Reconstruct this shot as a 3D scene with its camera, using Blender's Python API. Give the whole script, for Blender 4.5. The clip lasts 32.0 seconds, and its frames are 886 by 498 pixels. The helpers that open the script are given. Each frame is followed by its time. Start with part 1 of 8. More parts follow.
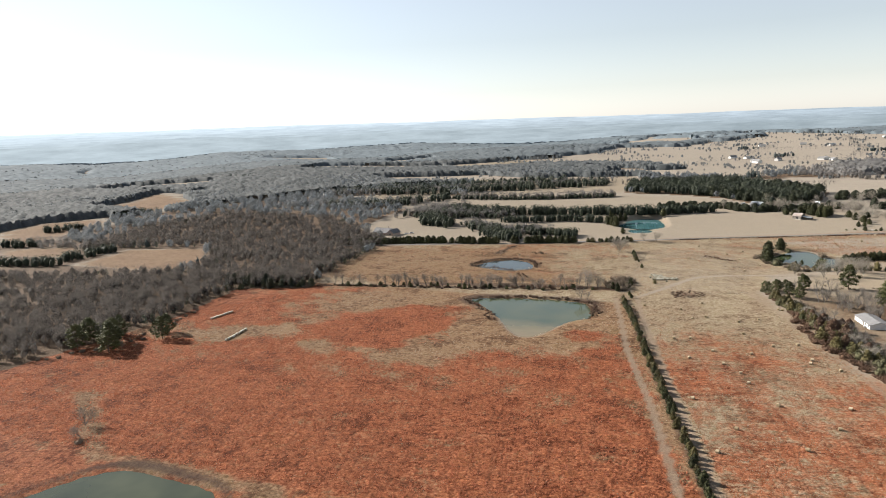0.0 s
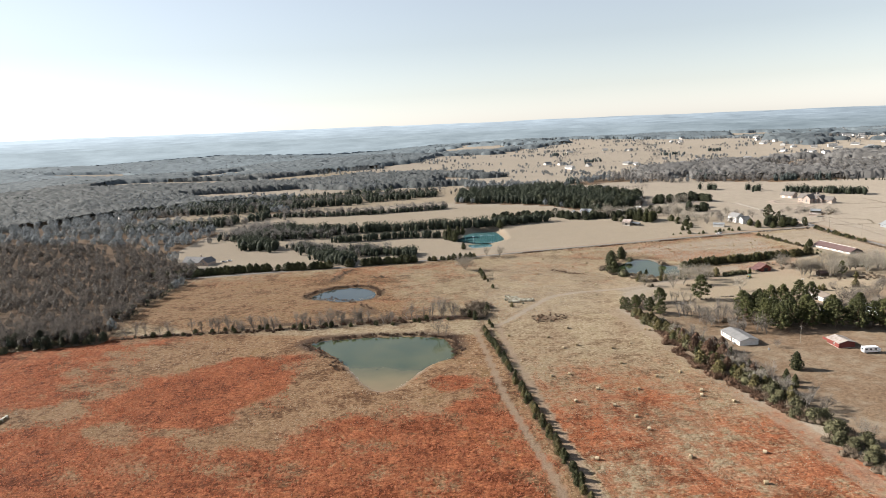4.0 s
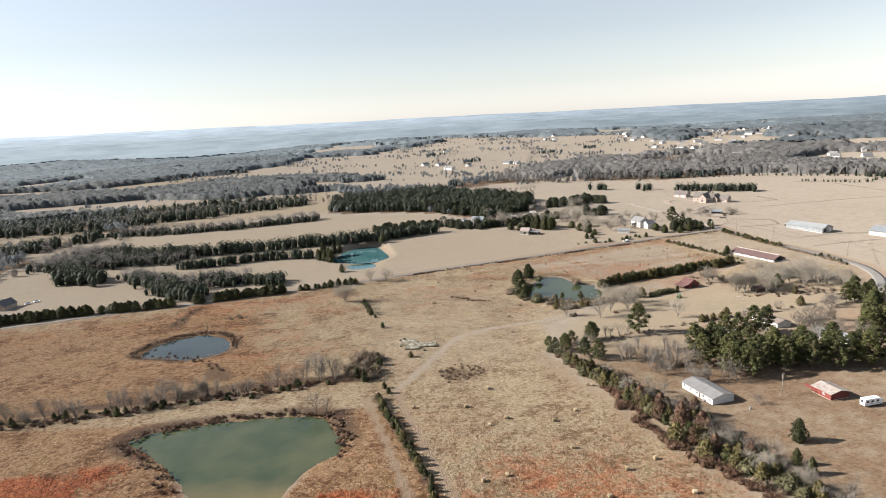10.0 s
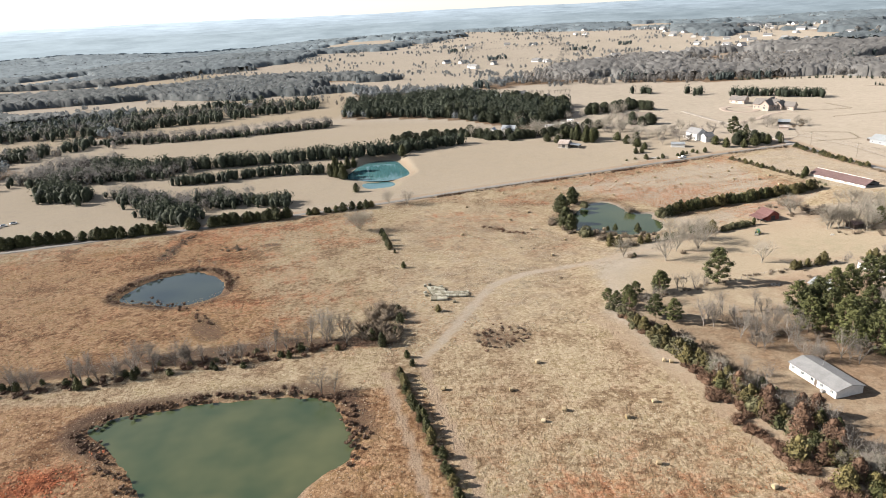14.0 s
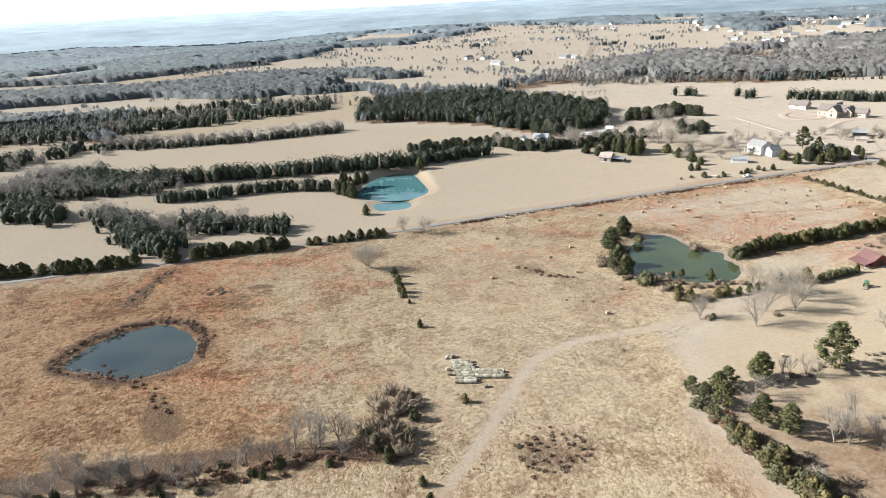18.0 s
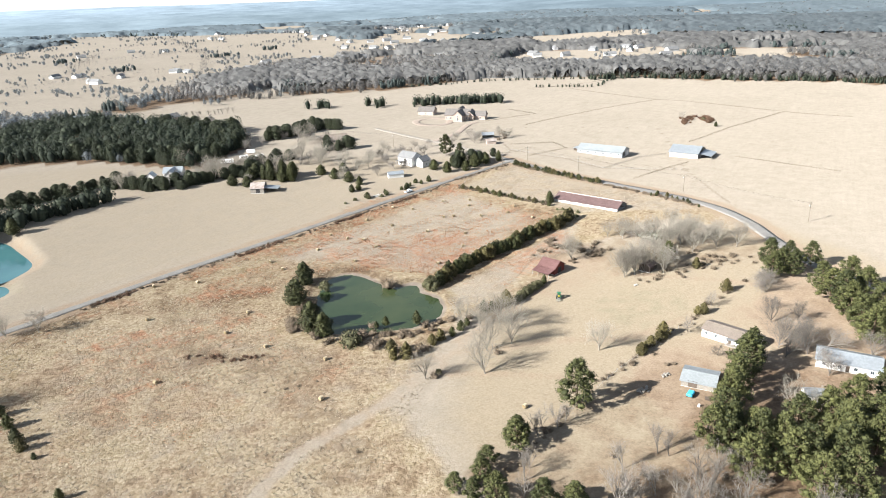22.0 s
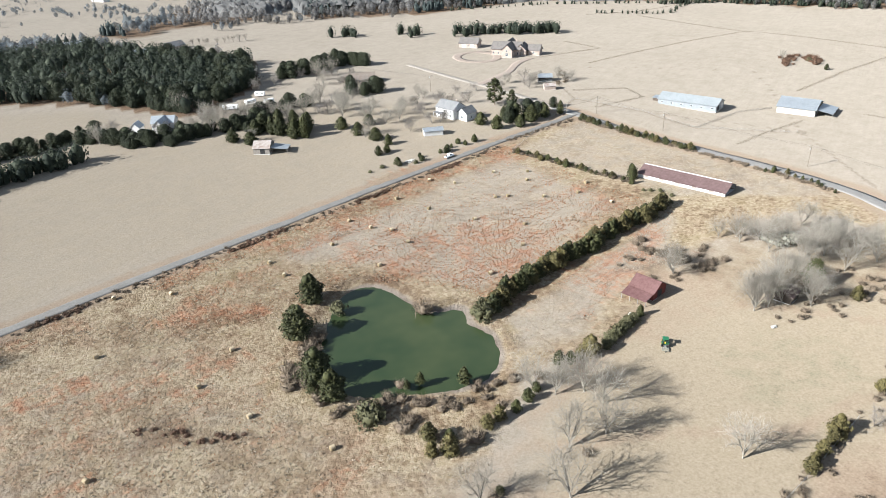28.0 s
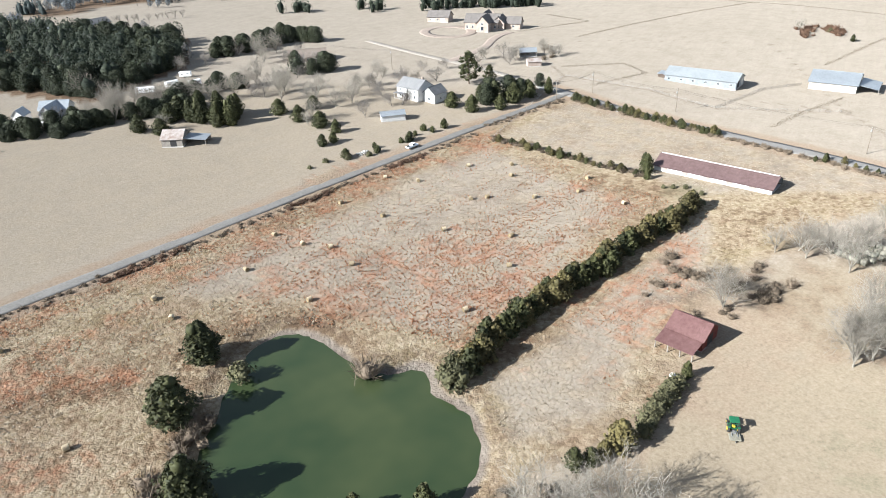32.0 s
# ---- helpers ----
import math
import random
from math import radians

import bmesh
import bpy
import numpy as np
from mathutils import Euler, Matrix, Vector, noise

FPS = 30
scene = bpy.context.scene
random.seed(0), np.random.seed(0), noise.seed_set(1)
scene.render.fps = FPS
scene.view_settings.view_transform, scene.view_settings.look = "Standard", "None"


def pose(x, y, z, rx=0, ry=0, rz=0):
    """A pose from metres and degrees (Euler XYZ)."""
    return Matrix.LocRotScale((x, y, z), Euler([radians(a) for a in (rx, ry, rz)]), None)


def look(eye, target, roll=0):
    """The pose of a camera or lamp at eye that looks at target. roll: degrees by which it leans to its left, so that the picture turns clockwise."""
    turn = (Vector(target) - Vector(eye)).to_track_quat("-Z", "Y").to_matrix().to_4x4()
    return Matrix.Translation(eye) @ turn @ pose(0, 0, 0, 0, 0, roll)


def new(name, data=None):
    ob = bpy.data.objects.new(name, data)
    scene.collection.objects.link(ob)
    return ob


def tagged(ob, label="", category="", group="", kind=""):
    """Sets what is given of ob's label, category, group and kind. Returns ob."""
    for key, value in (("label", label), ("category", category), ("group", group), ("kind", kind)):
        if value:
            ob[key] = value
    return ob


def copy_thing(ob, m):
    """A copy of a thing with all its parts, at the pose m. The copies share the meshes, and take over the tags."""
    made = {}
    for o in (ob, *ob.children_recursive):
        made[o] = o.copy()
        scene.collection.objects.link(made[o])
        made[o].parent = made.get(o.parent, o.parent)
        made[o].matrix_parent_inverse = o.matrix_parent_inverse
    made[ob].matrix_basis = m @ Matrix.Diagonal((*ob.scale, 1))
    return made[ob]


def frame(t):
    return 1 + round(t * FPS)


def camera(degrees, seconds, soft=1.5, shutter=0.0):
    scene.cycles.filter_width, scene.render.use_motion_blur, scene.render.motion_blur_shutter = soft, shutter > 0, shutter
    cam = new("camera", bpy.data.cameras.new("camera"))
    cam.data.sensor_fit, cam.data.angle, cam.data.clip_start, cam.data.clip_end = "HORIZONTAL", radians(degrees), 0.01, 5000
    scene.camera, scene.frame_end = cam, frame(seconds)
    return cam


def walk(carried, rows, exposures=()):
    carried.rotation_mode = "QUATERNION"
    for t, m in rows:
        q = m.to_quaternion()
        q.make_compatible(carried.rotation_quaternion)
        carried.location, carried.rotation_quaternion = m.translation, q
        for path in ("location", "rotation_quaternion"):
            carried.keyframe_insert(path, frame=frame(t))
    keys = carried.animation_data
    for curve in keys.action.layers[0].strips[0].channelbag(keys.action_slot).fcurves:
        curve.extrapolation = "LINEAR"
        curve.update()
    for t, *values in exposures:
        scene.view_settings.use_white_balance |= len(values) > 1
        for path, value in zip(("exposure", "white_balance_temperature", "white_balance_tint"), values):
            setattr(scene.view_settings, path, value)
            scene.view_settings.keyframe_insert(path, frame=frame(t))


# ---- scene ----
cam = camera(66.6, 32.0, 0.6)
PATH = [
    (0, (34.904, -99.709, 114.194), (34.128, -97.903, 113.827), -2.7),
    (0.5, (31.745, -93.258, 113.96), (30.995, -91.44, 113.597), -2.8),
    (1, (28.102, -86.711, 113.905), (27.413, -84.868, 113.545), -2.8),
    (1.5, (23.963, -80.001, 114.03), (23.34, -78.135, 113.671), -2.9),
    (2, (19.681, -72.983, 114.296), (19.124, -71.096, 113.937), -2.9),
    (2.5, (15.589, -65.672, 114.632), (15.095, -63.768, 114.272), -3.0),
    (3, (11.72, -58.187, 114.953), (11.295, -56.266, 114.592), -3.0),
    (3.5, (8.073, -50.529, 115.256), (7.723, -48.594, 114.893), -3.1),
    (4, (4.751, -42.72, 115.498), (4.484, -40.772, 115.131), -3.2),
    (4.5, (1.699, -34.826, 115.609), (1.517, -32.869, 115.237), -3.3),
    (6.5, (0.0, 0.0, 114.39), (0.001, 1.964, 114.013), -3.6),
    (7, (-1.435, 7.892, 114.39), (-1.441, 9.857, 114.013), -3.6),
    (7.5, (-2.562, 15.99, 114.39), (-2.575, 17.954, 114.013), -3.6),
    (8, (-3.587, 24.087, 114.39), (-3.607, 26.051, 114.009), -3.6),
    (8.5, (-4.51, 32.082, 114.39), (-4.513, 34.046, 114.009), -3.6),
    (9, (-5.33, 40.078, 114.39), (-5.306, 42.04, 114.006), -3.6),
    (9.5, (-6.253, 48.073, 114.39), (-6.191, 50.034, 114.002), -3.6),
    (10, (-7.277, 56.067, 114.39), (-7.175, 58.026, 113.999), -3.6),
    (10.5, (-8.098, 64.062, 114.288), (-7.998, 66.022, 113.9), -3.6),
    (11, (-8.61, 72.16, 114.083), (-8.521, 74.12, 113.695), -3.6),
    (11.5, (-9.02, 80.36, 113.98), (-8.941, 82.32, 113.589), -3.6),
    (12, (-9.43, 88.662, 113.98), (-9.356, 90.618, 113.568), -3.6),
    (12.5, (-9.738, 97.17, 113.98), (-9.674, 99.115, 113.517), -3.6),
    (13, (-9.942, 105.78, 113.878), (-9.89, 107.711, 113.361), -3.6),
    (13.5, (-10.148, 114.39, 113.775), (-10.108, 116.296, 113.171), -3.6),
    (14, (-10.352, 123.0, 113.775), (-10.323, 124.883, 113.102), -3.6),
    (14.5, (-10.66, 131.61, 113.57), (-10.638, 133.493, 112.897), -3.6),
    (16.5, (-11.07, 166.46, 113.98), (-11.074, 168.34, 113.297), -3.6),
    (17, (-11.172, 175.173, 113.98), (-11.184, 177.051, 113.294), -3.6),
    (17.5, (-11.378, 184.09, 113.98), (-11.394, 185.969, 113.294), -3.5),
    (18, (-11.582, 192.905, 113.98), (-11.606, 194.782, 113.291), -3.5),
    (18.5, (-11.788, 201.31, 113.98), (-11.815, 203.187, 113.291), -3.6),
    (19, (-11.992, 209.407, 113.98), (-11.988, 211.285, 113.291), -3.6),
    (19.5, (-12.198, 217.403, 113.98), (-12.055, 219.272, 113.284), -3.5),
    (20, (-12.3, 225.295, 113.98), (-12.007, 227.144, 113.277), -3.4),
    (20.5, (-12.198, 232.88, 113.98), (-11.757, 234.699, 113.274), -3.3),
    (21, (-11.89, 240.157, 113.98), (-11.279, 241.923, 113.267), -3.1),
    (21.5, (-11.275, 247.23, 114.083), (-10.487, 248.923, 113.367), -2.9),
    (22, (-10.352, 254.097, 114.288), (-9.393, 255.698, 113.568), -2.7),
    (22.5, (-9.122, 260.76, 114.39), (-8.139, 262.347, 113.674), -2.6),
    (23, (-7.175, 267.32, 114.39), (-6.203, 268.917, 113.68), -2.5),
    (23.5, (-4.407, 273.88, 114.39), (-3.446, 275.485, 113.684), -2.5),
    (24, (-1.23, 280.44, 114.288), (-0.279, 282.053, 113.584), -2.5),
    (24.5, (2.05, 287.0, 114.083), (2.991, 288.62, 113.383), -2.5),
    (25, (5.433, 293.56, 113.878), (6.363, 295.182, 113.168), -2.5),
    (25.5, (9.02, 300.12, 113.57), (9.933, 301.73, 112.812), -2.5),
    (27.5, (23.37, 325.13, 113.57), (24.205, 326.696, 112.647), -2.5),
    (28, (27.06, 330.972, 111.623), (27.887, 332.541, 110.697), -2.6),
    (28.5, (30.648, 337.123, 109.06), (31.531, 338.654, 108.125), -2.6),
    (29, (34.235, 343.58, 106.088), (35.156, 345.087, 105.149), -2.5),
    (29.5, (38.233, 350.242, 103.013), (39.146, 351.754, 102.074), -2.5),
    (30, (42.742, 357.008, 99.938), (43.647, 358.523, 98.996), -2.5),
    (30.5, (47.56, 363.772, 96.76), (48.459, 365.291, 95.819), -2.5),
    (31, (52.48, 370.64, 93.583), (53.369, 372.163, 92.638), -2.6),
    (31.5, (57.4, 377.61, 90.508), (58.283, 379.136, 89.563), -2.6),
    (32, (62.32, 384.58, 87.33), (63.197, 386.108, 86.383), -2.6),
]
walk(cam, [(t, look(eye, target, roll)) for t, eye, target, roll in PATH],
     [(0, 1.42, 6800, 11.5), (4, 1.42, 6800, 11.5), (8, 1.43, 6780, 12), (10, 1.43, 6760, 12.5), (12, 1.42, 6730, 12.5), (13, 1.53, 6880, 12.5), (17, 1.78, 6450, 9), (20, 1.82, 6420, 9), (24, 1.8, 6170, 8), (28, 1.62, 6050, 8), (32, 1.68, 6000, 8)])

# ---------------------------------------------------------------- light
SUN_TO = Vector((-1.0, 0.13, 0.57)).normalized()
world = bpy.data.worlds.new("sky")
scene.world = world
world.use_nodes = True
wn = world.node_tree.nodes
sky = wn.new("ShaderNodeTexSky")
sky.sky_type = "NISHITA"
sky.sun_disc = False
sky.sun_elevation = math.asin(SUN_TO.z)
sky.sun_rotation = math.atan2(SUN_TO.x, SUN_TO.y)
sky.altitude = 200
sky.air_density = 1.2
sky.dust_density = 0.15
sky.ozone_density = 1.0
wn["Background"].inputs[1].default_value = 0.051
haze = wn.new("ShaderNodeHueSaturation")
haze.inputs["Saturation"].default_value = 0.4
world.node_tree.links.new(sky.outputs[0], haze.inputs["Color"])
tint = wn.new("ShaderNodeMix")
tint.data_type, tint.blend_type = "RGBA", "MULTIPLY"
tint.inputs[0].default_value = 1.0
tint.inputs[7].default_value = (0.905, 0.985, 1.10, 1)
world.node_tree.links.new(haze.outputs[0], tint.inputs[6])
world.node_tree.links.new(tint.outputs[2], wn["Background"].inputs[0])
sun = new("sun", bpy.data.lights.new("sun", "SUN"))
sun.data.energy = 5.0
sun.data.angle = radians(0.6)
sun.data.color = (1.0, 0.96, 0.90)
sun.matrix_world = look(SUN_TO * 100, (0, 0, 0))

# ---------------------------------------------------------------- materials
def mat(name, rough=0.9, metal=0.0, spec=0.3):
    m = bpy.data.materials.new(name)
    m.use_nodes = True
    b = m.node_tree.nodes["Principled BSDF"]
    b.inputs["Roughness"].default_value = rough
    b.inputs["Metallic"].default_value = metal
    b.inputs["Specular IOR Level"].default_value = spec
    return m, m.node_tree, b


def add(nt, kind, **kw):
    n = nt.nodes.new(kind)
    for k, v in kw.items():
        n.inputs[k].default_value = v
    return n


def ramp(nt, fac, stops):
    r = nt.nodes.new("ShaderNodeValToRGB")
    while len(r.color_ramp.elements) < len(stops):
        r.color_ramp.elements.new(0.5)
    for e, (p, c) in zip(r.color_ramp.elements, stops):
        e.position, e.color = p, (*c, 1)
    nt.links.new(fac, r.inputs[0])
    return r.outputs[0]


def blend(nt, fac, a, b, how="MIX"):
    n = nt.nodes.new("ShaderNodeMix")
    n.data_type, n.blend_type = "RGBA", how
    for v, i in ((fac, 0), (a, 6), (b, 7)):
        if isinstance(v, (int, float)):
            n.inputs[i].default_value = v
        elif isinstance(v, tuple):
            n.inputs[i].default_value = (*v, 1)
        else:
            nt.links.new(v, n.inputs[i])
    return n.outputs[2]


def calc(nt, op, a, b=None, c=None):
    n = nt.nodes.new("ShaderNodeMath")
    n.operation = op
    for i, v in enumerate((a, b, c)):
        if v is None:
            continue
        if isinstance(v, (int, float)):
            n.inputs[i].default_value = v
        else:
            nt.links.new(v, n.inputs[i])
    return n.outputs[0]


def grain(nt, scale, detail=4.0, rough=0.6, stretch=None, turn=0.0):
    n = add(nt, "ShaderNodeTexNoise", Scale=scale, Detail=detail, Roughness=rough)
    g = nt.nodes.new("ShaderNodeNewGeometry")
    src = g.outputs["Position"]
    if stretch:
        mp = nt.nodes.new("ShaderNodeMapping")
        mp.vector_type = "TEXTURE"
        mp.inputs["Scale"].default_value = stretch
        mp.inputs["Rotation"].default_value = (0, 0, turn)
        nt.links.new(src, mp.inputs["Vector"])
        src = mp.outputs[0]
    nt.links.new(src, n.inputs["Vector"])
    return n.outputs["Fac"]


def cells(nt, scale):
    """Tussocks side by side: a random value for each, and how far from its middle."""
    g = nt.nodes.new("ShaderNodeNewGeometry")
    w = add(nt, "ShaderNodeTexNoise", Scale=scale * 1.3, Detail=2.0)
    nt.links.new(g.outputs["Position"], w.inputs["Vector"])
    v = nt.nodes.new("ShaderNodeVectorMath")
    v.operation = "MULTIPLY_ADD"
    v.inputs[1].default_value = (0.7 / scale,) * 3
    nt.links.new(w.outputs["Color"], v.inputs[0])
    nt.links.new(g.outputs["Position"], v.inputs[2])
    c = add(nt, "ShaderNodeTexVoronoi", Scale=scale)
    c.voronoi_dimensions = "2D"
    nt.links.new(v.outputs[0], c.inputs["Vector"])
    s = nt.nodes.new("ShaderNodeSeparateColor")
    nt.links.new(c.outputs["Color"], s.inputs[0])
    return s.outputs[0], c.outputs["Distance"]


def bump(nt, b, height, strength=0.4, distance=0.1):
    n = add(nt, "ShaderNodeBump", Strength=strength, Distance=distance)
    nt.links.new(height, n.inputs["Height"])
    nt.links.new(n.outputs[0], b.inputs["Normal"])


def surface(name, dark, light, scale=3.0, rough=0.9, metal=0.0, spec=0.3, island=0.0, per_object=0.0, relief=0.3, relief_scale=None, stretch=None):
    """A material that mottles between two colours at two scales."""
    m, nt, b = mat(name, rough, metal, spec)
    f = calc(nt, "ADD", calc(nt, "MULTIPLY", grain(nt, scale, 5, stretch=stretch), 0.65), calc(nt, "MULTIPLY", grain(nt, scale * 0.13, 2), 0.35))
    if island:
        g = nt.nodes.new("ShaderNodeNewGeometry")
        f = calc(nt, "ADD", f, calc(nt, "MULTIPLY", calc(nt, "SUBTRACT", g.outputs["Random Per Island"], 0.5), island))
    if per_object:
        o = nt.nodes.new("ShaderNodeObjectInfo")
        f = calc(nt, "ADD", f, calc(nt, "MULTIPLY", calc(nt, "SUBTRACT", o.outputs["Random"], 0.5), per_object))
    nt.links.new(ramp(nt, f, [(0.3, dark), (0.7, light)]), b.inputs["Base Color"])
    if relief:
        bump(nt, b, grain(nt, relief_scale or scale * 2, 4), relief, 0.05)
    return m


def leafy(name, dark, light, island=0.5, per_object=0.4, rough=0.75, thin=0.0):
    m, nt, b = mat(name, rough, 0, 0.25)
    g = nt.nodes.new("ShaderNodeNewGeometry")
    o = nt.nodes.new("ShaderNodeObjectInfo")
    f = calc(nt, "ADD", calc(nt, "MULTIPLY", g.outputs["Random Per Island"], island), calc(nt, "MULTIPLY", o.outputs["Random"], per_object))
    f = calc(nt, "ADD", f, calc(nt, "MULTIPLY", grain(nt, 0.5, 2), 0.3))
    col = ramp(nt, f, [(0.15, dark), (0.95, light)])
    nt.links.new(col, b.inputs["Base Color"])
    if thin:
        tr = nt.nodes.new("ShaderNodeBsdfTranslucent")
        mix = nt.nodes.new("ShaderNodeMixShader")
        mix.inputs[0].default_value = thin
        nt.links.new(col, tr.inputs["Color"])
        nt.links.new(b.outputs[0], mix.inputs[1])
        nt.links.new(tr.outputs[0], mix.inputs[2])
        nt.links.new(mix.outputs[0], nt.nodes["Material Output"].inputs["Surface"])
    return m


def twiggy(name, dark, light):
    """Leafless crowns seen from far: a haze of twigs that lets the ground show through."""
    m = leafy(name, dark, light, 0.5, 0.1, 0.8, 0.5)
    nt = m.node_tree
    out = nt.nodes["Material Output"].inputs["Surface"]
    body = out.links[0].from_socket
    gap = nt.nodes.new("ShaderNodeBsdfTransparent")
    mix = nt.nodes.new("ShaderNodeMixShader")
    f = calc(nt, "MULTIPLY_ADD", calc(nt, "SUBTRACT", grain(nt, 0.9, 4, 0.7), 0.5), 2.2, 0.55)
    nt.nodes[-1].use_clamp = True
    nt.links.new(f, mix.inputs[0])
    nt.links.new(gap.outputs[0], mix.inputs[1])
    nt.links.new(body, mix.inputs[2])
    nt.links.new(mix.outputs[0], out)
    return m


def far_wood(name, dark, light, scale, thin=0.45):
    """Tops of far woods: two tones, haze tint included, of twigs and needles, with light coming through."""
    m = surface(name, dark, light, scale, 0.9, relief=0.0)
    nt = m.node_tree
    b = nt.nodes["Principled BSDF"]
    tr, mix = nt.nodes.new("ShaderNodeBsdfTranslucent"), nt.nodes.new("ShaderNodeMixShader")
    mix.inputs[0].default_value = thin
    nt.links.new(b.inputs["Base Color"].links[0].from_socket, tr.inputs["Color"])
    nt.links.new(b.outputs[0], mix.inputs[1])
    nt.links.new(tr.outputs[0], mix.inputs[2])
    nt.links.new(mix.outputs[0], nt.nodes["Material Output"].inputs["Surface"])
    return m


M = {}
M["cedar"] = leafy("cedar foliage", (0.012, 0.015, 0.006), (0.062, 0.064, 0.022))
M["cedar_bronze"] = leafy("winter bronzed cedar foliage", (0.030, 0.027, 0.010), (0.118, 0.098, 0.037))
M["pine"] = leafy("pine needles", (0.015, 0.020, 0.007), (0.094, 0.096, 0.032), 0.4, 0.4)
M["oak_brown"] = leafy("dead russet leaves", (0.044, 0.026, 0.017), (0.115, 0.066, 0.041))
M["brush"] = leafy("brown brush", (0.064, 0.048, 0.032), (0.173, 0.134, 0.096))
M["green_brush"] = leafy("grey green brush", (0.034, 0.034, 0.016), (0.108, 0.102, 0.052))
M["bark"] = surface("grey bark", (0.095, 0.083, 0.072), (0.215, 0.193, 0.170), 4, per_object=0.5)
M["pale_bark"] = surface("pale bark", (0.160, 0.142, 0.116), (0.300, 0.272, 0.228), 4, per_object=0.4)
M["pine_bark"] = surface("reddish pine bark", (0.064, 0.042, 0.029), (0.160, 0.109, 0.077), 4)
M["twigs"] = leafy("bare twigs of the woods", (0.048, 0.042, 0.037), (0.116, 0.104, 0.094), 0.7, 0.1, 0.75, 0.5)
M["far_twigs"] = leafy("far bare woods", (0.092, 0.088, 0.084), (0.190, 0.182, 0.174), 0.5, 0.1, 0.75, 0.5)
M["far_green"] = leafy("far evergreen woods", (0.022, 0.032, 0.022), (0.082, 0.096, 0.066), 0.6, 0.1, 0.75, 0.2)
# distance haze painted into these twigs as a paler blue-grey base colour
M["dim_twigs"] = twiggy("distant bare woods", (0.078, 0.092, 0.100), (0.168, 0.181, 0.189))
# a little bluer than the near cedars, slight haze painted in
M["mid_green"] = leafy("evergreen wood seen from above", (0.013, 0.019, 0.013), (0.060, 0.070, 0.044), 0.55, 0.0, 0.8, 0.25)
M["mid_twigs"] = twiggy("undergrowth of bare woods", (0.080, 0.074, 0.067), (0.205, 0.194, 0.181))
# lit copy of the distant twigs, sunlight painted in as a paler colour
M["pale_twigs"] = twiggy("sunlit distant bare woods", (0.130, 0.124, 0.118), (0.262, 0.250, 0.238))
M["wood_haze"] = twiggy("twiggy crowns of the near wood", (0.050, 0.044, 0.039), (0.112, 0.102, 0.093))
# needle colours tinted blue-grey, haze painted in
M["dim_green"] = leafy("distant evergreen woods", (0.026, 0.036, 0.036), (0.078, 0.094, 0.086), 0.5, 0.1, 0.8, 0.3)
# canopy tones turn paler and bluer band by band: haze put into the colour
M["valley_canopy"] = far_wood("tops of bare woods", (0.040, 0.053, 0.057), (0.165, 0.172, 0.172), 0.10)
# lit copy of the canopy for the east, sunlight painted into its tones
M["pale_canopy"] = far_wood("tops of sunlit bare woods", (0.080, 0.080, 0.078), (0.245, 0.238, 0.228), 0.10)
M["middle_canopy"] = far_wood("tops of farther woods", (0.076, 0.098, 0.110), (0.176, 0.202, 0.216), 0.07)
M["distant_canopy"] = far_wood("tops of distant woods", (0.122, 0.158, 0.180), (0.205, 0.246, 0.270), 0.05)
M["red_grass"] = leafy("russet broom sedge", (0.255, 0.090, 0.048), (0.420, 0.172, 0.100), 0.8, 0.0, 0.75, 0.42)
M["pink_grass"] = leafy("faded russet grass", (0.240, 0.112, 0.058), (0.365, 0.195, 0.112), 0.8, 0.0, 0.75, 0.3)
M["tan_grass"] = leafy("dry tan grass", (0.220, 0.178, 0.128), (0.390, 0.332, 0.256), 0.8, 0.0, 0.75, 0.3)
M["olive_grass"] = leafy("dry olive grass", (0.160, 0.124, 0.070), (0.300, 0.240, 0.150), 0.8, 0.0, 0.75, 0.3)
M["asphalt"] = surface("worn asphalt", (0.108, 0.102, 0.094), (0.182, 0.174, 0.162), 1.5, 0.95, 0.0, 0.08, relief=0.15)
M["pale_asphalt"] = surface("sun-bleached asphalt", (0.150, 0.142, 0.132), (0.235, 0.224, 0.208), 1.5, 0.95, 0.0, 0.08, relief=0.15)
M["gravel"] = surface("pale gravel", (0.200, 0.176, 0.148), (0.320, 0.288, 0.248), 3, 0.95)
M["red_gravel"] = surface("brown gravel", (0.185, 0.145, 0.116), (0.290, 0.238, 0.198), 3, 0.95)
M["dull_grass"] = leafy("dull dry grass", (0.150, 0.124, 0.092), (0.250, 0.212, 0.162), 0.8, 0.0, 0.75, 0.3)
M["grove"] = leafy("dark evergreen foliage", (0.010, 0.014, 0.008), (0.047, 0.053, 0.027))
M["hay"] = surface("weathered hay", (0.208, 0.160, 0.096), (0.400, 0.336, 0.232), 5, 0.95, per_object=0.5, relief=0.8)
M["hay_end"] = surface("cut ends of hay", (0.160, 0.120, 0.064), (0.336, 0.264, 0.160), 6, 0.95, per_object=0.4, relief=0.8)
M["old_hay"] = surface("grey rotted hay", (0.130, 0.118, 0.086), (0.270, 0.260, 0.212), 4, 0.95, per_object=0.6, relief=0.8)
M["pale_hay"] = surface("bleached bale wrap", (0.36, 0.34, 0.28), (0.56, 0.54, 0.47), 4, 0.9, per_object=0.4, relief=0.6)
M["white_paint"] = surface("white painted boards", (0.460, 0.450, 0.430), (0.620, 0.610, 0.590), 1.2, 0.6, relief=0.1)
M["cream"] = surface("cream siding", (0.440, 0.400, 0.336), (0.576, 0.536, 0.464), 1.2, 0.7, relief=0.1)
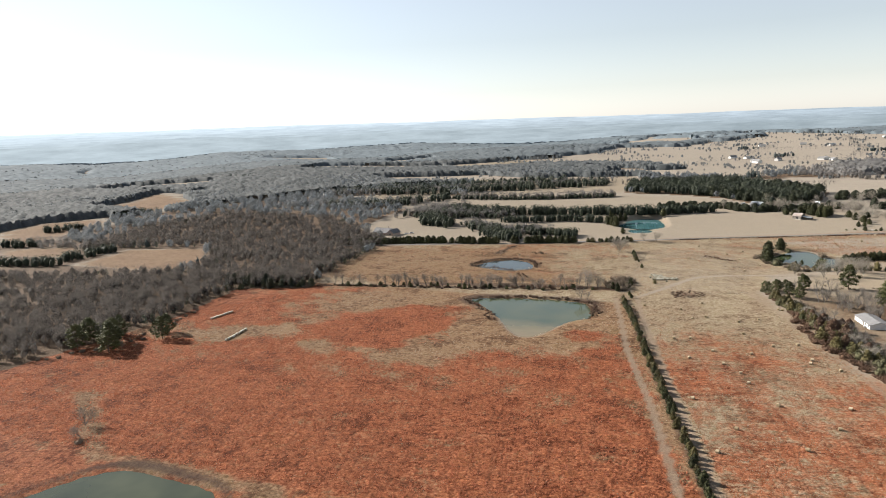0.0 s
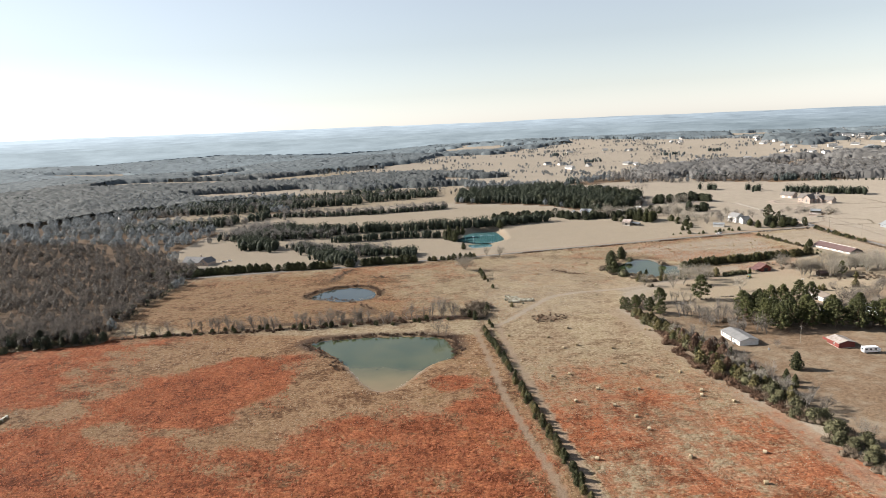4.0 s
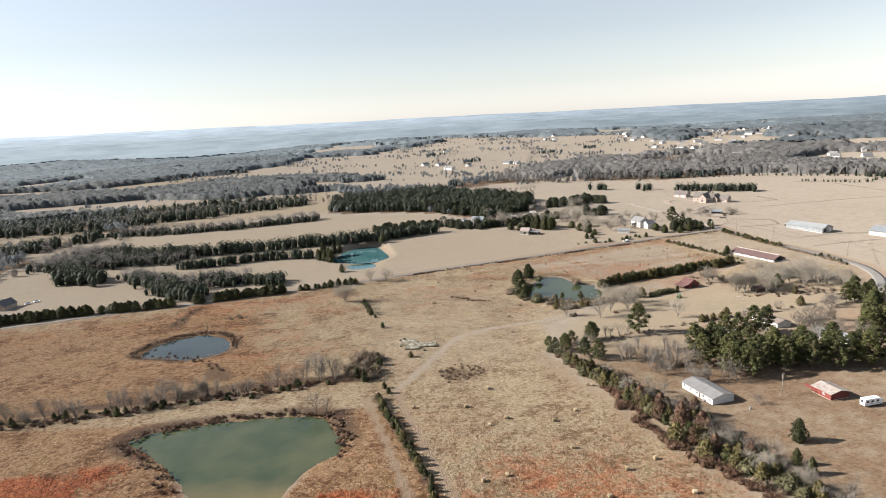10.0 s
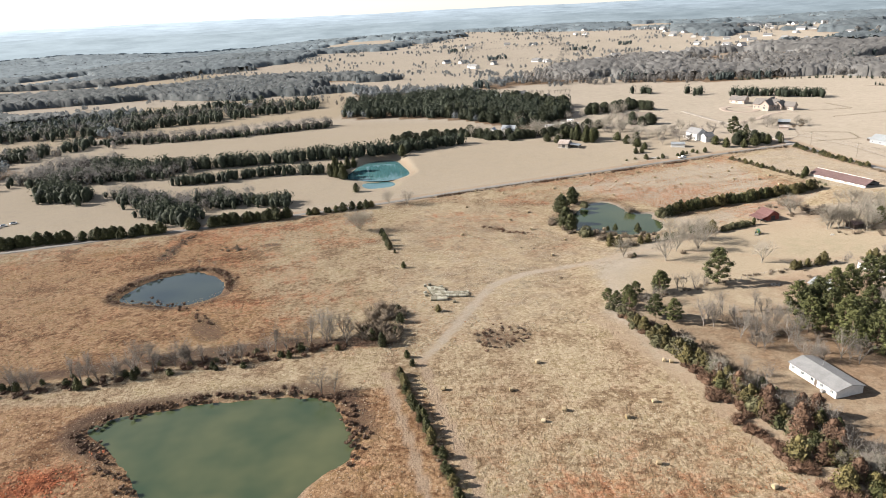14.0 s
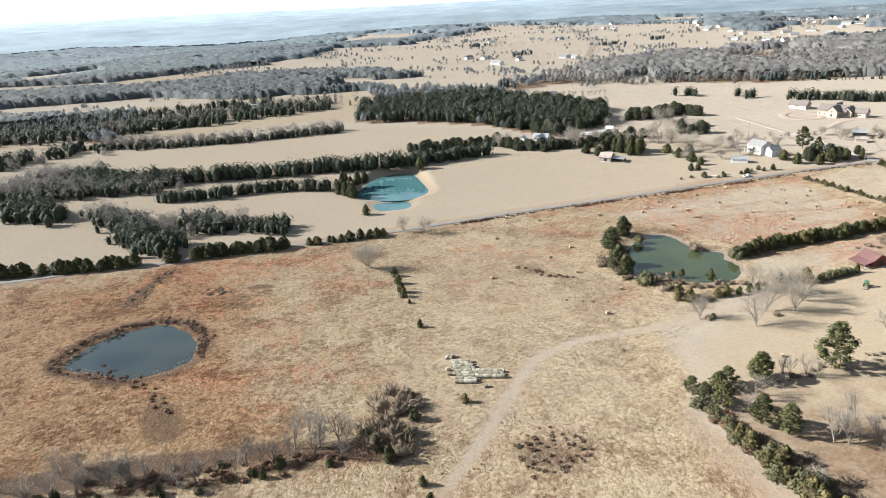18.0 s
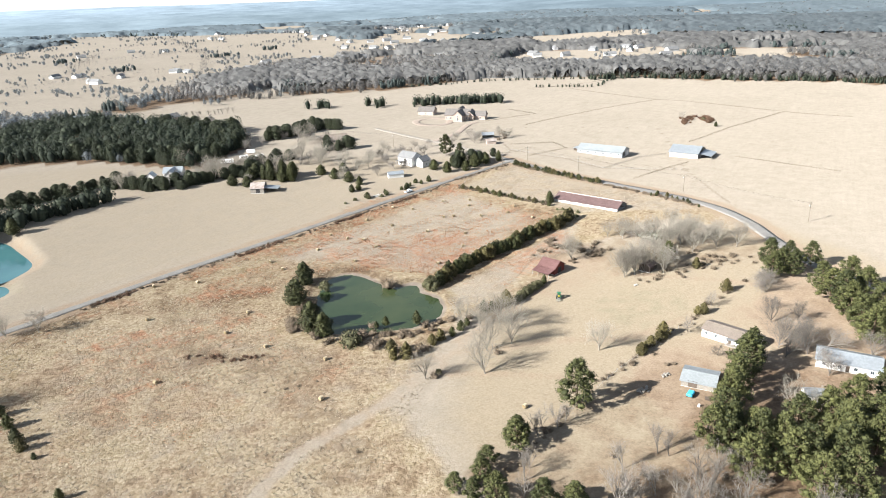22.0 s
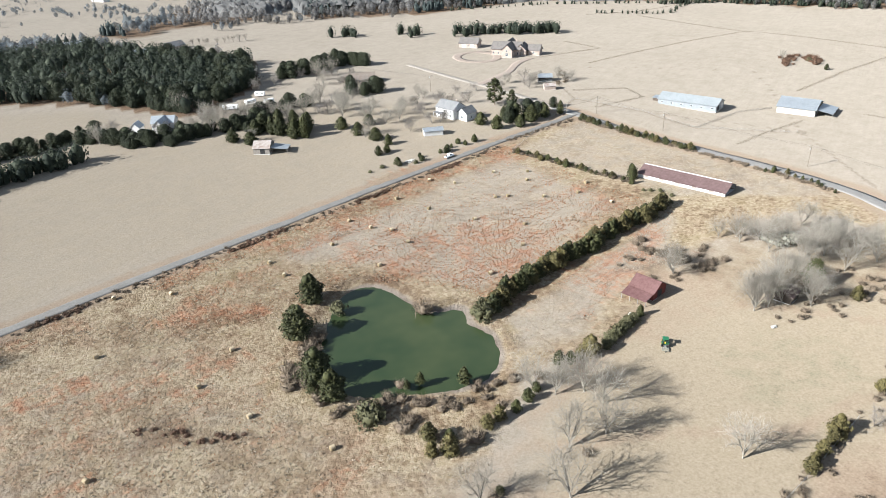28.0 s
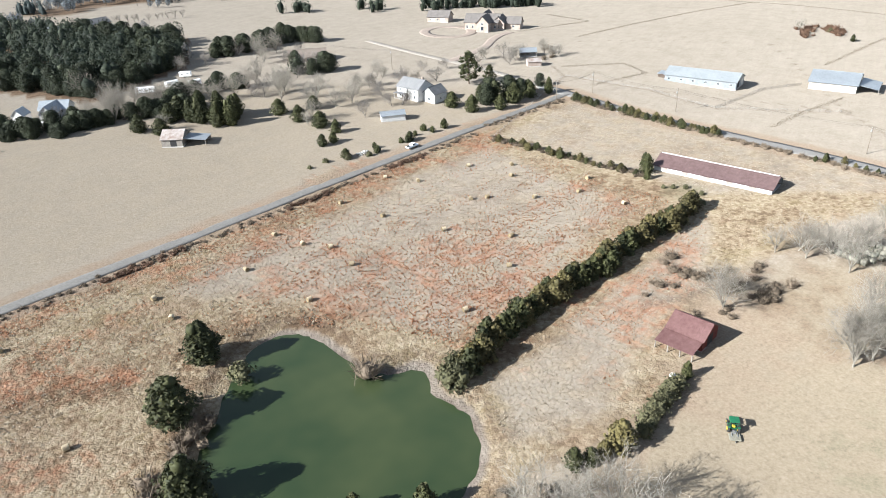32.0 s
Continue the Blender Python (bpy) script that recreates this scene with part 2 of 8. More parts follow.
M["brick"] = surface("buff brick", (0.260, 0.200, 0.165), (0.420, 0.350, 0.300), 5, 0.9)
M["red_paint"] = surface("red painted boards", (0.100, 0.022, 0.018), (0.190, 0.052, 0.042), 2, 0.7)
M["shingle"] = surface("dark grey shingles", (0.072, 0.072, 0.076), (0.160, 0.160, 0.164), 4, 0.9)
M["brown_shingle"] = surface("brown shingles", (0.104, 0.084, 0.068), (0.216, 0.180, 0.152), 4, 0.9)
M["taupe_shingle"] = surface("taupe grey shingles", (0.085, 0.076, 0.070), (0.170, 0.154, 0.142), 4, 0.9)
M["old_shingle"] = surface("weathered grey roof", (0.100, 0.100, 0.100), (0.200, 0.200, 0.200), 3, 0.8)
M["tin"] = surface("pale galvanised sheet", (0.208, 0.224, 0.240), (0.320, 0.344, 0.360), 1.3, 0.45, 0.35, 0.4, relief=0.05)
M["blue_tin"] = surface("blue grey painted sheet", (0.185, 0.200, 0.206), (0.272, 0.290, 0.296), 1.3, 0.55, 0.1, 0.4, relief=0.05)
M["rust"] = surface("faded red roof sheet", (0.075, 0.034, 0.031), (0.150, 0.083, 0.078), 0.9, 0.7, 0.1, relief=0.1)
M["rust_patch"] = surface("rusted galvanised sheet", (0.170, 0.105, 0.075), (0.400, 0.385, 0.365), 0.7, 0.7, 0.1, relief=0.1)
M["maroon"] = surface("faded maroon roof sheet", (0.074, 0.046, 0.044), (0.145, 0.096, 0.091), 0.8, 0.6, 0.1, relief=0.05)
M["wood_grey"] = surface("weathered grey boards", (0.128, 0.112, 0.096), (0.288, 0.264, 0.232), 5, 0.9)
M["wood_dark"] = surface("dark timber", (0.048, 0.036, 0.028), (0.128, 0.100, 0.080), 5, 0.9)
M["glass"] = mat("window glass", 0.08, 0, 0.6)[0]
M["glass"].node_tree.nodes["Principled BSDF"].inputs["Base Color"].default_value = (0.03, 0.04, 0.05, 1)
M["green_paint"] = surface("green tractor paint", (0.008, 0.070, 0.030), (0.020, 0.140, 0.062), 5, 0.4, 0, 0.5, relief=0)
M["yellow_paint"] = surface("yellow wheel paint", (0.400, 0.304, 0.024), (0.520, 0.400, 0.048), 5, 0.5, relief=0)
M["rubber"] = surface("tyre rubber", (0.02, 0.02, 0.02), (0.05, 0.05, 0.05), 8, 0.85)
M["steel"] = surface("dull steel", (0.28, 0.28, 0.28), (0.5, 0.5, 0.5), 5, 0.5, 0.7)
M["white_gloss"] = surface("white vehicle paint", (0.72, 0.72, 0.72), (0.82, 0.82, 0.82), 1, 0.3, 0, 0.5, relief=0)
M["blue_plastic"] = surface("blue plastic", (0.03, 0.3, 0.5), (0.08, 0.45, 0.65), 3, 0.5, 0, 0.4, relief=0)
M["black"] = surface("black trim", (0.015, 0.015, 0.016), (0.04, 0.04, 0.04), 3, 0.6, relief=0)
M["mud"] = surface("pale dried mud", (0.240, 0.176, 0.120), (0.416, 0.336, 0.256), 1.2)
M["pole"] = surface("creosoted pole", (0.112, 0.088, 0.068), (0.240, 0.208, 0.168), 4)
M["concrete"] = surface("pale concrete", (0.336, 0.320, 0.296), (0.480, 0.464, 0.440), 2)


def water_material(name, deep, shallow, rough, sandy=None):
    m, nt, b = mat(name, rough, 0, 0.5)
    col = ramp(nt, grain(nt, 0.035, 3), [(0.3, deep), (0.7, shallow)])
    if sandy:
        sep = nt.nodes.new("ShaderNodeSeparateXYZ")
        nt.links.new(nt.nodes.new("ShaderNodeNewGeometry").outputs["Position"], sep.inputs[0])
        f = calc(nt, "ADD", calc(nt, "MULTIPLY_ADD", sep.outputs[1], -1 / 30, sandy / 30), calc(nt, "MULTIPLY", calc(nt, "SUBTRACT", grain(nt, 0.06, 3), 0.5), 0.6))
        nt.nodes[-1].use_clamp = True
        f = calc(nt, "MULTIPLY", f, 0.6)
        col = blend(nt, f, col, (0.215, 0.148, 0.078))
    nt.links.new(col, b.inputs["Base Color"])
    b.inputs["IOR"].default_value = 1.33
    bump(nt, b, grain(nt, 1.1, 3), 0.02, 0.05)
    return m


def ground_material():
    """Dry winter grassland: the vertex layers say what grows where, noise breaks every edge."""
    m, nt, b = mat("dry grassland", 0.95, 0, 0.1)
    lay = {}
    for n in ("red", "rough", "dirt", "dark", "litter", "olive", "mud", "green", "warm"):
        a = nt.nodes.new("ShaderNodeAttribute")
        a.attribute_name = n
        lay[n] = a.outputs["Fac"]
    fine, mid, big = grain(nt, 1.6, 6, 0.7), grain(nt, 0.16, 5, 0.6), grain(nt, 0.016, 4)
    tuft = grain(nt, 0.85, 4, 0.75)
    swath = grain(nt, 0.6, 3, 0.6, (14.0, 1.0, 1.0), 0.5)
    drill = calc(nt, "MAXIMUM", grain(nt, 0.55, 3, 0.6, (11.0, 1.0, 1.0), 0.25), grain(nt, 0.42, 3, 0.6, (13.0, 1.0, 1.0), 1.82))
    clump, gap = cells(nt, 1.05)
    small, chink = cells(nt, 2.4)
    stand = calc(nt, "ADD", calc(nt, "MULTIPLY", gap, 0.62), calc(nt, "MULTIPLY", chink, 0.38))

    def edge(layer, noise, gain=3.0, spread=0.9):
        s = calc(nt, "ADD", calc(nt, "SUBTRACT", lay[layer], 0.5), calc(nt, "MULTIPLY", calc(nt, "SUBTRACT", noise, 0.5), spread))
        n = calc(nt, "MULTIPLY_ADD", s, gain, 0.5)
        nt.nodes[-1].use_clamp = True
        return n

    mown = ramp(nt, calc(nt, "ADD", calc(nt, "MULTIPLY", mid, 0.55), calc(nt, "MULTIPLY", big, 0.45)), [(0.32, (0.245, 0.213, 0.175)), (0.5, (0.322, 0.285, 0.238)), (0.68, (0.382, 0.344, 0.297))])
    mown = blend(nt, 0.45, mown, ramp(nt, fine, [(0.3, (0.175, 0.143, 0.105)), (0.7, (0.380, 0.332, 0.272))]))
    blade = calc(nt, "ADD", calc(nt, "MULTIPLY", clump, 0.2), calc(nt, "ADD", calc(nt, "MULTIPLY", tuft, 0.3), calc(nt, "ADD", calc(nt, "MULTIPLY", fine, 0.22), calc(nt, "MULTIPLY", mid, 0.28))))
    tall = ramp(nt, blade, [(0.28, (0.120, 0.088, 0.054)), (0.4, (0.230, 0.180, 0.118)), (0.54, (0.305, 0.252, 0.176)), (0.72, (0.375, 0.320, 0.238))])
    mown = blend(nt, calc(nt, "MULTIPLY", big, 0.24), mown, ramp(nt, swath, [(0.35, (0.190, 0.152, 0.106)), (0.65, (0.372, 0.318, 0.248))]))
    blot = calc(nt, "ADD", calc(nt, "MULTIPLY", grain(nt, 0.045, 5, 0.65), 0.7), calc(nt, "MULTIPLY", grain(nt, 0.22, 4, 0.7), 0.3))
    brown = ramp(nt, blade, [(0.28, (0.105, 0.066, 0.042)), (0.7, (0.300, 0.215, 0.150))])
    tall = blend(nt, calc(nt, "MULTIPLY", ramp(nt, blot, [(0.46, (0.0, 0.0, 0.0)), (0.6, (1.0, 1.0, 1.0))]), 0.5), tall, brown)
    mown = blend(nt, 0.22, mown, ramp(nt, blade, [(0.3, (0.150, 0.116, 0.078)), (0.7, (0.372, 0.318, 0.250))]))
    straw = ramp(nt, calc(nt, "ADD", calc(nt, "MULTIPLY", fine, 0.6), calc(nt, "MULTIPLY", tuft, 0.4)), [(0.3, (0.170, 0.132, 0.086)), (0.5, (0.272, 0.220, 0.152)), (0.7, (0.342, 0.286, 0.210))])
    mown = blend(nt, calc(nt, "MULTIPLY", edge("warm", mid, 1.5, 0.8), 0.8), mown, straw)
    col = blend(nt, edge("rough", mid), mown, tall)
    olive = ramp(nt, blade, [(0.28, (0.086, 0.050, 0.028)), (0.45, (0.204, 0.130, 0.076)), (0.7, (0.318, 0.218, 0.138))])
    col = blend(nt, edge("olive", mid), col, olive)
    red = ramp(nt, blade, [(0.26, (0.100, 0.032, 0.015)), (0.45, (0.282, 0.092, 0.042)), (0.7, (0.410, 0.160, 0.080))])
    red = blend(nt, 0.8, red, ramp(nt, drill, [(0.44, (1.24, 1.22, 1.20)), (0.70, (0.56, 0.52, 0.50))]), "MULTIPLY")
    pinkish = ramp(nt, blade, [(0.26, (0.180, 0.086, 0.048)), (0.45, (0.310, 0.165, 0.098)), (0.7, (0.405, 0.245, 0.158))])
    dense = calc(nt, "MULTIPLY_ADD", lay["red"], 3.0, -1.1)
    nt.nodes[-1].use_clamp = True
    red = blend(nt, dense, pinkish, red)
    patch = calc(nt, "ADD", calc(nt, "MULTIPLY", grain(nt, 0.045, 4, 0.6), 0.24), calc(nt, "ADD", calc(nt, "MULTIPLY", grain(nt, 0.17, 5, 0.66), 0.30), calc(nt, "ADD", calc(nt, "MULTIPLY", drill, 0.32), calc(nt, "MULTIPLY", grain(nt, 0.6, 3, 0.6), 0.14))))
    much = calc(nt, "MINIMUM", calc(nt, "MULTIPLY_ADD", lay["red"], 1.0, 0.22), 0.88)
    col = blend(nt, calc(nt, "MULTIPLY", edge("red", calc(nt, "SUBTRACT", patch, 0.034), 2.6, 4.5), much), col, red)
    # gaps between tussocks darkened in the colour, standing in for their shade
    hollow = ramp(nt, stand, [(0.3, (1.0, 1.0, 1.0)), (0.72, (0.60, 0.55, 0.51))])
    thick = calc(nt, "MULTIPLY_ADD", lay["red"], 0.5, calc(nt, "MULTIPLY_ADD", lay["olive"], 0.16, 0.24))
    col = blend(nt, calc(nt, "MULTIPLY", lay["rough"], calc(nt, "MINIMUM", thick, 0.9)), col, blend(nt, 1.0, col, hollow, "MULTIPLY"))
    lie = calc(nt, "ADD", calc(nt, "MULTIPLY", grain(nt, 0.036, 4, 0.6), 0.30), calc(nt, "ADD", calc(nt, "MULTIPLY", grain(nt, 0.12, 4, 0.62), 0.30), calc(nt, "MULTIPLY", grain(nt, 0.42, 4, 0.7), 0.40)))
    sward = ramp(nt, lie, [(0.43, (0.48, 0.38, 0.31)), (0.465, (0.80, 0.70, 0.61)), (0.50, (1.08, 1.04, 1.00)), (0.53, (1.27, 1.27, 1.25)), (0.57, (0.86, 0.81, 0.66))])
    weedy = calc(nt, "MULTIPLY", lay["rough"], calc(nt, "MULTIPLY_ADD", lay["olive"], 0.3, 0.7))
    col = blend(nt, weedy, col, blend(nt, 1.0, col, sward, "MULTIPLY"))
    green = ramp(nt, fine, [(0.3, (0.106, 0.106, 0.062)), (0.7, (0.213, 0.204, 0.132))])
    col = blend(nt, calc(nt, "MULTIPLY", edge("green", mid), 0.6), col, green)
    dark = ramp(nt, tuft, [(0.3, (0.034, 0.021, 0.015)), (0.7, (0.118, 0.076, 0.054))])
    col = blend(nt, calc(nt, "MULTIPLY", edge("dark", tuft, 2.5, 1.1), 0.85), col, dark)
    dirt = ramp(nt, fine, [(0.3, (0.190, 0.138, 0.096)), (0.7, (0.335, 0.258, 0.190))])
    col = blend(nt, calc(nt, "MULTIPLY", edge("dirt", mid, 2.0, 1.0), 0.85), col, dirt)
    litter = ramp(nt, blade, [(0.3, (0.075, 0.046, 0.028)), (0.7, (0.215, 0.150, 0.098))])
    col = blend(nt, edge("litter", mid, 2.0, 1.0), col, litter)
    mud = ramp(nt, mid, [(0.3, (0.146, 0.114, 0.089)), (0.7, (0.278, 0.237, 0.195))])
    col = blend(nt, edge("mud", mid, 3.0, 0.7), col, mud)
    b.inputs["Diffuse Roughness"].default_value = 0.38
    col = blend(nt, 1.0, col, (0.775, 0.775, 0.775), "MULTIPLY")
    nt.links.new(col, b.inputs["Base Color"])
    tops = calc(nt, "SUBTRACT", calc(nt, "MULTIPLY", tuft, 1.1), calc(nt, "MULTIPLY", stand, 0.55))
    bump(nt, b, calc(nt, "MULTIPLY", tops, calc(nt, "ADD", calc(nt, "MULTIPLY", lay["rough"], calc(nt, "MULTIPLY_ADD", lay["red"], 0.6, 0.4)), 0.08)), 1.0, 0.75)
    return m


M["ground"] = ground_material()

# ---------------------------------------------------------------- helpers for meshes
rnd = random.Random(11)


def mesh_np(name, verts, tris, material):
    """A mesh from arrays of corners and triangles."""
    me = bpy.data.meshes.new(name)
    verts, tris = np.asarray(verts, np.float32), np.asarray(tris, np.int32)
    me.vertices.add(len(verts))
    me.vertices.foreach_set("co", verts.ravel())
    k = tris.shape[1]
    me.loops.add(tris.size)
    me.loops.foreach_set("vertex_index", tris.ravel())
    me.polygons.add(len(tris))
    me.polygons.foreach_set("loop_start", np.arange(0, tris.size, k, dtype=np.int32))
    me.update(calc_edges=True)
    me.materials.append(M[material])
    return me


def link_part(name, me, parent=None, label=""):
    ob = new(name, me)
    if parent:
        ob.parent = parent
    if label:
        ob["label"] = label
    return ob


def part(name, bm, material, parent, label=""):
    me = bpy.data.meshes.new(name)
    bm.normal_update()
    bm.to_mesh(me)
    bm.free()
    me.materials.append(M[material])
    return link_part(name, me, parent, label)


def box(bm, x0, y0, z0, x1, y1, z1, m=None):
    vs = [bm.verts.new((x, y, z)) for z in (z0, z1) for y in (y0, y1) for x in (x0, x1)]
    for f in ((0, 2, 3, 1), (4, 5, 7, 6), (0, 1, 5, 4), (2, 6, 7, 3), (0, 4, 6, 2), (1, 3, 7, 5)):
        bm.faces.new([vs[i] for i in f])
    if m is not None:
        bmesh.ops.transform(bm, matrix=m, verts=vs)
    return vs


def boxed(name, material, parent, x0, y0, z0, x1, y1, z1, label="", m=None, bevel=0.0):
    bm = bmesh.new()
    box(bm, x0, y0, z0, x1, y1, z1, m)
    if bevel:
        bmesh.ops.bevel(bm, geom=bm.edges[:], offset=bevel, segments=1, affect="EDGES")
    return part(name, bm, material, parent, label)


def drum(bm, r0, r1, length, m, n=12):
    """A tapered round bar along +z of m."""
    bmesh.ops.create_cone(bm, cap_ends=True, segments=n, radius1=r0, radius2=r1, depth=length, matrix=m @ Matrix.Translation((0, 0, length / 2)))


def smooth(a, b, v):
    u = np.clip((v - a) / (b - a), 0, 1)
    return u * u * (3 - 2 * u)


def cards(centres, size, normals=None, seed=0):
    """One small leaf triangle at every centre."""
    g = np.random.default_rng(seed)
    n = len(centres)
    d = g.normal(size=(n, 3)) if normals is None else normals + g.normal(size=(n, 3)) * 0.7
    d /= np.linalg.norm(d, axis=1, keepdims=True)
    a = np.cross(d, g.normal(size=(n, 3)))
    a /= np.linalg.norm(a, axis=1, keepdims=True)
    b = np.cross(d, a)
    s = (size * g.uniform(0.6, 1.3, n))[:, None]
    v = np.stack([centres + a * s, centres - a * s * 0.5 + b * s * 0.8, centres - a * s * 0.5 - b * s * 0.8], 1).reshape(-1, 3)
    return v, np.arange(3 * n).reshape(-1, 3)


def merge(items):
    vs, fs, k = [], [], 0
    for v, f in items:
        vs.append(v)
        fs.append(f + k)
        k += len(v)
    return np.concatenate(vs), np.concatenate(fs)


def tube(path, radii, sides=4):
    """A tapered bar along a path, as triangles."""
    path = np.asarray(path, float)
    vs, fs = [], []
    for i, (p, r) in enumerate(zip(path, radii)):
        d = path[min(i + 1, len(path) - 1)] - path[max(i - 1, 0)]
        d = d / (np.linalg.norm(d) + 1e-9)
        a = np.cross(d, (0.31, 0.93, 0.2))
        a /= np.linalg.norm(a)
        b = np.cross(d, a)
        for k in range(sides):
            t = 2 * math.pi * k / sides
            vs.append(p + r * (a * math.cos(t) + b * math.sin(t)))
        if i:
            for k in range(sides):
                q = (k + 1) % sides
                o, w = (i - 1) * sides, i * sides
                fs += [(o + k, o + q, w + q), (o + k, w + q, w + k)]
    return np.array(vs), np.array(fs)


def blob(centre, radii, seed, rough=0.25, rings=6, segs=9):
    """A lumpy closed body, as triangles."""
    g = np.random.default_rng(seed)
    vs, fs = [], []
    for i in range(rings + 1):
        th = math.pi * i / rings
        for k in range(segs):
            ph = 2 * math.pi * (k + 0.5 * (i % 2)) / segs
            s = 1 + g.uniform(-rough, rough)
            vs.append((centre[0] + radii[0] * s * math.sin(th) * math.cos(ph), centre[1] + radii[1] * s * math.sin(th) * math.sin(ph), centre[2] + radii[2] * s * math.cos(th)))
    for i in range(rings):
        for k in range(segs):
            q = (k + 1) % segs
            fs += [(i * segs + k, (i + 1) * segs + k, (i + 1) * segs + q), (i * segs + k, (i + 1) * segs + q, i * segs + q)]
    return np.array(vs), np.array(fs)


# ---------------------------------------------------------------- the lie of the land
HORIZON_AZ = (-180, -70, -56, -40, -23, -4, 10, 20, 34, 60, 180)
HORIZON_UP = (0.4, 0.55, 0.55, 0.42, 0.17, -0.12, -0.27, -0.42, -0.6, -0.45, 0.4)


def land(x, y):
    """Height of the ground without ponds."""
    x, y = np.asarray(x, float), np.asarray(y, float)
    z = -3.2 * np.exp(-(((y - 478) / 81) ** 2)) * (1 - smooth(149, 261, x))
    z = z + 5 * smooth(571, 696, y) + 3.1 * smooth(696, 895, y)
    r = np.hypot(x, y - 200)
    far = smooth(900, 1800, r)
    z = z + far * (9 * np.sin(x / 310 + 0.7) * np.cos(y / 420) + 7 * np.sin((x + y) / 190) + 5 * np.cos((x - 0.6 * y) / 260))
    z = z + 26 * np.exp(-(((x - 330) / 420) ** 2 + ((y - 1850) / 380) ** 2))
    return z * (1 - 0.8 * smooth(2600, 4200, r))


def land1(x, y):
    return float(land(x, y))


def ring(points, steps=6):
    """A closed smooth line through the given corners."""
    p = np.array(points, float).reshape(-1, 2)
    out = []
    n = len(p)
    for i in range(n):
        a, b, c, d = p[i - 1], p[i], p[(i + 1) % n], p[(i + 2) % n]
        for k in range(steps):
            t = k / steps
            out.append(0.5 * (2 * b + (c - a) * t + (2 * a - 5 * b + 4 * c - d) * t * t + (3 * b - a - 3 * c + d) * t**3))
    return np.array(out)


def inside(poly, x, y):
    """Signed distance to a closed polygon, positive inside."""
    p = np.asarray(poly, float).reshape(-1, 2)
    x, y = np.asarray(x, float), np.asarray(y, float)
    best = np.full(x.shape, 1e18)
    sign = np.zeros(x.shape, bool)
    for (ax, ay), (bx, by) in zip(p, np.roll(p, -1, 0)):
        dx, dy = bx - ax, by - ay
        t = np.clip(((x - ax) * dx + (y - ay) * dy) / (dx * dx + dy * dy + 1e-12), 0, 1)
        best = np.minimum(best, (x - ax - t * dx) ** 2 + (y - ay - t * dy) ** 2)
        cross = (ay > y) != (by > y)
        sign ^= cross & (x < dx * (y - ay) / (dy + 1e-12) + ax)
    return np.where(sign, 1, -1) * np.sqrt(best)


def off_line(line, x, y):
    """Distance to an open line."""
    p = np.asarray(line, float).reshape(-1, 2)
    best = np.full(np.shape(x), 1e18)
    for (ax, ay), (bx, by) in zip(p, p[1:]):
        dx, dy = bx - ax, by - ay
        t = np.clip(((x - ax) * dx + (y - ay) * dy) / (dx * dx + dy * dy + 1e-12), 0, 1)
        best = np.minimum(best, (x - ax - t * dx) ** 2 + (y - ay - t * dy) ** 2)
    return np.sqrt(best)


def wave(x, y, s, seed=0):
    """A cheap smooth noise from -1 to 1."""
    a, b, c = seed * 1.7, seed * 2.3 + 1, seed * 0.9 + 2
    return (np.sin(x / s + a + 1.3 * np.sin(y / s * 0.7 + b)) + np.sin(y / s * 1.1 + c + 1.1 * np.sin(x / s * 0.8 + a)) + 0.6 * np.sin((x + y) / s * 1.9 + b)) / 2.6


PONDS = {
    "west": (-117, 302, -97, 309, -74, 311, -50, 309, -42, 297, -38, 281, -47, 271, -53, 258, -58, 243, -65, 237, -73, 244, -89, 269, -104, 288),
    "north_west": (-153, 411, -150, 427, -142, 435, -131, 439, -121, 434, -112, 422, -111, 409, -118, 402, -127, 400, -140, 405),
    "middle": (92, 516, 99, 510, 102, 496, 108, 489, 114, 487, 111, 479, 114, 470, 109, 460, 100, 455, 88, 459, 74, 465, 68, 472, 69, 487, 76, 499, 83, 510),
    "far": (-70, 612, -66, 634, -61, 651, -50, 663, -38, 661, -31, 640, -27, 622, -26, 610, -37, 599, -53, 600),
    "spill": (-56, 592, -47, 594, -38, 593, -36, 584, -44, 580, -52, 581),
    "near": (-178, 22, -168, 46, -160, 54, -148, 56, -134, 55, -116, 52, -106, 30, -118, 8, -150, 2, -172, 8),
}
POND_LINE = {k: ring(v) for k, v in PONDS.items()}
POND_LEVEL = {k: float(np.min(land(v[:, 0], v[:, 1]))) - 0.7 for k, v in POND_LINE.items()}
ROAD = ((-330, 478), (-240, 497), (-190, 509), (-158, 513), (-101, 527), (-39, 541), (18, 558), (87, 576), (135, 589), (198, 604), (250, 615), (266, 619))
ROAD_EAST = ((262, 634), (266, 619), (272, 575), (280, 535), (287, 500), (289, 470), (282, 446), (268, 423), (256, 400), (250, 370), (255, 330), (262, 270))
HEDGE = ((38, 75), (31, 103), (17, 159), (3, 213), (-12, 275), (-25, 322))
WEST_WOOD = (-308, 30, -308, 114, -300, 158, -291, 218, -302, 291, -249, 306, -267, 379, -283, 483, -287, 505, -330, 545, -416, 615, -608, 644, -654, 533, -601, 389, -571, 390, -555, 420, -466, 446, -404, 380, -379, 326, -471, 296, -538, 276, -720, 230, -900, 150, -800, -150, -330, -120)
PINE_WOOD = (-97, 853, -104, 951, -61, 990, 46, 990, 110, 900, 147, 847, 131, 778, 80, 735, 45, 780, 30, 800, -20, 830)
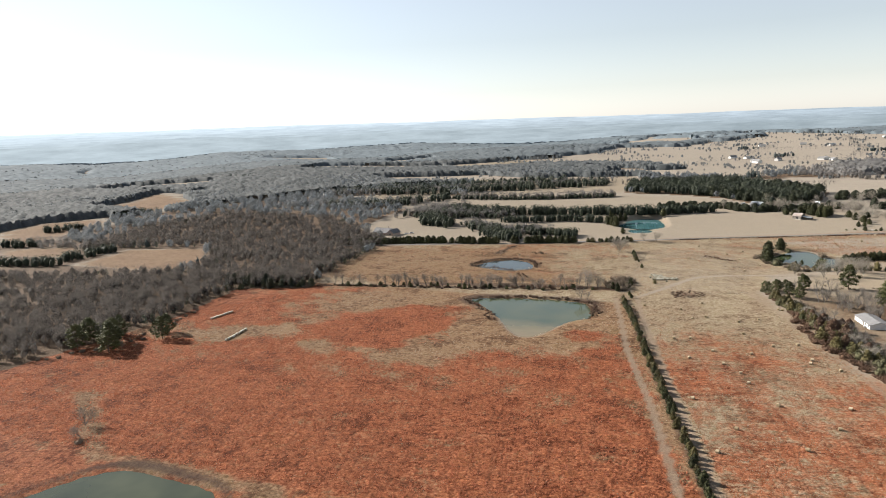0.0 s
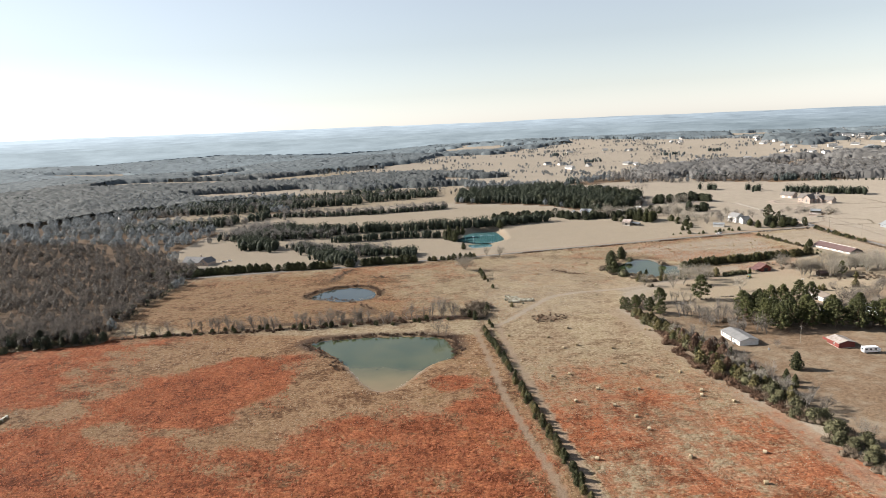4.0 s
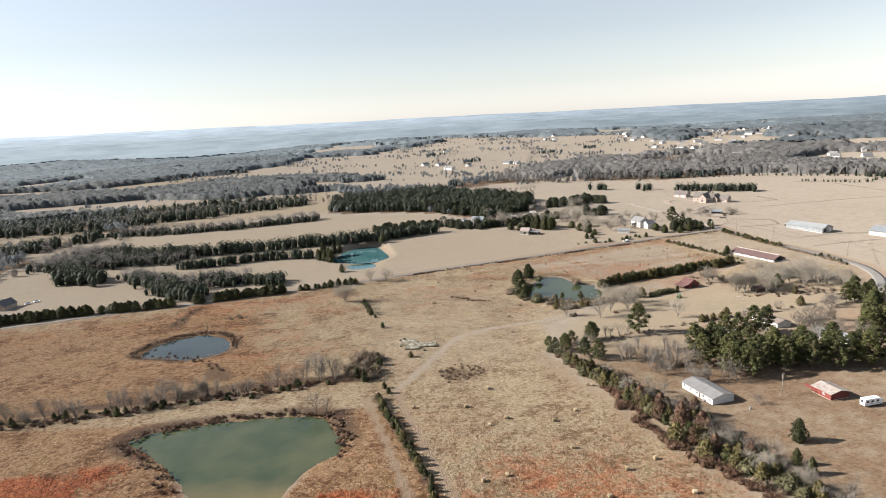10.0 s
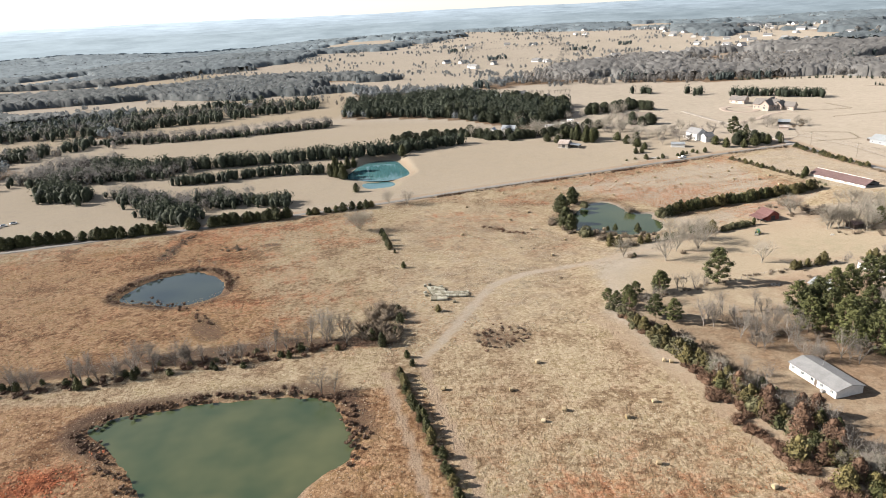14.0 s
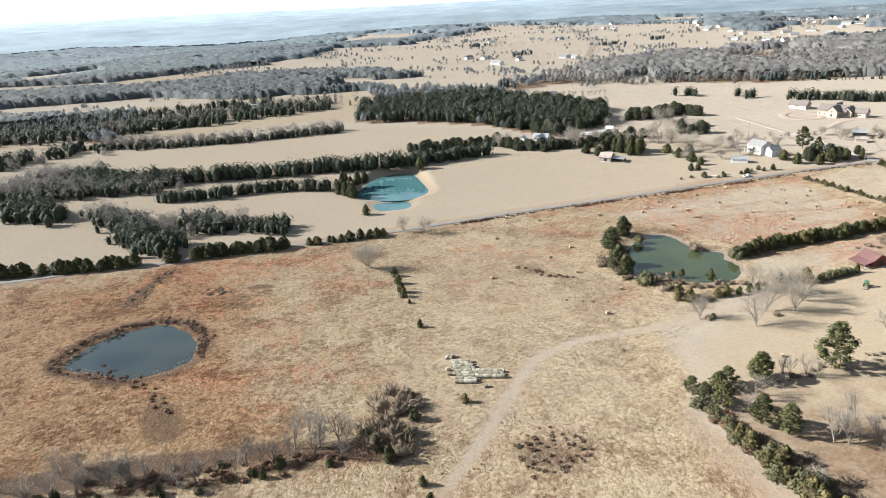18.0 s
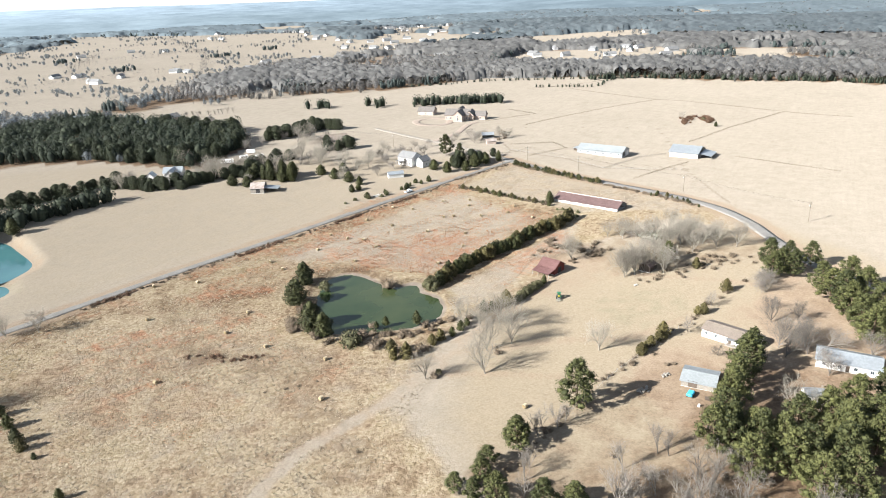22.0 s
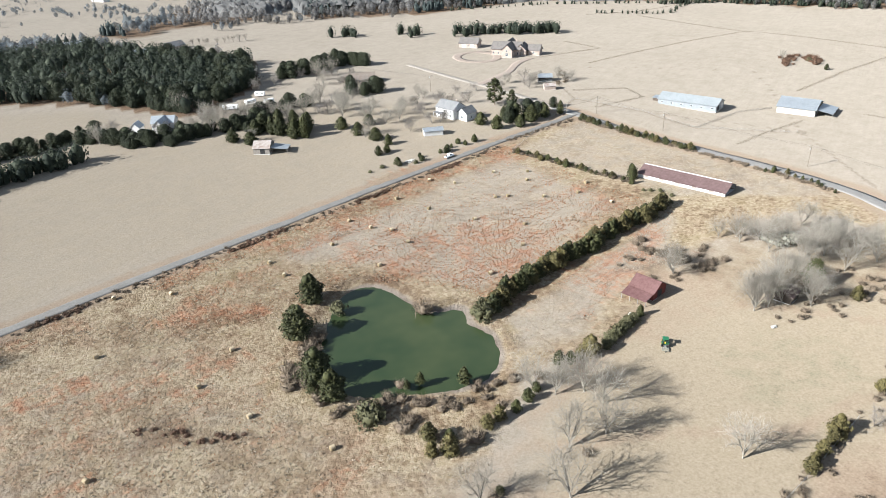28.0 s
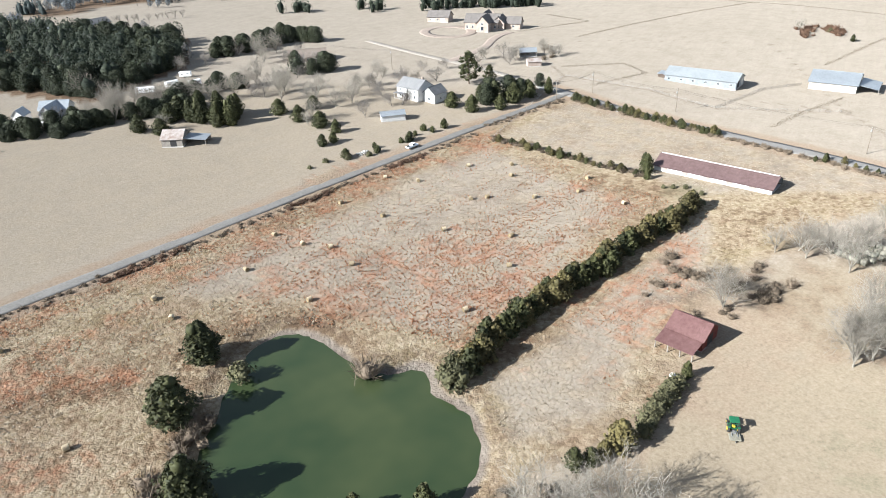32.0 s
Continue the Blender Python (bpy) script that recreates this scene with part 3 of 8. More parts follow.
CLEARINGS = ((-522, 332, -549, 412, -462, 441, -405, 377, -392, 338, -452, 326), (-903, 674, -942, 858, -760, 749, -752, 646), (-866, 494, -871, 558, -803, 602, -756, 569, -707, 430, -762, 423), (-698, 379, -667, 401, -619, 421, -576, 362, -654, 349), (-534, 803, -381, 878, -339, 776, -438, 773), (-360, 960, -342, 1017, -260, 1080, -118, 1101, -93, 949, -104, 858, -142, 876, -297, 821, -340, 870), (-494, 1030, -362, 1075, -342, 1010, -443, 984), (-612, 1436, -443, 1589, -381, 1450, -456, 1320, -530, 1318), (-999, 1791, -857, 1906, -716, 1635, -763, 1468), (-445, 847, -385, 838, -326, 806, -401, 775), (146, 964, 252, 1092, 220, 914, 172, 916), (-300, 1480, -60, 1330, 40, 1420, -60, 2000, -250, 1900), (-818, 1368, -619, 1444, -570, 1327, -762, 1307), (-1322, 960, -1255, 973, -1158, 885, -1219, 886), (-1606, 2039, -1399, 2145, -1201, 1880, -1484, 1924), (-520, 1010, -330, 1000, -290, 1090, -430, 1180, -640, 1120), (-160, 1130, 60, 1150, 40, 1240, -140, 1220), (-900, 1250, -640, 1300, -700, 1420, -930, 1380), (-420, 1420, -200, 1480, -230, 1620, -480, 1560), (-1150, 900, -930, 960, -1000, 1060, -1200, 1010), (820, 1250, 1040, 1180, 1120, 1300, 900, 1400), (640, 960, 800, 900, 900, 1060, 730, 1180, 600, 1080))
EAST_FIELD = (275, 620, 300, 700, 160, 900, 200, 1020, 355, 960, 484, 955, 600, 826, 734, 628, 900, 380, 620, 200, 330, 330, 296, 440, 293, 500)
HILL_FIELD = (-60, 1300, 150, 1180, 430, 1400, 620, 1700, 640, 2150, 250, 2500, -60, 2100)
NORTH_FIELDS = (-360, 575, -250, 500, 270, 622, 150, 720, 60, 720, 30, 790, -110, 840, -340, 815, -420, 740, -350, 690)

# ---------------------------------------------------------------- ground
def steps(lo, hi, near_lo, near_hi, fine, grow=1.06, most=60.0):
    mid = list(np.arange(near_lo, near_hi + fine / 2, fine))
    up, s = [near_hi], fine
    while up[-1] < hi:
        s = min(s * grow, most)
        up.append(up[-1] + s)
    down, s = [near_lo], fine
    while down[-1] > lo:
        s = min(s * grow, most)
        down.append(down[-1] - s)
    return np.array(down[:0:-1] + mid + up[1:])


def wooded(x, y):
    """How surely woods stand at a far place, above 0.5: trees."""
    r = np.hypot(x, y - 200)
    az = np.degrees(np.arctan2(x, y - 200))
    w = 0.66 + 0.55 * wave(x, y, 150, 3) + 0.4 * wave(x, y, 57, 5) + 0.2 * wave(x, y, 23, 6)
    w = w + 0.55 * smooth(-5, -28, az) + 0.35 * smooth(24, 40, az)
    w = w * np.maximum(smooth(640, 760, r), smooth(-320, -370, x) * smooth(700, 400, -y))
    for poly, soft, much in ((EAST_FIELD, 14, 2.2), (HILL_FIELD, 70, 1.05), (NORTH_FIELDS, 8, 2.2), *((c, 14, 2.2) for c in CLEARINGS)):
        w = w - much * smooth(-soft, soft, inside(poly, x, y) + 0.4 * soft * wave(x, y, 40, 2))
    w = np.maximum(w, 2 * smooth(-6, 6, inside(WEST_WOOD, x, y)))
    w = np.maximum(w, 2 * smooth(-6, 6, inside(PINE_WOOD, x, y)))
    return w


def red_west(px, py):
    """How much russet sedge grows in the near west field."""
    n1, n2, n3 = wave(px, py, 23, 1), wave(px, py, 9, 2), wave(px, py, 47, 4)
    hedge = np.interp(py, [p[1] for p in HEDGE], [p[0] for p in HEDGE]) - px
    pond = inside(POND_LINE["west"], px, py)
    band = off_line(((-300, 190), (-233, 195), (-201, 203), (-158, 192), (-123, 192), (-99, 191)), px, py)
    lobe = inside((-184, 200, -180, 226, -171, 262, -140, 278, -110, 290, -104, 276, -113, 240, -126, 219, -138, 205, -160, 199), px, py)
    mixed = inside((-317, 280, -271, 296, -194, 303, -130, 312, -120, 296, -150, 284, -180, 272, -188, 240, -191, 216, -205, 204, -244, 206, -300, 223), px, py)
    bank = inside((-126, 215, -108, 236, -98, 258, -84, 236, -70, 214, -88, 198, -118, 199), px, py)
    pale = inside((-205, 300, -170, 318, -139, 318, -117, 306, -128, 292, -150, 276, -172, 262, -195, 262), px, py)
    red = 0.84 + 0.14 * n3 + 0.14 * n1 + 0.14 * n2 + 0.2 * wave(px, py, 4.4, 7) + 0.12 * wave(px * 0.6, py, 2.6, 9) + 0.12 * smooth(160, 100, py)
    red -= 0.5 * smooth(17, 1, band + 5 * n2 + 4 * n1) + 0.45 * smooth(14, 2, hedge - 5 * n2)
    red -= 0.22 * smooth(200, 240, py + 6 * n2 + 5 * n1 + 0.1 * (px + 100))
    red -= 0.3 * smooth(-8, 8, pale + 4 * n2)
    red -= 0.22 * smooth(-10, 10, mixed + 5 * n1) + 0.3 * smooth(-6, 6, bank + 4 * n2)
    red += 0.5 * smooth(-9, 6, lobe + 4 * n2) + 0.65 * smooth(15, 6, np.hypot((px + 34), (py - 243) * 1.1) + 3 * n2)
    red += 0.4 * smooth(-175, -220, px + 12 * n1) * smooth(200, 230, py) * (0.7 + 0.6 * n1)
    red -= 0.45 * smooth(8, 1, off_line(((-252, 103), (-226, 97), (-197, 77), (-173, 62), (-100, 60)), px, py) + 3 * n2)
    return red - 0.4 * smooth(-40, -28, pond) * smooth(200, 228, py)


def drilled(px, py):
    """How thick the russet grass stands along the drilled rows of the roadside field."""
    u, v = 0.97 * px + 0.24 * py, 0.97 * py - 0.24 * px
    streak = wave(u * 0.2, v, 3.4, 3) + 0.6 * wave(u * 0.12, v, 2.2, 8)
    foot = off_line(((122, 481), (154, 492), (186, 499), (219, 505)), px, py)
    bank = off_line(((30, 556), (206, 600)), px, py)
    return 0.14 + 0.26 * smooth(62, 22, foot + 14 * wave(px, py, 23, 1)) + 0.14 * smooth(16, 5, bank) + 0.1 * wave(px, py, 23, 1) + 0.2 * streak


def build_ground():
    xs = steps(-4900, 4900, -270, 300, 2.0)
    ys = steps(-1500, 5000, 60, 640, 2.0)
    nx, ny = len(xs), len(ys)
    x, y = np.meshgrid(xs, ys)
    x, y = x.ravel(), y.ravel()
    z = land(x, y)
    lay = {n: np.zeros(len(x)) for n in ("red", "rough", "dirt", "dark", "litter", "olive", "mud", "green", "warm")}
    near = (np.abs(x) < 420) & (y > -150) & (y < 720)
    px, py = x[near], y[near]
    n1, n2, n3 = wave(px, py, 23, 1), wave(px, py, 9, 2), wave(px, py, 47, 4)
    road = off_line(ROAD, px, py)
    south = inside((-330, 478, -240, 497, -158, 513, -39, 541, 87, 576, 198, 604, 266, 619, 272, 575, 287, 500, 289, 470, 265, 440, 255, 470, 190, 478, 165, 464, 138, 453, 108, 443, 92, 432, 75, 417, 58, 396, 58, 350, 75, 280, 96, 210, 112, 130, 140, 30, 150, -150, -420, -150, -420, 478), px, py)
    rough = smooth(-10, 8, south + 4 * n2 + 5 * n1)
    lane = off_line(((-17, 329), (-8, 345), (4, 372), (14, 393), (30, 405), (58, 412), (80, 420), (108, 436), (140, 447)), px, py)
    tame = smooth(-8, 12, inside((-36, 345, 48, 350, 58, 400, 95, 430, 70, 450, 40, 520, -20, 540, -40, 470), px, py) + 6 * n1)
    rough = rough * (1 - 0.35 * tame) * (1 - 0.6 * smooth(3.2, 1.0, lane))
    rough = rough * (1 - 0.62 * smooth(-6, 10, inside((60, 550, 206, 596, 214, 512, 124, 490, 100, 525), px, py) + 6 * n1))
    rough = rough * (1 - 0.55 * smooth(-5, 6, inside((208, 594, 262, 612, 284, 505, 282, 470, 226, 508), px, py) + 3 * n2))
    rough = rough * (1 - 0.65 * smooth(-4, 4, inside((122, 476, 222, 502, 190, 474, 168, 470, 138, 455, 116, 456), px, py) + 2 * n2))
    lay["rough"][near] = rough
    hedge = np.interp(py, [p[1] for p in HEDGE], [p[0] for p in HEDGE]) - px
    hedge = np.where(py > 322, -25 - (py - 322) * 0.14 - px, hedge)
    west = smooth(-3, 3, hedge) * smooth(318, 306, py + 0.03 * px)
    pond1 = inside(POND_LINE["west"], px, py)
    red_w = red_west(px, py)
    east = smooth(-3, 3, -hedge) * smooth(330, 300, py)
    red_e = 0.42 + 0.12 * n1 + 0.1 * n2 + 0.3 * smooth(265, 190, py) - 0.3 * smooth(255, 300, py) - 0.4 * smooth(8, 3, -hedge)
    mid = smooth(318, 335, py)
    red_m = 0.16 + 0.2 * n1 + 0.14 * wave(px, py, 4.3, 7) + 0.12 * n2 + (0.2 + 0.15 * n1) * smooth(450, 505, py + 0.24 * (-60 - px)) * smooth(-20, -60, px) + 0.32 * np.exp(-(((px + 78) / 42) ** 2 + ((py - 412) / 55) ** 2)) + 0.34 * smooth(34, 6, road) * smooth(-30, 30, px)
    for cx, cy, rx, ry in ((34, 498, 20, 6), (57, 441, 8, 3.5), (0, 508, 11, 4), (2, 470, 6, 3), (-110, 452, 22, 7), (-60, 470, 16, 10), (-80, 505, 30, 8), (41, 492, 9, 5), (36, 530, 14, 7), (50, 520, 12, 5), (31, 506, 8, 5)):
        red_m += 0.42 * smooth(1.5, 0.5, np.hypot((px - cx) / rx, (py - cy) / ry) + 0.3 * n2)
    tri = inside((30, 560, 206, 605, 218, 505, 124, 483, 118, 505, 92, 522, 50, 515), px, py)
    red_m += smooth(-6, 6, tri) * drilled(px, py)
    strip = inside((120, 478, 210, 498, 190, 472, 165, 470, 128, 455, 116, 470), px, py)
    red_m += smooth(-3, 3, strip) * (0.2 + 0.25 * n2)
    red_m -= 0.5 * smooth(-10, 10, px + 20) * smooth(440, 380, py)
    red_m -= 0.6 * smooth(205, 225, px)
    lay["red"][near] = np.clip(west * red_w + east * red_e + np.clip(mid * red_m, 0, 0.5), 0, 1) * np.minimum(1, 3.2 * rough)
    olive = smooth(-20, 30, inside((-290, 322, -60, 334, -75, 400, -100, 470, -150, 500, -290, 470), px, py) + 12 * n1) * (0.85 + 0.25 * n1)
    olive += west * (0.95 + 0.2 * n1) + east * (0.35 + 0.2 * n1)
    lay["olive"][near] = np.clip(olive, 0, 1)
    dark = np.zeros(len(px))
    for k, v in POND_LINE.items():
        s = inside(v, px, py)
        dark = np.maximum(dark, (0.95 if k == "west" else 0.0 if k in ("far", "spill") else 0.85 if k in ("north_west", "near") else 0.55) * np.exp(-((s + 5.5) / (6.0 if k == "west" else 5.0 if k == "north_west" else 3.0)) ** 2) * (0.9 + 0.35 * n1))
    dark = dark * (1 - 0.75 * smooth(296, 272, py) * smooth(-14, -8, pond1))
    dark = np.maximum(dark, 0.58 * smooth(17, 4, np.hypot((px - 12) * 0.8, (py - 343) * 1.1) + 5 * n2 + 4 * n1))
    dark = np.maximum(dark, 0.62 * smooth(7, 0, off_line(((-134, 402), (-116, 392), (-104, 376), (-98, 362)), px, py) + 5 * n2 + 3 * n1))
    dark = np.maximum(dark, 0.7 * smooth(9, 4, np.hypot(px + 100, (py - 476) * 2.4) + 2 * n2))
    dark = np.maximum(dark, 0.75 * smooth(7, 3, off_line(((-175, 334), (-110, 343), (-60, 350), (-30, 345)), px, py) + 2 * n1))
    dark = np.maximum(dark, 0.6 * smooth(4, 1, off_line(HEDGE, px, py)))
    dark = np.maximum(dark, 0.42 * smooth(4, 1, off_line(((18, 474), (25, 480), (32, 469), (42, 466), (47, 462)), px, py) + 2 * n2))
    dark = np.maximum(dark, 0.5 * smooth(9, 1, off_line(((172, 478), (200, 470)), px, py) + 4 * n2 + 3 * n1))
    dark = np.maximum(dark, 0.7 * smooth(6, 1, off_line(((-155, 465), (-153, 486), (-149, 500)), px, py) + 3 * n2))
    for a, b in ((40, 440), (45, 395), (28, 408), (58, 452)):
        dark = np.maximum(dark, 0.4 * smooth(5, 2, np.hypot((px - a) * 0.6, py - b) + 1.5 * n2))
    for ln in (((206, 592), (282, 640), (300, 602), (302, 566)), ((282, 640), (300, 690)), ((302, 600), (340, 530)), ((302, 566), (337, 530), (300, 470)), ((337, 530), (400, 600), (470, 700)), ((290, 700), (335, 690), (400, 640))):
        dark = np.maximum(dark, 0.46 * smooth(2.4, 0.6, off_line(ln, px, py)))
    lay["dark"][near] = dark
    tracks = np.minimum(off_line(((24, 75), (24, 97), (9, 162), (-9, 226), (-20, 280), (-29, 322)), px, py), off_line(((40, 80), (34, 105), (19, 165), (4, 230), (-10, 292), (-17, 329)), px, py))
    lane = off_line(((-17, 329), (-8, 345), (4, 372), (14, 393), (30, 405), (58, 412), (80, 420), (108, 436), (140, 447)), px, py)
    rim = off_line(((112, 130), (96, 205), (85, 238), (73, 282), (64, 318), (52, 352)), px, py)
    dirt = np.maximum(0.85 * smooth(2.6, 1.0, tracks), 0.35 * smooth(3.6, 1.2, np.abs(lane - 1.5)))
    dirt = np.maximum(dirt, 0.6 * smooth(3.5, 1.5, np.abs(rim - 2.5)))
    yard = inside((100, 300, 118, 330, 120, 355, 128, 380, 150, 392, 175, 385, 190, 350, 170, 300, 150, 272, 110, 280), px, py)
    dirt = np.maximum(dirt, smooth(-6, 8, yard) * (0.7 + 0.35 * n1))
    dirt = np.maximum(dirt, smooth(-10, 14, inside((184, 392, 215, 396, 240, 398, 250, 380, 232, 350, 205, 332, 180, 335, 184, 365), px, py)) * (0.75 + 0.3 * n1))
    lot = inside((142, 455, 185, 476, 200, 455, 185, 440, 150, 438), px, py)
    dirt = np.maximum(dirt, smooth(-8, 8, lot) * (0.45 + 0.2 * n1))
    drive = off_line(((200, 330), (185, 365), (205, 385), (240, 395), (258, 402)), px, py)
    dirt = np.maximum(dirt, smooth(5, 2, drive))
    dirt = np.maximum(dirt, 0.7 * smooth(9, 5, road + n2))
    dirt = np.maximum(dirt, 0.75 * smooth(12, 6, off_line(ROAD_EAST, px, py) + n2))
    dirt = np.maximum(dirt, 0.75 * np.exp(-((pond1 + 1.5) / 3) ** 2) * smooth(280, 262, py))
    for ln in (((100, 432), (140, 446), (160, 452), (176, 450)), ((96, 426), (128, 412), (150, 398), (176, 396)), ((84, 418), (104, 402), (118, 388)), ((176, 450), (196, 432), (214, 408), (222, 396))):
        dirt = np.maximum(dirt, 0.55 * smooth(2.2, 0.6, np.abs(off_line(ln, px, py) - 1.0)))
    lay["dirt"][near] = dirt
    lay["green"][near] = 0.55 * smooth(14, 4, np.hypot(px - 226, py - 515)) + 0.5 * smooth(30, 10, np.hypot(px + 45, (py - 588) * 1.4)) + 0.4 * smooth(40, 10, np.hypot(px - 170, py - 415) + 10 * n1)
    # leaf litter under trees; part of the yard's shade is painted with it
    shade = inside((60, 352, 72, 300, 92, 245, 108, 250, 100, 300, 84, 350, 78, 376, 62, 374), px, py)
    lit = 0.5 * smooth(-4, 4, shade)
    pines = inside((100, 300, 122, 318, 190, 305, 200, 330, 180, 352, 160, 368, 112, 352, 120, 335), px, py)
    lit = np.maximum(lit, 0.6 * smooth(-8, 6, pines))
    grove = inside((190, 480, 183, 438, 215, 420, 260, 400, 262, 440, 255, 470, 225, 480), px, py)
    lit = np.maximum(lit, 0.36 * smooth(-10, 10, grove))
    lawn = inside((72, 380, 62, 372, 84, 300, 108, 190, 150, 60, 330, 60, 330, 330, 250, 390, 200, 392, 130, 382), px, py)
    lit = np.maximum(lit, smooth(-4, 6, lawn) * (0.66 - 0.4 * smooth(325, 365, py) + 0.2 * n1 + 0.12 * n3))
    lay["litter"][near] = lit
    lay["warm"][near] = smooth(-14, 14, inside((60, 300, 70, 395, 110, 440, 165, 468, 215, 470, 285, 440, 262, 330, 250, 180, 130, 130, 100, 220), px, py) + 5 * n1) * (0.85 + 0.25 * n3)
    lay["litter"] = np.maximum(lay["litter"], smooth(0.38, 0.6, wooded(x, y)) * (1 - 0.5 * smooth(900, 1700, np.hypot(x, y - 200))))
    lay["warm"] = np.maximum(lay["warm"], 0.5 * smooth(-14, 14, inside(NORTH_FIELDS, x, y)))
    for c in CLEARINGS[:8]:
        lay["warm"] = np.maximum(lay["warm"], 0.95 * smooth(-10, 10, inside(c, x, y)))
    for c in CLEARINGS[:4]:
        far_field = smooth(-10, 10, inside(c, x, y))
        lay["olive"], lay["rough"] = np.maximum(lay["olive"], 0.75 * far_field), np.maximum(lay["rough"], 0.5 * far_field)
    for k, v in POND_LINE.items():
        box_ = (np.abs(x - v[:, 0].mean()) < 90) & (np.abs(y - v[:, 1].mean()) < 90)
        s = inside(v, x[box_], y[box_]) + 0.5 * wave(x[box_], y[box_], 4, 6)
        lv = POND_LEVEL[k]
        shore = lv + (-s) * 0.16 - 0.25
        shore = np.where(s > 0, lv - 0.25 - np.minimum(s, 6) * 0.2, shore)
        t = smooth(-9, -3.5, s)
        zz = z[box_]
        z[box_] = zz * (1 - t) + np.minimum(shore, zz) * t
        lay["mud"][box_] = np.maximum(lay["mud"][box_], smooth(-5.6 if k == "middle" else -3.2, -0.8, s) * (0.3 + 0.7 * smooth(280, 258, y[box_]) if k == "west" else 0.25 if k in ("north_west", "near") else 0.4 + 0.6 * smooth(80, 96, x[box_]) if k == "middle" else 0.5))
        if k == "far":
            lay["dirt"][box_] = np.maximum(lay["dirt"][box_], 0.55 * np.exp(-((s + 4) / 4) ** 2) * smooth(-50, -30, x[box_]))
    fuzz = lay["rough"] * near
    z += fuzz * (0.12 * wave(x, y, 1.3, 8) + 0.1 * wave(x, y, 3.1, 9))
    i = np.arange((nx - 1) * (ny - 1))
    a = (i // (nx - 1)) * nx + i % (nx - 1)
    quads = np.stack([a, a + 1, a + nx + 1, a + nx], 1)
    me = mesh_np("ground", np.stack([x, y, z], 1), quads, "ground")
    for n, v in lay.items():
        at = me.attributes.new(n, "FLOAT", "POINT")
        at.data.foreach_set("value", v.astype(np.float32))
    me.polygons.foreach_set("use_smooth", np.ones(len(quads), bool))
    return tagged(new("ground", me), "dry winter grassland, russet and tan, with worn tracks", "ground", kind="structure")


ground = build_ground()

WATER = {
    "west": ((0.020, 0.036, 0.020), (0.062, 0.068, 0.034), "muddy green farm pond with pale sandy shore"),
    "north_west": ((0.012, 0.02, 0.022), (0.03, 0.04, 0.035), "small dark blue pond ringed by brush"),
    "middle": ((0.014, 0.028, 0.013), (0.045, 0.055, 0.024), "olive green farm pond ringed by cedars"),
    "far": ((0.03, 0.085, 0.095), (0.05, 0.12, 0.125), "turquoise pond beside a mown field"),
    "spill": ((0.03, 0.085, 0.095), (0.05, 0.12, 0.125), "narrow turquoise pool below the pond dam"),
    "near": ((0.02, 0.026, 0.014), (0.05, 0.055, 0.03), "still murky pond edged by dry grass"),
}
for k, (deep, shallow, label) in WATER.items():
    M["water_" + k] = water_material(k + " pond water", deep, shallow, 0.06, 268 if k == "west" else None)
    line = POND_LINE[k]
    c = line.mean(0)
    bm = bmesh.new()
    rim = [bm.verts.new((*(p + (p - c) / np.linalg.norm(p - c) * 2.5), POND_LEVEL[k])) for p in line]
    hub = bm.verts.new((*c, POND_LEVEL[k]))
    for p, q in zip(rim, rim[1:] + rim[:1]):
        bm.faces.new((hub, p, q))
    bmesh.ops.recalc_face_normals(bm, faces=bm.faces)
    if bm.faces[:][0].normal.z < 0:
        bmesh.ops.reverse_faces(bm, faces=bm.faces)
    tagged(part("pond", bm, "water_" + k, None), label, "pond", kind="structure")


def ribbon(name, line, width, material, label, lift=0.05, category="road"):
    """A road that follows the ground, with a slight crown and real edges."""
    p = np.array(line, float)
    d = np.r_[0, np.cumsum(np.linalg.norm(np.diff(p, axis=0), axis=1))]
    s = np.arange(0, d[-1], 4.0)
    q = np.stack([np.interp(s, d, p[:, 0]), np.interp(s, d, p[:, 1])], 1)
    for _ in range(6):
        q[1:-1] = (q[:-2] + 2 * q[1:-1] + q[2:]) / 4
    t = np.gradient(q, axis=0)
    t /= np.linalg.norm(t, axis=1, keepdims=True)
    nrm = np.stack([-t[:, 1], t[:, 0]], 1)
    cols = [(-0.5, -0.35), (-0.5, lift), (-0.25, lift + 0.05), (0, lift + 0.08), (0.25, lift + 0.05), (0.5, lift), (0.5, -0.35)]
    vs = []
    for i, a in enumerate(q):
        wob = 1 + 0.05 * math.sin(i * 0.9) + 0.03 * math.sin(i * 2.3)
        for u, h in cols:
            w = a + nrm[i] * u * width * wob
            vs.append((w[0], w[1], land1(*a) + h))
    k = len(cols)
    fs = [(i * k + j, i * k + j + 1, (i + 1) * k + j + 1, (i + 1) * k + j) for i in range(len(q) - 1) for j in range(k - 1)]
    return tagged(new(name, mesh_np(name, vs, np.array(fs)[:, ::-1], material)), label, category, kind="structure"), q, nrm


ribbon("road", ROAD, 4.9, "asphalt", "narrow worn asphalt country road")
ribbon("road", ROAD_EAST, 6.8, "pale_asphalt", "two-lane grey asphalt road curving past fields", 0.09)
ribbon("driveway", tuple((291 + 16 * math.cos(a * 0.42), 764 + 18 * math.sin(a * 0.42)) for a in range(16)), 7.0, "red_gravel", "round brown gravel turning drive before the large house", 0.04, "driveway")
ribbon("driveway", ((262, 634), (258, 660), (250, 700), (238, 775)), 4.2, "gravel", "pale gravel lane running on past the crossroads", 0.04, "driveway")
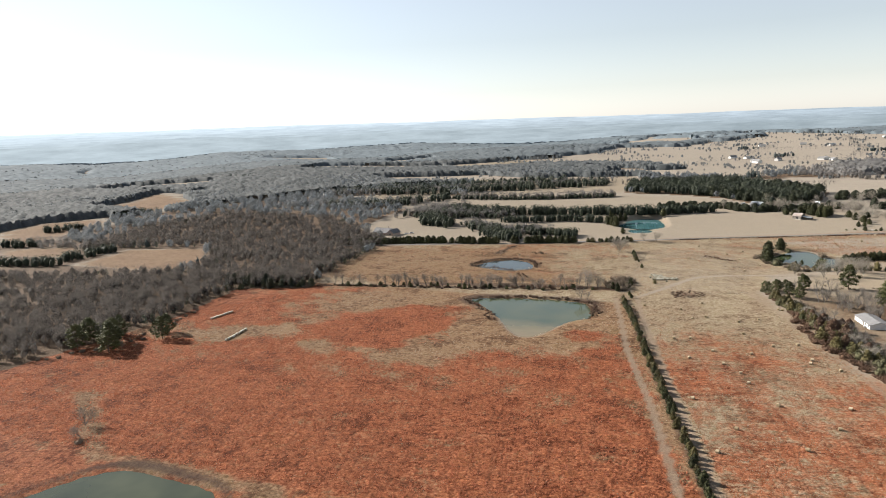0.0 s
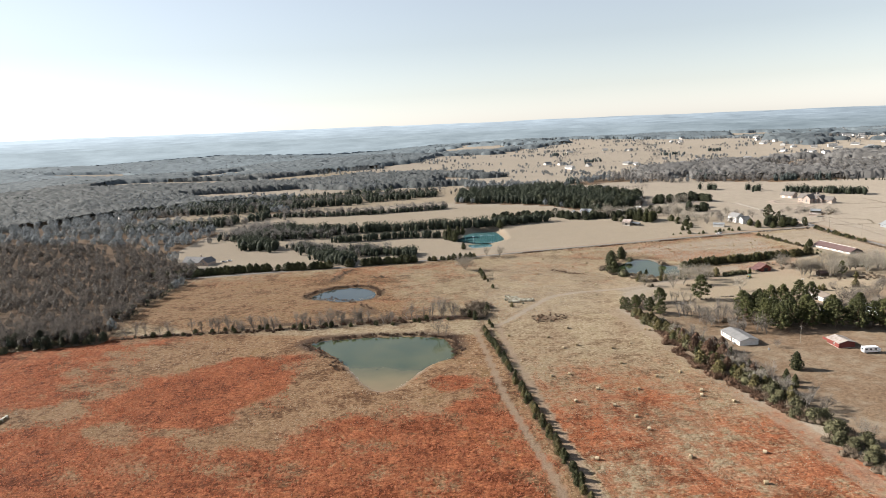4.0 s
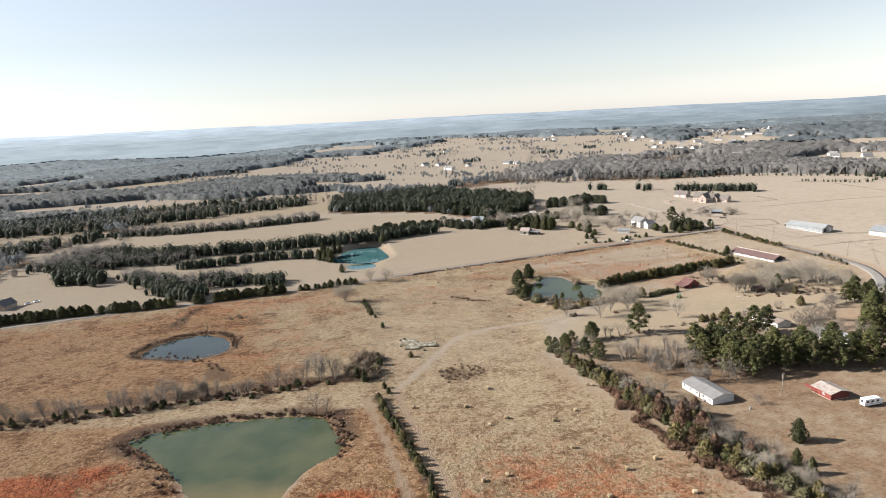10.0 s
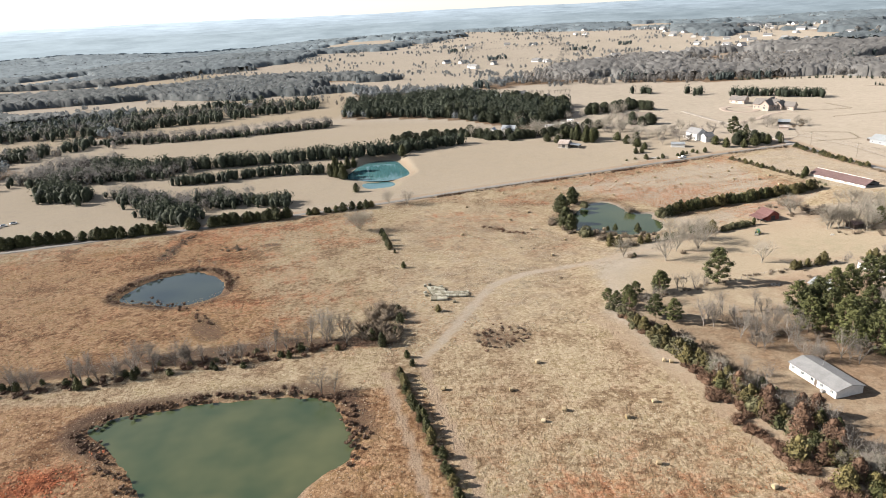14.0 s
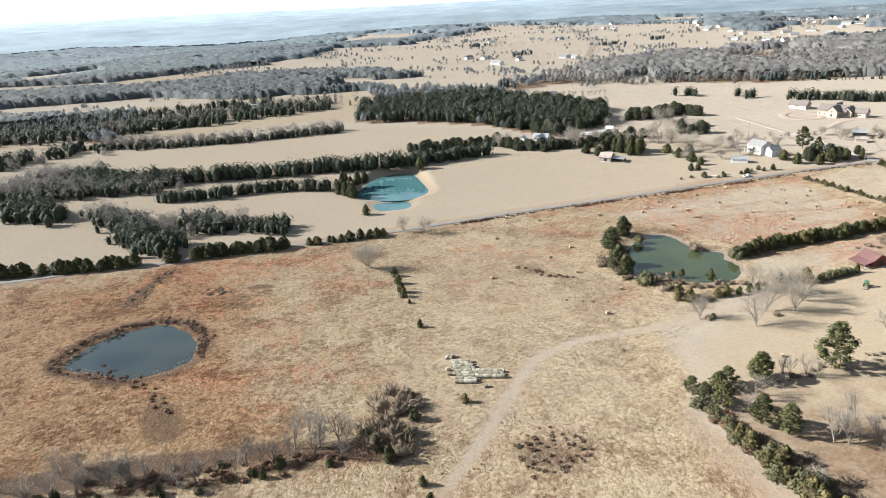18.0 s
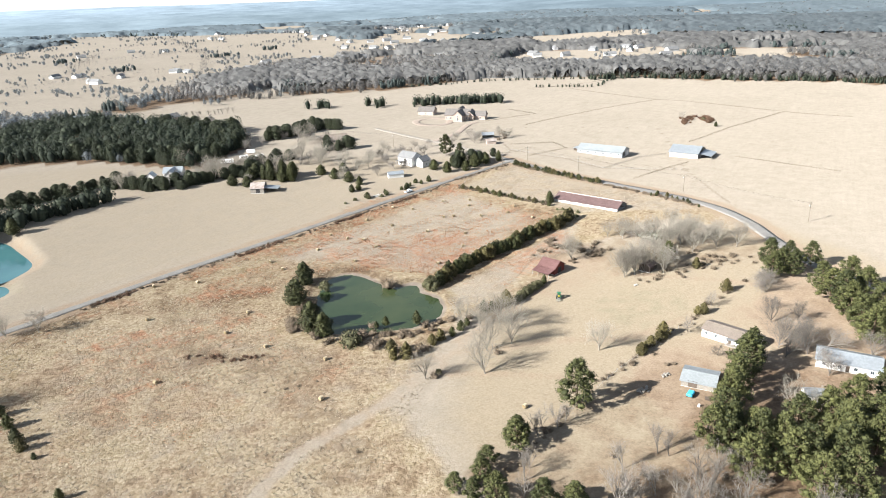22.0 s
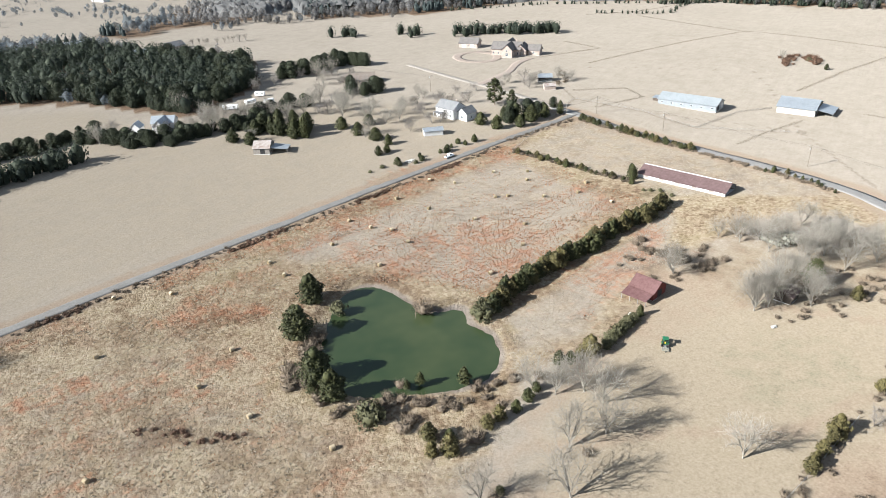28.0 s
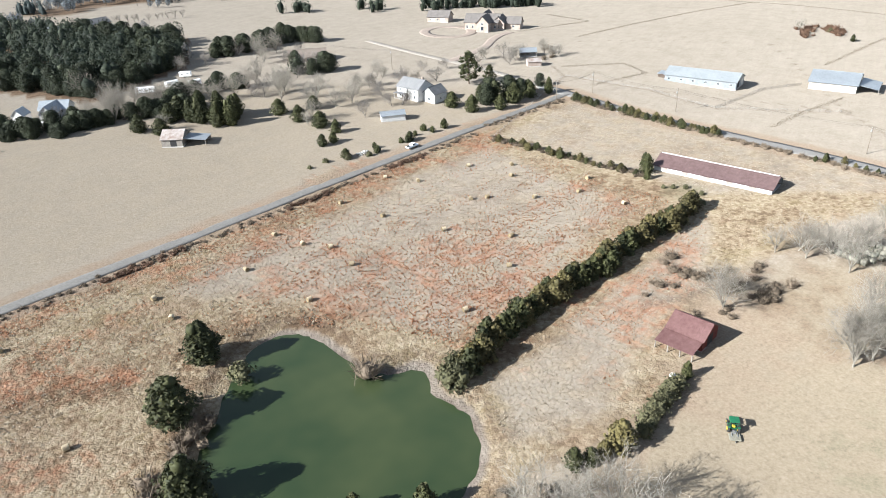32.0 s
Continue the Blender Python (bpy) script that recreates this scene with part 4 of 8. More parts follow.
ribbon("driveway", ((250, 696), (285, 712), (300, 728), (310, 735), (322, 738)), 6.0, "red_gravel", "pale gravel drive to a large house", 0.04, "driveway")

# ---------------------------------------------------------------- grass, as loose stuff
def tufts(name, material, places, wide, high, label, seed):
    """Tussocks of three leaning blades each."""
    g = np.random.default_rng(seed)
    n = len(places)
    base = np.stack([places[:, 0], places[:, 1], land(places[:, 0], places[:, 1]) - 0.06], 1)
    w = wide * g.uniform(0.45, 1.1, n)
    h = high * g.uniform(0.3, 1.0, n)
    turn = g.uniform(0, 6.28, n)
    vs = []
    for k in range(3):
        a = turn + k * 2.094 + g.normal(0, 0.3, n)
        side = np.stack([np.cos(a), np.sin(a), np.zeros(n)], 1) * (w * 0.5)[:, None]
        out = np.stack([-np.sin(a), np.cos(a), np.zeros(n)], 1) * (w * 0.18)[:, None]
        tip = base + out * 2.2 + side * g.normal(0, 0.5, (n, 1)) + np.stack([np.zeros(n), np.zeros(n), h * g.uniform(0.7, 1.1, n)], 1)
        vs += [base + out + side, base + out - side, tip]
    v = np.stack(vs, 1).reshape(-1, 3)
    return tagged(new(name, mesh_np(name, v, np.arange(len(v)).reshape(-1, 3), material)), label, "grass", kind="stuff")


def sow(n, poly, seed, thin=None):
    g = np.random.default_rng(seed)
    p = np.asarray(poly, float).reshape(-1, 2)
    lo, hi = p.min(0), p.max(0)
    q = g.uniform(lo, hi, (int(n * 2.2), 2))
    q = q[inside(p, q[:, 0], q[:, 1]) > 0]
    for v in POND_LINE.values():
        q = q[inside(v, q[:, 0], q[:, 1]) < -2.0]
    q = q[off_line(ROAD, q[:, 0], q[:, 1]) > 5]
    for ln, w in ((((24, 75), (24, 97), (9, 162), (-9, 226), (-20, 280), (-29, 322)), 1.6), (((40, 80), (34, 105), (19, 165), (4, 230), (-10, 292), (-17, 329), (-8, 345), (4, 372), (14, 393), (30, 405), (58, 412), (80, 420), (108, 436)), 2.0)):
        q = q[off_line(ln, q[:, 0], q[:, 1]) > w]
    if thin is not None:
        q = q[g.uniform(0, 1, len(q)) < thin(q[:, 0], q[:, 1])]
    return q[:n]


FIELD_SW = (-300, 60, -285, 165, -285, 240, -250, 300, -60, 318, -30, 318, -12, 270, 3, 205, 17, 152, 36, 70)
FIELD_SE = (38, 75, 18, 162, 4, 213, -11, 278, -22, 325, 50, 345, 72, 280, 94, 205, 108, 130, 116, 70)
FIELD_MID = (-30, 330, 48, 350, 56, 395, 90, 425, 70, 440, 50, 520, 10, 548, -60, 532, -50, 470, -30, 400)
FIELD_NW = (-285, 320, -30, 352, -36, 420, -55, 480, -55, 530, -160, 505, -280, 485)
FIELD_NE = (30, 556, 206, 600, 218, 508, 124, 486, 118, 500, 92, 522, 60, 510, 48, 520)
STRIP = (122, 476, 222, 502, 185, 474, 168, 474, 138, 458, 116, 456)
BACK = (212, 598, 262, 610, 282, 505, 278, 470, 228, 510)
FENCE_GRASS = (((343, 700), (397, 707), (457, 711), (514, 709)), ((497, 815), (510, 718), (527, 671), (572, 555)), ((402, 581), (464, 593), (549, 603)), ((298, 537), (325, 541), (356, 543)), ((390, 531), (397, 495), (403, 468)), ((465, 849), (512, 833), (577, 836), (639, 852)), ((375, 768), (381, 733), (325, 736)), ((292, 653), (322, 640), (319, 622), (283, 622)))
for k, line in enumerate(FENCE_GRASS):
    p = np.array(line, float)
    d = np.r_[0, np.cumsum(np.linalg.norm(np.diff(p, axis=0), axis=1))]
    g_ = np.random.default_rng(300 + k)
    t_ = g_.uniform(0, d[-1], int(d[-1] * 14))
    t_ = t_[wave(t_, t_ * 0.3, 11, k) > -0.75]
    tufts("fence_grass", "dull_grass", np.stack([np.interp(t_, d, p[:, 0]), np.interp(t_, d, p[:, 1])], 1) + g_.normal(0, 0.8, (len(t_), 2)), 0.5, 0.3, "rough dull grass along a pasture fence line", 310 + k)
tufts("red_grass", "red_grass", sow(33235, FIELD_SW, 1, lambda x, y: smooth(0.3, 0.7, red_west(x, y))), 0.80, 0.7, "tall russet broom sedge covering the field", 1)
tufts("dry_grass", "tan_grass", sow(11000, FIELD_SW, 2, lambda x, y: 0.12 + 0.85 * smooth(0.65, 0.25, red_west(x, y))), 0.50, 0.38, "dry tan grass tussocks among russet sedge", 2)
tufts("red_grass", "pink_grass", sow(12707, FIELD_SE, 3, lambda x, y: smooth(285, 225, y)), 0.48, 0.41, "faded russet grass tussocks", 3)
tufts("dry_grass", "tan_grass", sow(11000, FIELD_SE, 4), 0.45, 0.29, "dry tan grass tussocks", 4)
tufts("dry_grass", "tan_grass", sow(14000, FIELD_MID, 5, lambda x, y: smooth(-0.4, 0.5, wave(x, y, 11, 3) + 0.4 * wave(x, y, 4, 5))), 0.6, 0.46, "pale dry grass tussocks", 5)
tufts("red_grass", "pink_grass", sow(5083, FIELD_MID, 6, lambda x, y: (wave(x, y, 23, 1) > 0.35) * 0.9), 0.42, 0.38, "patches of faded russet grass", 6)
tufts("dry_grass", "olive_grass", sow(15000, FIELD_NW, 7, lambda x, y: 0.9 - 0.6 * smooth(450, 500, y)), 0.60, 0.38, "olive dry grass tussocks round a pond", 7)
tufts("red_grass", "pink_grass", sow(8797, FIELD_NW, 8, lambda x, y: 0.15 + 0.75 * smooth(430, 490, y)), 0.53, 0.41, "faded russet grass along the field edge", 8)
tufts("red_grass", "pink_grass", sow(17000, FIELD_NE, 9, lambda x, y: np.clip(2.2 * drilled(x, y) - 0.15, 0.02, 1)), 0.48, 0.55, "russet grass growing in drilled rows", 9)
tufts("dry_grass", "tan_grass", sow(11000, FIELD_NE, 10), 0.5, 0.4, "dry tan grass tussocks between hay bales", 10)
tufts("red_grass", "pink_grass", sow(1500, STRIP, 11, lambda x, y: (wave(x, y, 9, 2) > 0.0) * 1.0), 0.4, 0.5, "tall faded russet grass beside a hedge", 11)
tufts("dry_grass", "tan_grass", sow(5865, STRIP, 12), 0.42, 0.30, "dry tan tussocks beside a hedge", 12)
tufts("dry_grass", "tan_grass", sow(6500, BACK, 13), 0.48, 0.30, "rough pale grass round a long shed", 13)

# ---------------------------------------------------------------- trees and shrubs
def crown_points(n, profile, height, base, seed, shell=0.55):
    g = np.random.default_rng(seed)
    h = g.uniform(0, 1, n * 3)
    keep = g.uniform(0, 1, n * 3) < np.interp(h, *profile)
    h = h[keep][:n]
    m = len(h)
    a = g.uniform(0, 6.283, m)
    lump = 1 + 0.2 * np.sin(3 * a + 9 * h + seed) + 0.12 * np.sin(7 * a - 14 * h)
    rr = np.interp(h, *profile) * lump * np.sqrt(g.uniform(shell**2, 1.0, m))
    out = np.stack([np.cos(a), np.sin(a), np.full(m, 0.35)], 1)
    return np.stack([rr * np.cos(a), rr * np.sin(a), base + h * height], 1), out


def cedar(seed, height, width, material, leaves=1400, size=0.27, name="cedar_tree", full=0.0):
    """Evergreen with an uneven egg- or cone-shaped crown down to the ground."""
    root = new(name)
    g = np.random.default_rng(seed)
    link_part("trunk", mesh_np("trunk", *tube([(0, 0, -0.3), (0.05, 0.03, height * 0.4), (0, 0, height * 0.85)], [0.16, 0.11, 0.03], 6), "pine_bark"), root)
    w = width / 2
    prof = ([0, 0.08, 0.25, 0.5, 0.75, 0.92, 1.0], [0.5 * w, 0.85 * w, w, (0.86 + 0.14 * full) * w, (0.55 + 0.33 * full) * w, (0.25 + 0.33 * full) * w, (0.03 + 0.15 * full) * w])
    pts, out = crown_points(leaves, prof, height * 0.97, 0.12, seed)
    core = []
    for i in range(5):
        h = 0.12 + 0.17 * i
        r = np.interp(h, *prof) * 0.56
        core.append(blob((g.normal(0, 0.12 * w), g.normal(0, 0.12 * w), 0.12 + h * height), (r, r, height * 0.14), seed + i, 0.3, 4, 7))
    link_part("crown", mesh_np("crown", *merge([cards(pts, size, out, seed)] + core), material), root)
    return root


def pine(seed, height, width, leaves=56, clumps=60):
    """Tall pine: bare lower trunk, limbs, and needle clumps that leave gaps."""
    root = new("pine_tree")
    g = np.random.default_rng(seed)
    link_part("trunk", mesh_np("trunk", *tube([(0, 0, -0.4), (0.1, 0.05, height * 0.35), (-0.05, 0.1, height * 0.7), (0, 0, height * 0.97)], [0.27, 0.22, 0.14, 0.03], 7), "pine_bark"), root)
    limbs, tuftsets = [], []
    for i in range(clumps):
        h = 0.13 + 0.85 * (i + g.uniform()) / clumps
        a = i * 2.4 + g.normal(0, 0.3)
        r = width / 2 * np.interp(h, [0.13, 0.32, 0.55, 0.8, 1], [0.7, 1, 0.86, 0.5, 0.08]) * g.uniform(0.5, 1.05)
        end = np.array([r * math.cos(a), r * math.sin(a), height * h + 0.25 * r])
        limbs.append(tube([(0, 0, height * h - 0.15 * r), end * (0.6, 0.6, 1) - (0, 0, 0.1 * r), end], [0.07, 0.05, 0.02], 3))
        s = width * g.uniform(0.12, 0.19) * (1.15 - 0.45 * h)
        d = g.normal(size=(leaves, 3))
        d /= np.linalg.norm(d, axis=1, keepdims=True)
        tuftsets.append(cards(end + d * (s, s, s * 0.65) * g.uniform(0.55, 1, (leaves, 1)), 0.28, d, seed + i))
        tuftsets.append(blob(end, (s * 0.5, s * 0.5, s * 0.34), seed + i, 0.3, 3, 5))
    link_part("branching", mesh_np("branching", *merge(limbs), "pine_bark"), root)
    link_part("crown", mesh_np("crown", *merge(tuftsets), "pine"), root)
    return root


def bare_tree(seed, height, spread, bark, levels=3, fork=5, twigs=16, fine=0.015, limbs=7, bole=0.12):
    """Leafless tree: a short bole, limbs that rise fanwise, branches that fork again, fine twigs."""
    root = new("bare_tree")
    g = np.random.default_rng(seed)
    wood, ends = [], []

    def grow(p, d, length, r, level):
        """One limb, bending upwards, and what grows out of it."""
        pts, radii, q, way = [p], [r], p, d
        for k in range(3):
            way = way + g.normal(0, 0.16, 3) + (0, 0, 0.07)
            way = way / np.linalg.norm(way)
            q = q + way * length / 3
            pts.append(q)
            radii.append(r * (0.82, 0.62, 0.38)[k])
        wood.append(tube(pts, radii, 6 if level == 0 else 4 if level == 1 else 3))
        if level == levels:
            ends.append((pts, way, length))
            return
        n = limbs if level == 0 else fork
        turn = g.uniform(0, 6.283)
        for k in range(n):
            u = g.uniform(0.55, 1.0) if level == 0 else 0.28 + 0.72 * (k + g.uniform(0.2, 1.0)) / n
            m = min(int(u * 3), 2)
            start = pts[m] + (pts[m + 1] - pts[m]) * min(u * 3 - m, 1.0)
            a = turn + k * 2.4
            side = np.cross(way, (math.cos(a), math.sin(a), 0.05))
            side /= np.linalg.norm(side)
            t = spread * (g.uniform(0.1, 0.95) if level == 0 else g.uniform(0.75, 1.35))
            nd = way * math.cos(t) + side * math.sin(t) + (0, 0, 0.06)
            nd /= np.linalg.norm(nd)
            ln = height * (0.56, 0.33, 0.19)[level] * g.uniform(0.75, 1.15) * (1.15 - 0.4 * u if level else 1.0)
            grow(start, nd, ln, r * (0.55 if level == 0 else 0.48), level + 1)

    grow(np.array([0, 0, -0.2]), np.array([0.02, 0.03, 1.0]), height * bole, height * 0.020, 0)
    link_part("trunk", mesh_np("trunk", *merge(wood), bark), root)
    tips = []
    for pts, d, ln in ends:
        for k in range(twigs):
            s = d + g.normal(0, 0.7, 3)
            s /= np.linalg.norm(s)
            b = pts[g.integers(1, 4)]
            w = np.cross(s, g.normal(size=3))
            w /= np.linalg.norm(w)
            tips.append(np.stack([b + w * fine, b - w * fine, b + s * ln * g.uniform(0.5, 1.0)]))
    v = np.concatenate(tips)
    link_part("crown", mesh_np("crown", v, np.arange(len(v)).reshape(-1, 3), bark), root)
    return root


def shrub(seed, width, height, material, leaves=150, size=0.3, core=True):
    g = np.random.default_rng(seed)
    prof = ([0, 0.2, 0.6, 0.9, 1.0], [0.75 * width / 2, width / 2, 0.85 * width / 2, 0.5 * width / 2, 0.1])
    pts, out = crown_points(leaves, prof, height, 0.02, seed, 0.4)
    sets = [cards(pts, size, out, seed)]
    if core:
        for i in range(3):
            a = i * 2.1 + seed
            sets.append(blob((0.2 * width * math.cos(a), 0.2 * width * math.sin(a), height * 0.34), (width * 0.21, width * 0.21, height * 0.34), seed + i, 0.3, 4, 7))
    stems = []
    for i in range(7):
        a = g.uniform(0, 6.28)
        stems.append(tube([(0, 0, -0.1), (math.cos(a) * width * 0.3, math.sin(a) * width * 0.3, height * g.uniform(0.7, 1.1))], [0.05, 0.015], 3))
    return new("shrub", mesh_np("shrub", *merge(sets + stems), material))


def thicket_data(seed, width, height):
    """Leafless brush: a sheaf of thin stems and twigs."""
    g = np.random.default_rng(seed)
    tips = []
    for k in range(150):
        a, r = g.uniform(0, 6.283), width / 2 * math.sqrt(g.uniform())
        b = np.array([r * 0.7 * math.cos(a), r * 0.7 * math.sin(a), g.uniform(-0.1, height * 0.45)])
        s = np.array([math.cos(a) * 0.5, math.sin(a) * 0.5, 1.0]) + g.normal(0, 0.45, 3)
        s /= np.linalg.norm(s)
        w = np.cross(s, g.normal(size=3))
        w /= np.linalg.norm(w)
        tips.append(np.stack([b + w * 0.05, b - w * 0.05, b + s * height * g.uniform(0.4, 0.75)]))
    v = np.concatenate(tips)
    return merge([(v, np.arange(len(v)).reshape(-1, 3)), blob((0, 0, height * 0.2), (width * 0.36, width * 0.36, height * 0.3), seed, 0.35, 4, 8)])


def thicket(seed, width, height, material):
    return new("brush", mesh_np("brush", *thicket_data(seed, width, height), material))


def brush_strip(line, gap, size, jitter, label, material="brush", seed=0):
    """A run of brush too tangled to tell apart, as one mesh of loose stuff."""
    forms = [thicket_data(200 + k, 3.4, 2.0) for k in range(3)]
    p = np.array(line, float)
    d = np.r_[0, np.cumsum(np.linalg.norm(np.diff(p, axis=0), axis=1))]
    g = np.random.default_rng(seed + int(d[-1]))
    sets, s = [], 0.0
    while s < d[-1]:
        x, y = np.interp(s, d, p[:, 0]) + g.normal(0, jitter), np.interp(s, d, p[:, 1]) + g.normal(0, jitter)
        v, f = forms[g.integers(3)]
        a, k = g.uniform(0, 6.28), g.uniform(*size)
        c, n = math.cos(a) * k, math.sin(a) * k
        sets.append((np.stack([v[:, 0] * c - v[:, 1] * n + x, v[:, 0] * n + v[:, 1] * c + y, v[:, 2] * k * g.uniform(0.8, 1.2) + land1(x, y) - 0.05], 1), f))
        s += gap * g.uniform(0.6, 1.4)
    return tagged(new("brush_strip", mesh_np("brush_strip", *merge(sets), material)), label, "brush", kind="stuff")


class Kind:
    """A kind of plant: its first forms, each copied to where it grows."""

    def __init__(self, forms, label, category, group=""):
        self.forms, self.used, self.tags = forms, set(), (label, category, group)
        for f in forms:
            tagged(f, label, category, group)

    def plant(self, x, y, size=1.0, form=None, wide=1.0, label="", sink=0.1):
        i = rnd.randrange(len(self.forms)) if form is None else form
        m = Matrix.Translation((x, y, land1(x, y) - sink)) @ Matrix.Rotation(rnd.uniform(0, 6.28), 4, "Z") @ Matrix.Diagonal((size * wide, size * wide, size, 1))
        if i in self.used:
            ob = copy_thing(self.forms[i], Matrix())
        else:
            ob = self.forms[i]
            self.used.add(i)
        ob.matrix_basis = m
        if label:
            ob["label"] = label
        return ob

    def row(self, line, gap, size=(0.8, 1.2), jitter=1.5, wide=1.0, label=""):
        p = np.array(line, float)
        d = np.r_[0, np.cumsum(np.linalg.norm(np.diff(p, axis=0), axis=1))]
        s = rnd.uniform(0, gap)
        while s < d[-1]:
            self.plant(np.interp(s, d, p[:, 0]) + rnd.gauss(0, jitter), np.interp(s, d, p[:, 1]) + rnd.gauss(0, jitter), rnd.uniform(*size), wide=wide, label=label)
            s += gap * rnd.uniform(0.6, 1.4)


# sizes of the forms are in metres at size 1
CEDAR = Kind([cedar(21, 7.0, 4.6, "cedar"), cedar(22, 7.0, 4.0, "cedar"), cedar(23, 7.0, 5.4, "cedar")], "dark green cedar with a dense rounded crown", "tree", "cedars")
BIG_CEDAR = Kind([cedar(24, 10.0, 6.0, "cedar", 2600, 0.29), cedar(25, 10.0, 5.2, "cedar", 2600, 0.29)], "tall dark green cedar with dense crown", "tree", "tall cedars")
GROVE = Kind([cedar(28, 9.0, 6.8, "grove", 3400, 0.25, "round_evergreen", 1.0), cedar(29, 9.0, 6.0, "grove", 3400, 0.25, "round_evergreen", 0.6), cedar(30, 9.0, 7.4, "grove", 3400, 0.25, "round_evergreen", 0.8)], "broad dark evergreen with a rounded crown", "tree", "evergreens round the farms")
BRONZE = Kind([cedar(26, 5.0, 4.4, "cedar_bronze", 800, 0.27, "young_cedar"), cedar(27, 5.0, 3.8, "cedar_bronze", 800, 0.27, "young_cedar")], "bronze-green young cedar in dry grass", "tree", "young cedars")
PINE = Kind([pine(31, 16, 10.5), pine(32, 16, 9.5), pine(33, 16, 11.5)], "tall loblolly pine with clumped green crown", "tree", "pines")
OAK = Kind([bare_tree(41, 13, 0.68, "bark", 3, 5, 9, 0.016), bare_tree(42, 13, 0.6, "bark", 3, 5, 9, 0.016)], "bare grey-brown deciduous tree with spreading branches", "tree", "bare trees")
PALE = Kind([bare_tree(43, 14, 0.7, "pale_bark", 3, 5, 10, 0.017), bare_tree(44, 14, 0.78, "pale_bark", 3, 5, 10, 0.017)], "leafless tree with pale grey bark", "tree", "pale bare trees")
DENSE = Kind([bare_tree(48, 12, 0.66, "pale_bark", 3, 6, 11, 0.019, 9, 0.1), bare_tree(49, 12, 0.6, "pale_bark", 3, 6, 11, 0.019, 9, 0.1)], "broad bare tree with a dense twiggy crown", "tree", "broad bare trees")
SAPLING = Kind([bare_tree(45, 8, 0.36, "bark", 3, 4, 6, 0.016, 5, 0.2), bare_tree(46, 8, 0.46, "bark", 3, 4, 6, 0.016, 5, 0.16)], "slim leafless tree in a hedgerow", "tree", "hedgerow saplings")
RUSSET = Kind([cedar(47, 8, 6.5, "oak_brown", 1300, 0.30, "russet_tree")], "tree keeping dead russet leaves", "tree", "russet trees")
GREEN = Kind([shrub(51, 3.2, 2.4, "green_brush", 420, 0.2), shrub(52, 3.6, 2.2, "green_brush", 420, 0.2)], "bushy grey-green shrub in rough grass", "shrub", "green shrubs")
DARK = Kind([shrub(53, 3.0, 2.6, "cedar", 420, 0.2), shrub(54, 2.4, 2.6, "cedar", 420, 0.19)], "low dark green evergreen shrub", "shrub", "evergreen shrubs")
BROWN = Kind([thicket(55, 3.6, 2.2, "brush"), thicket(56, 3.0, 1.8, "brush")], "leafless thicket of brown brush", "shrub", "brush")
HEDGE_CEDAR = Kind([cedar(57, 3.6, 3.0, "cedar", 600, 0.21, "hedge_cedar"), cedar(58, 3.6, 2.6, "cedar", 600, 0.21, "hedge_cedar"), cedar(59, 3.6, 3.2, "cedar_bronze", 600, 0.21, "hedge_cedar")], "small cedar grown in a fence line", "tree", "fence line cedars")

# the cedar fence line between the two near fields
HEDGE_CEDAR.row(HEDGE, 2.3, (0.6, 1.15), 0.7)
BROWN.row(HEDGE, 9, (0.4, 0.7), 0.8)
for x, y, s in ((-38, 479, 1.3), (-36, 470, 1.4), (-34, 460, 1.5), (-33, 455, 1.2), (-30, 448, 0.6), (-25, 424, 1.0), (-10, 369, 0.9), (-27, 372, 0.5), (-22, 332, 0.9), (-20, 326, 0.8)):
    HEDGE_CEDAR.plant(x, y, s)
# brush knoll at the head of the fence line
for x, y, s in ((-31, 352, 1.6), (-36, 350, 1.5), (-28, 346, 1.3), (-38, 356, 1.2), (-26, 354, 1.1)):
    BROWN.plant(x, y, s * 2.0, label="large dark brush thicket at the field corner")
for x, y, s in ((-34, 360, 1.5), (-30, 366, 1.6), (-36, 368, 1.5), (-29, 374, 1.4), (-34, 377, 1.3), (-25, 368, 1.2)):
    BROWN.plant(x, y, s * 1.7, label="large dark brush thicket at the field corner")
DARK.plant(-25, 361, 1.7), DARK.plant(-26, 372, 1.2)
CEDAR.plant(-31, 342, 0.85), CEDAR.plant(-35, 348, 0.7), DARK.plant(-26, 350, 1.6), DARK.plant(-38, 352, 1.5)
# bare trees and brush behind the west pond
for x, y, s in ((-173, 329, 1.04), (-165, 331, 1.17), (-154, 328, 0.91), (-160, 333, 1.04), (-132, 327, 1.17), (-128, 330, 1.04), (-134, 338, 1.17), (-110, 335, 1.04), (-104, 337, 1.17), (-72, 341, 1.17), (-66, 344, 1.04), (-58, 350, 1.43), (-54, 352, 1.56), (-51, 350, 1.56), (-46, 352, 1.43), (-49, 312, 1.30), (-45, 313, 0.91), (-180, 330, 1.30), (-188, 326, 1.17)):
    SAPLING.plant(x, y, s)
for x, y, s in ((-119, 342, 0.81), (-117, 347, 0.65), (-98, 338, 0.72), (-44, 353, 0.65)):
    OAK.plant(x, y, s)
for x, y, s in ((-154, 327, 0.72), (-133, 326, 0.78), (-116, 330, 0.65), (-175, 325, 0.65), (-64, 338, 0.52), (-90, 334, 0.52)):
    CEDAR.plant(x, y, s * 0.9)
SAPLING.row(((-240, 314), (-190, 325), (-110, 335), (-40, 348)), 7, (0.9, 1.35), 1.8)
OAK.row(((-200, 324), (-110, 336), (-45, 350)), 22, (0.55, 0.7), 2.0)
DARK.row(((-240, 313), (-180, 325), (-100, 334), (-40, 345)), 11, (0.8, 1.3), 2.0)
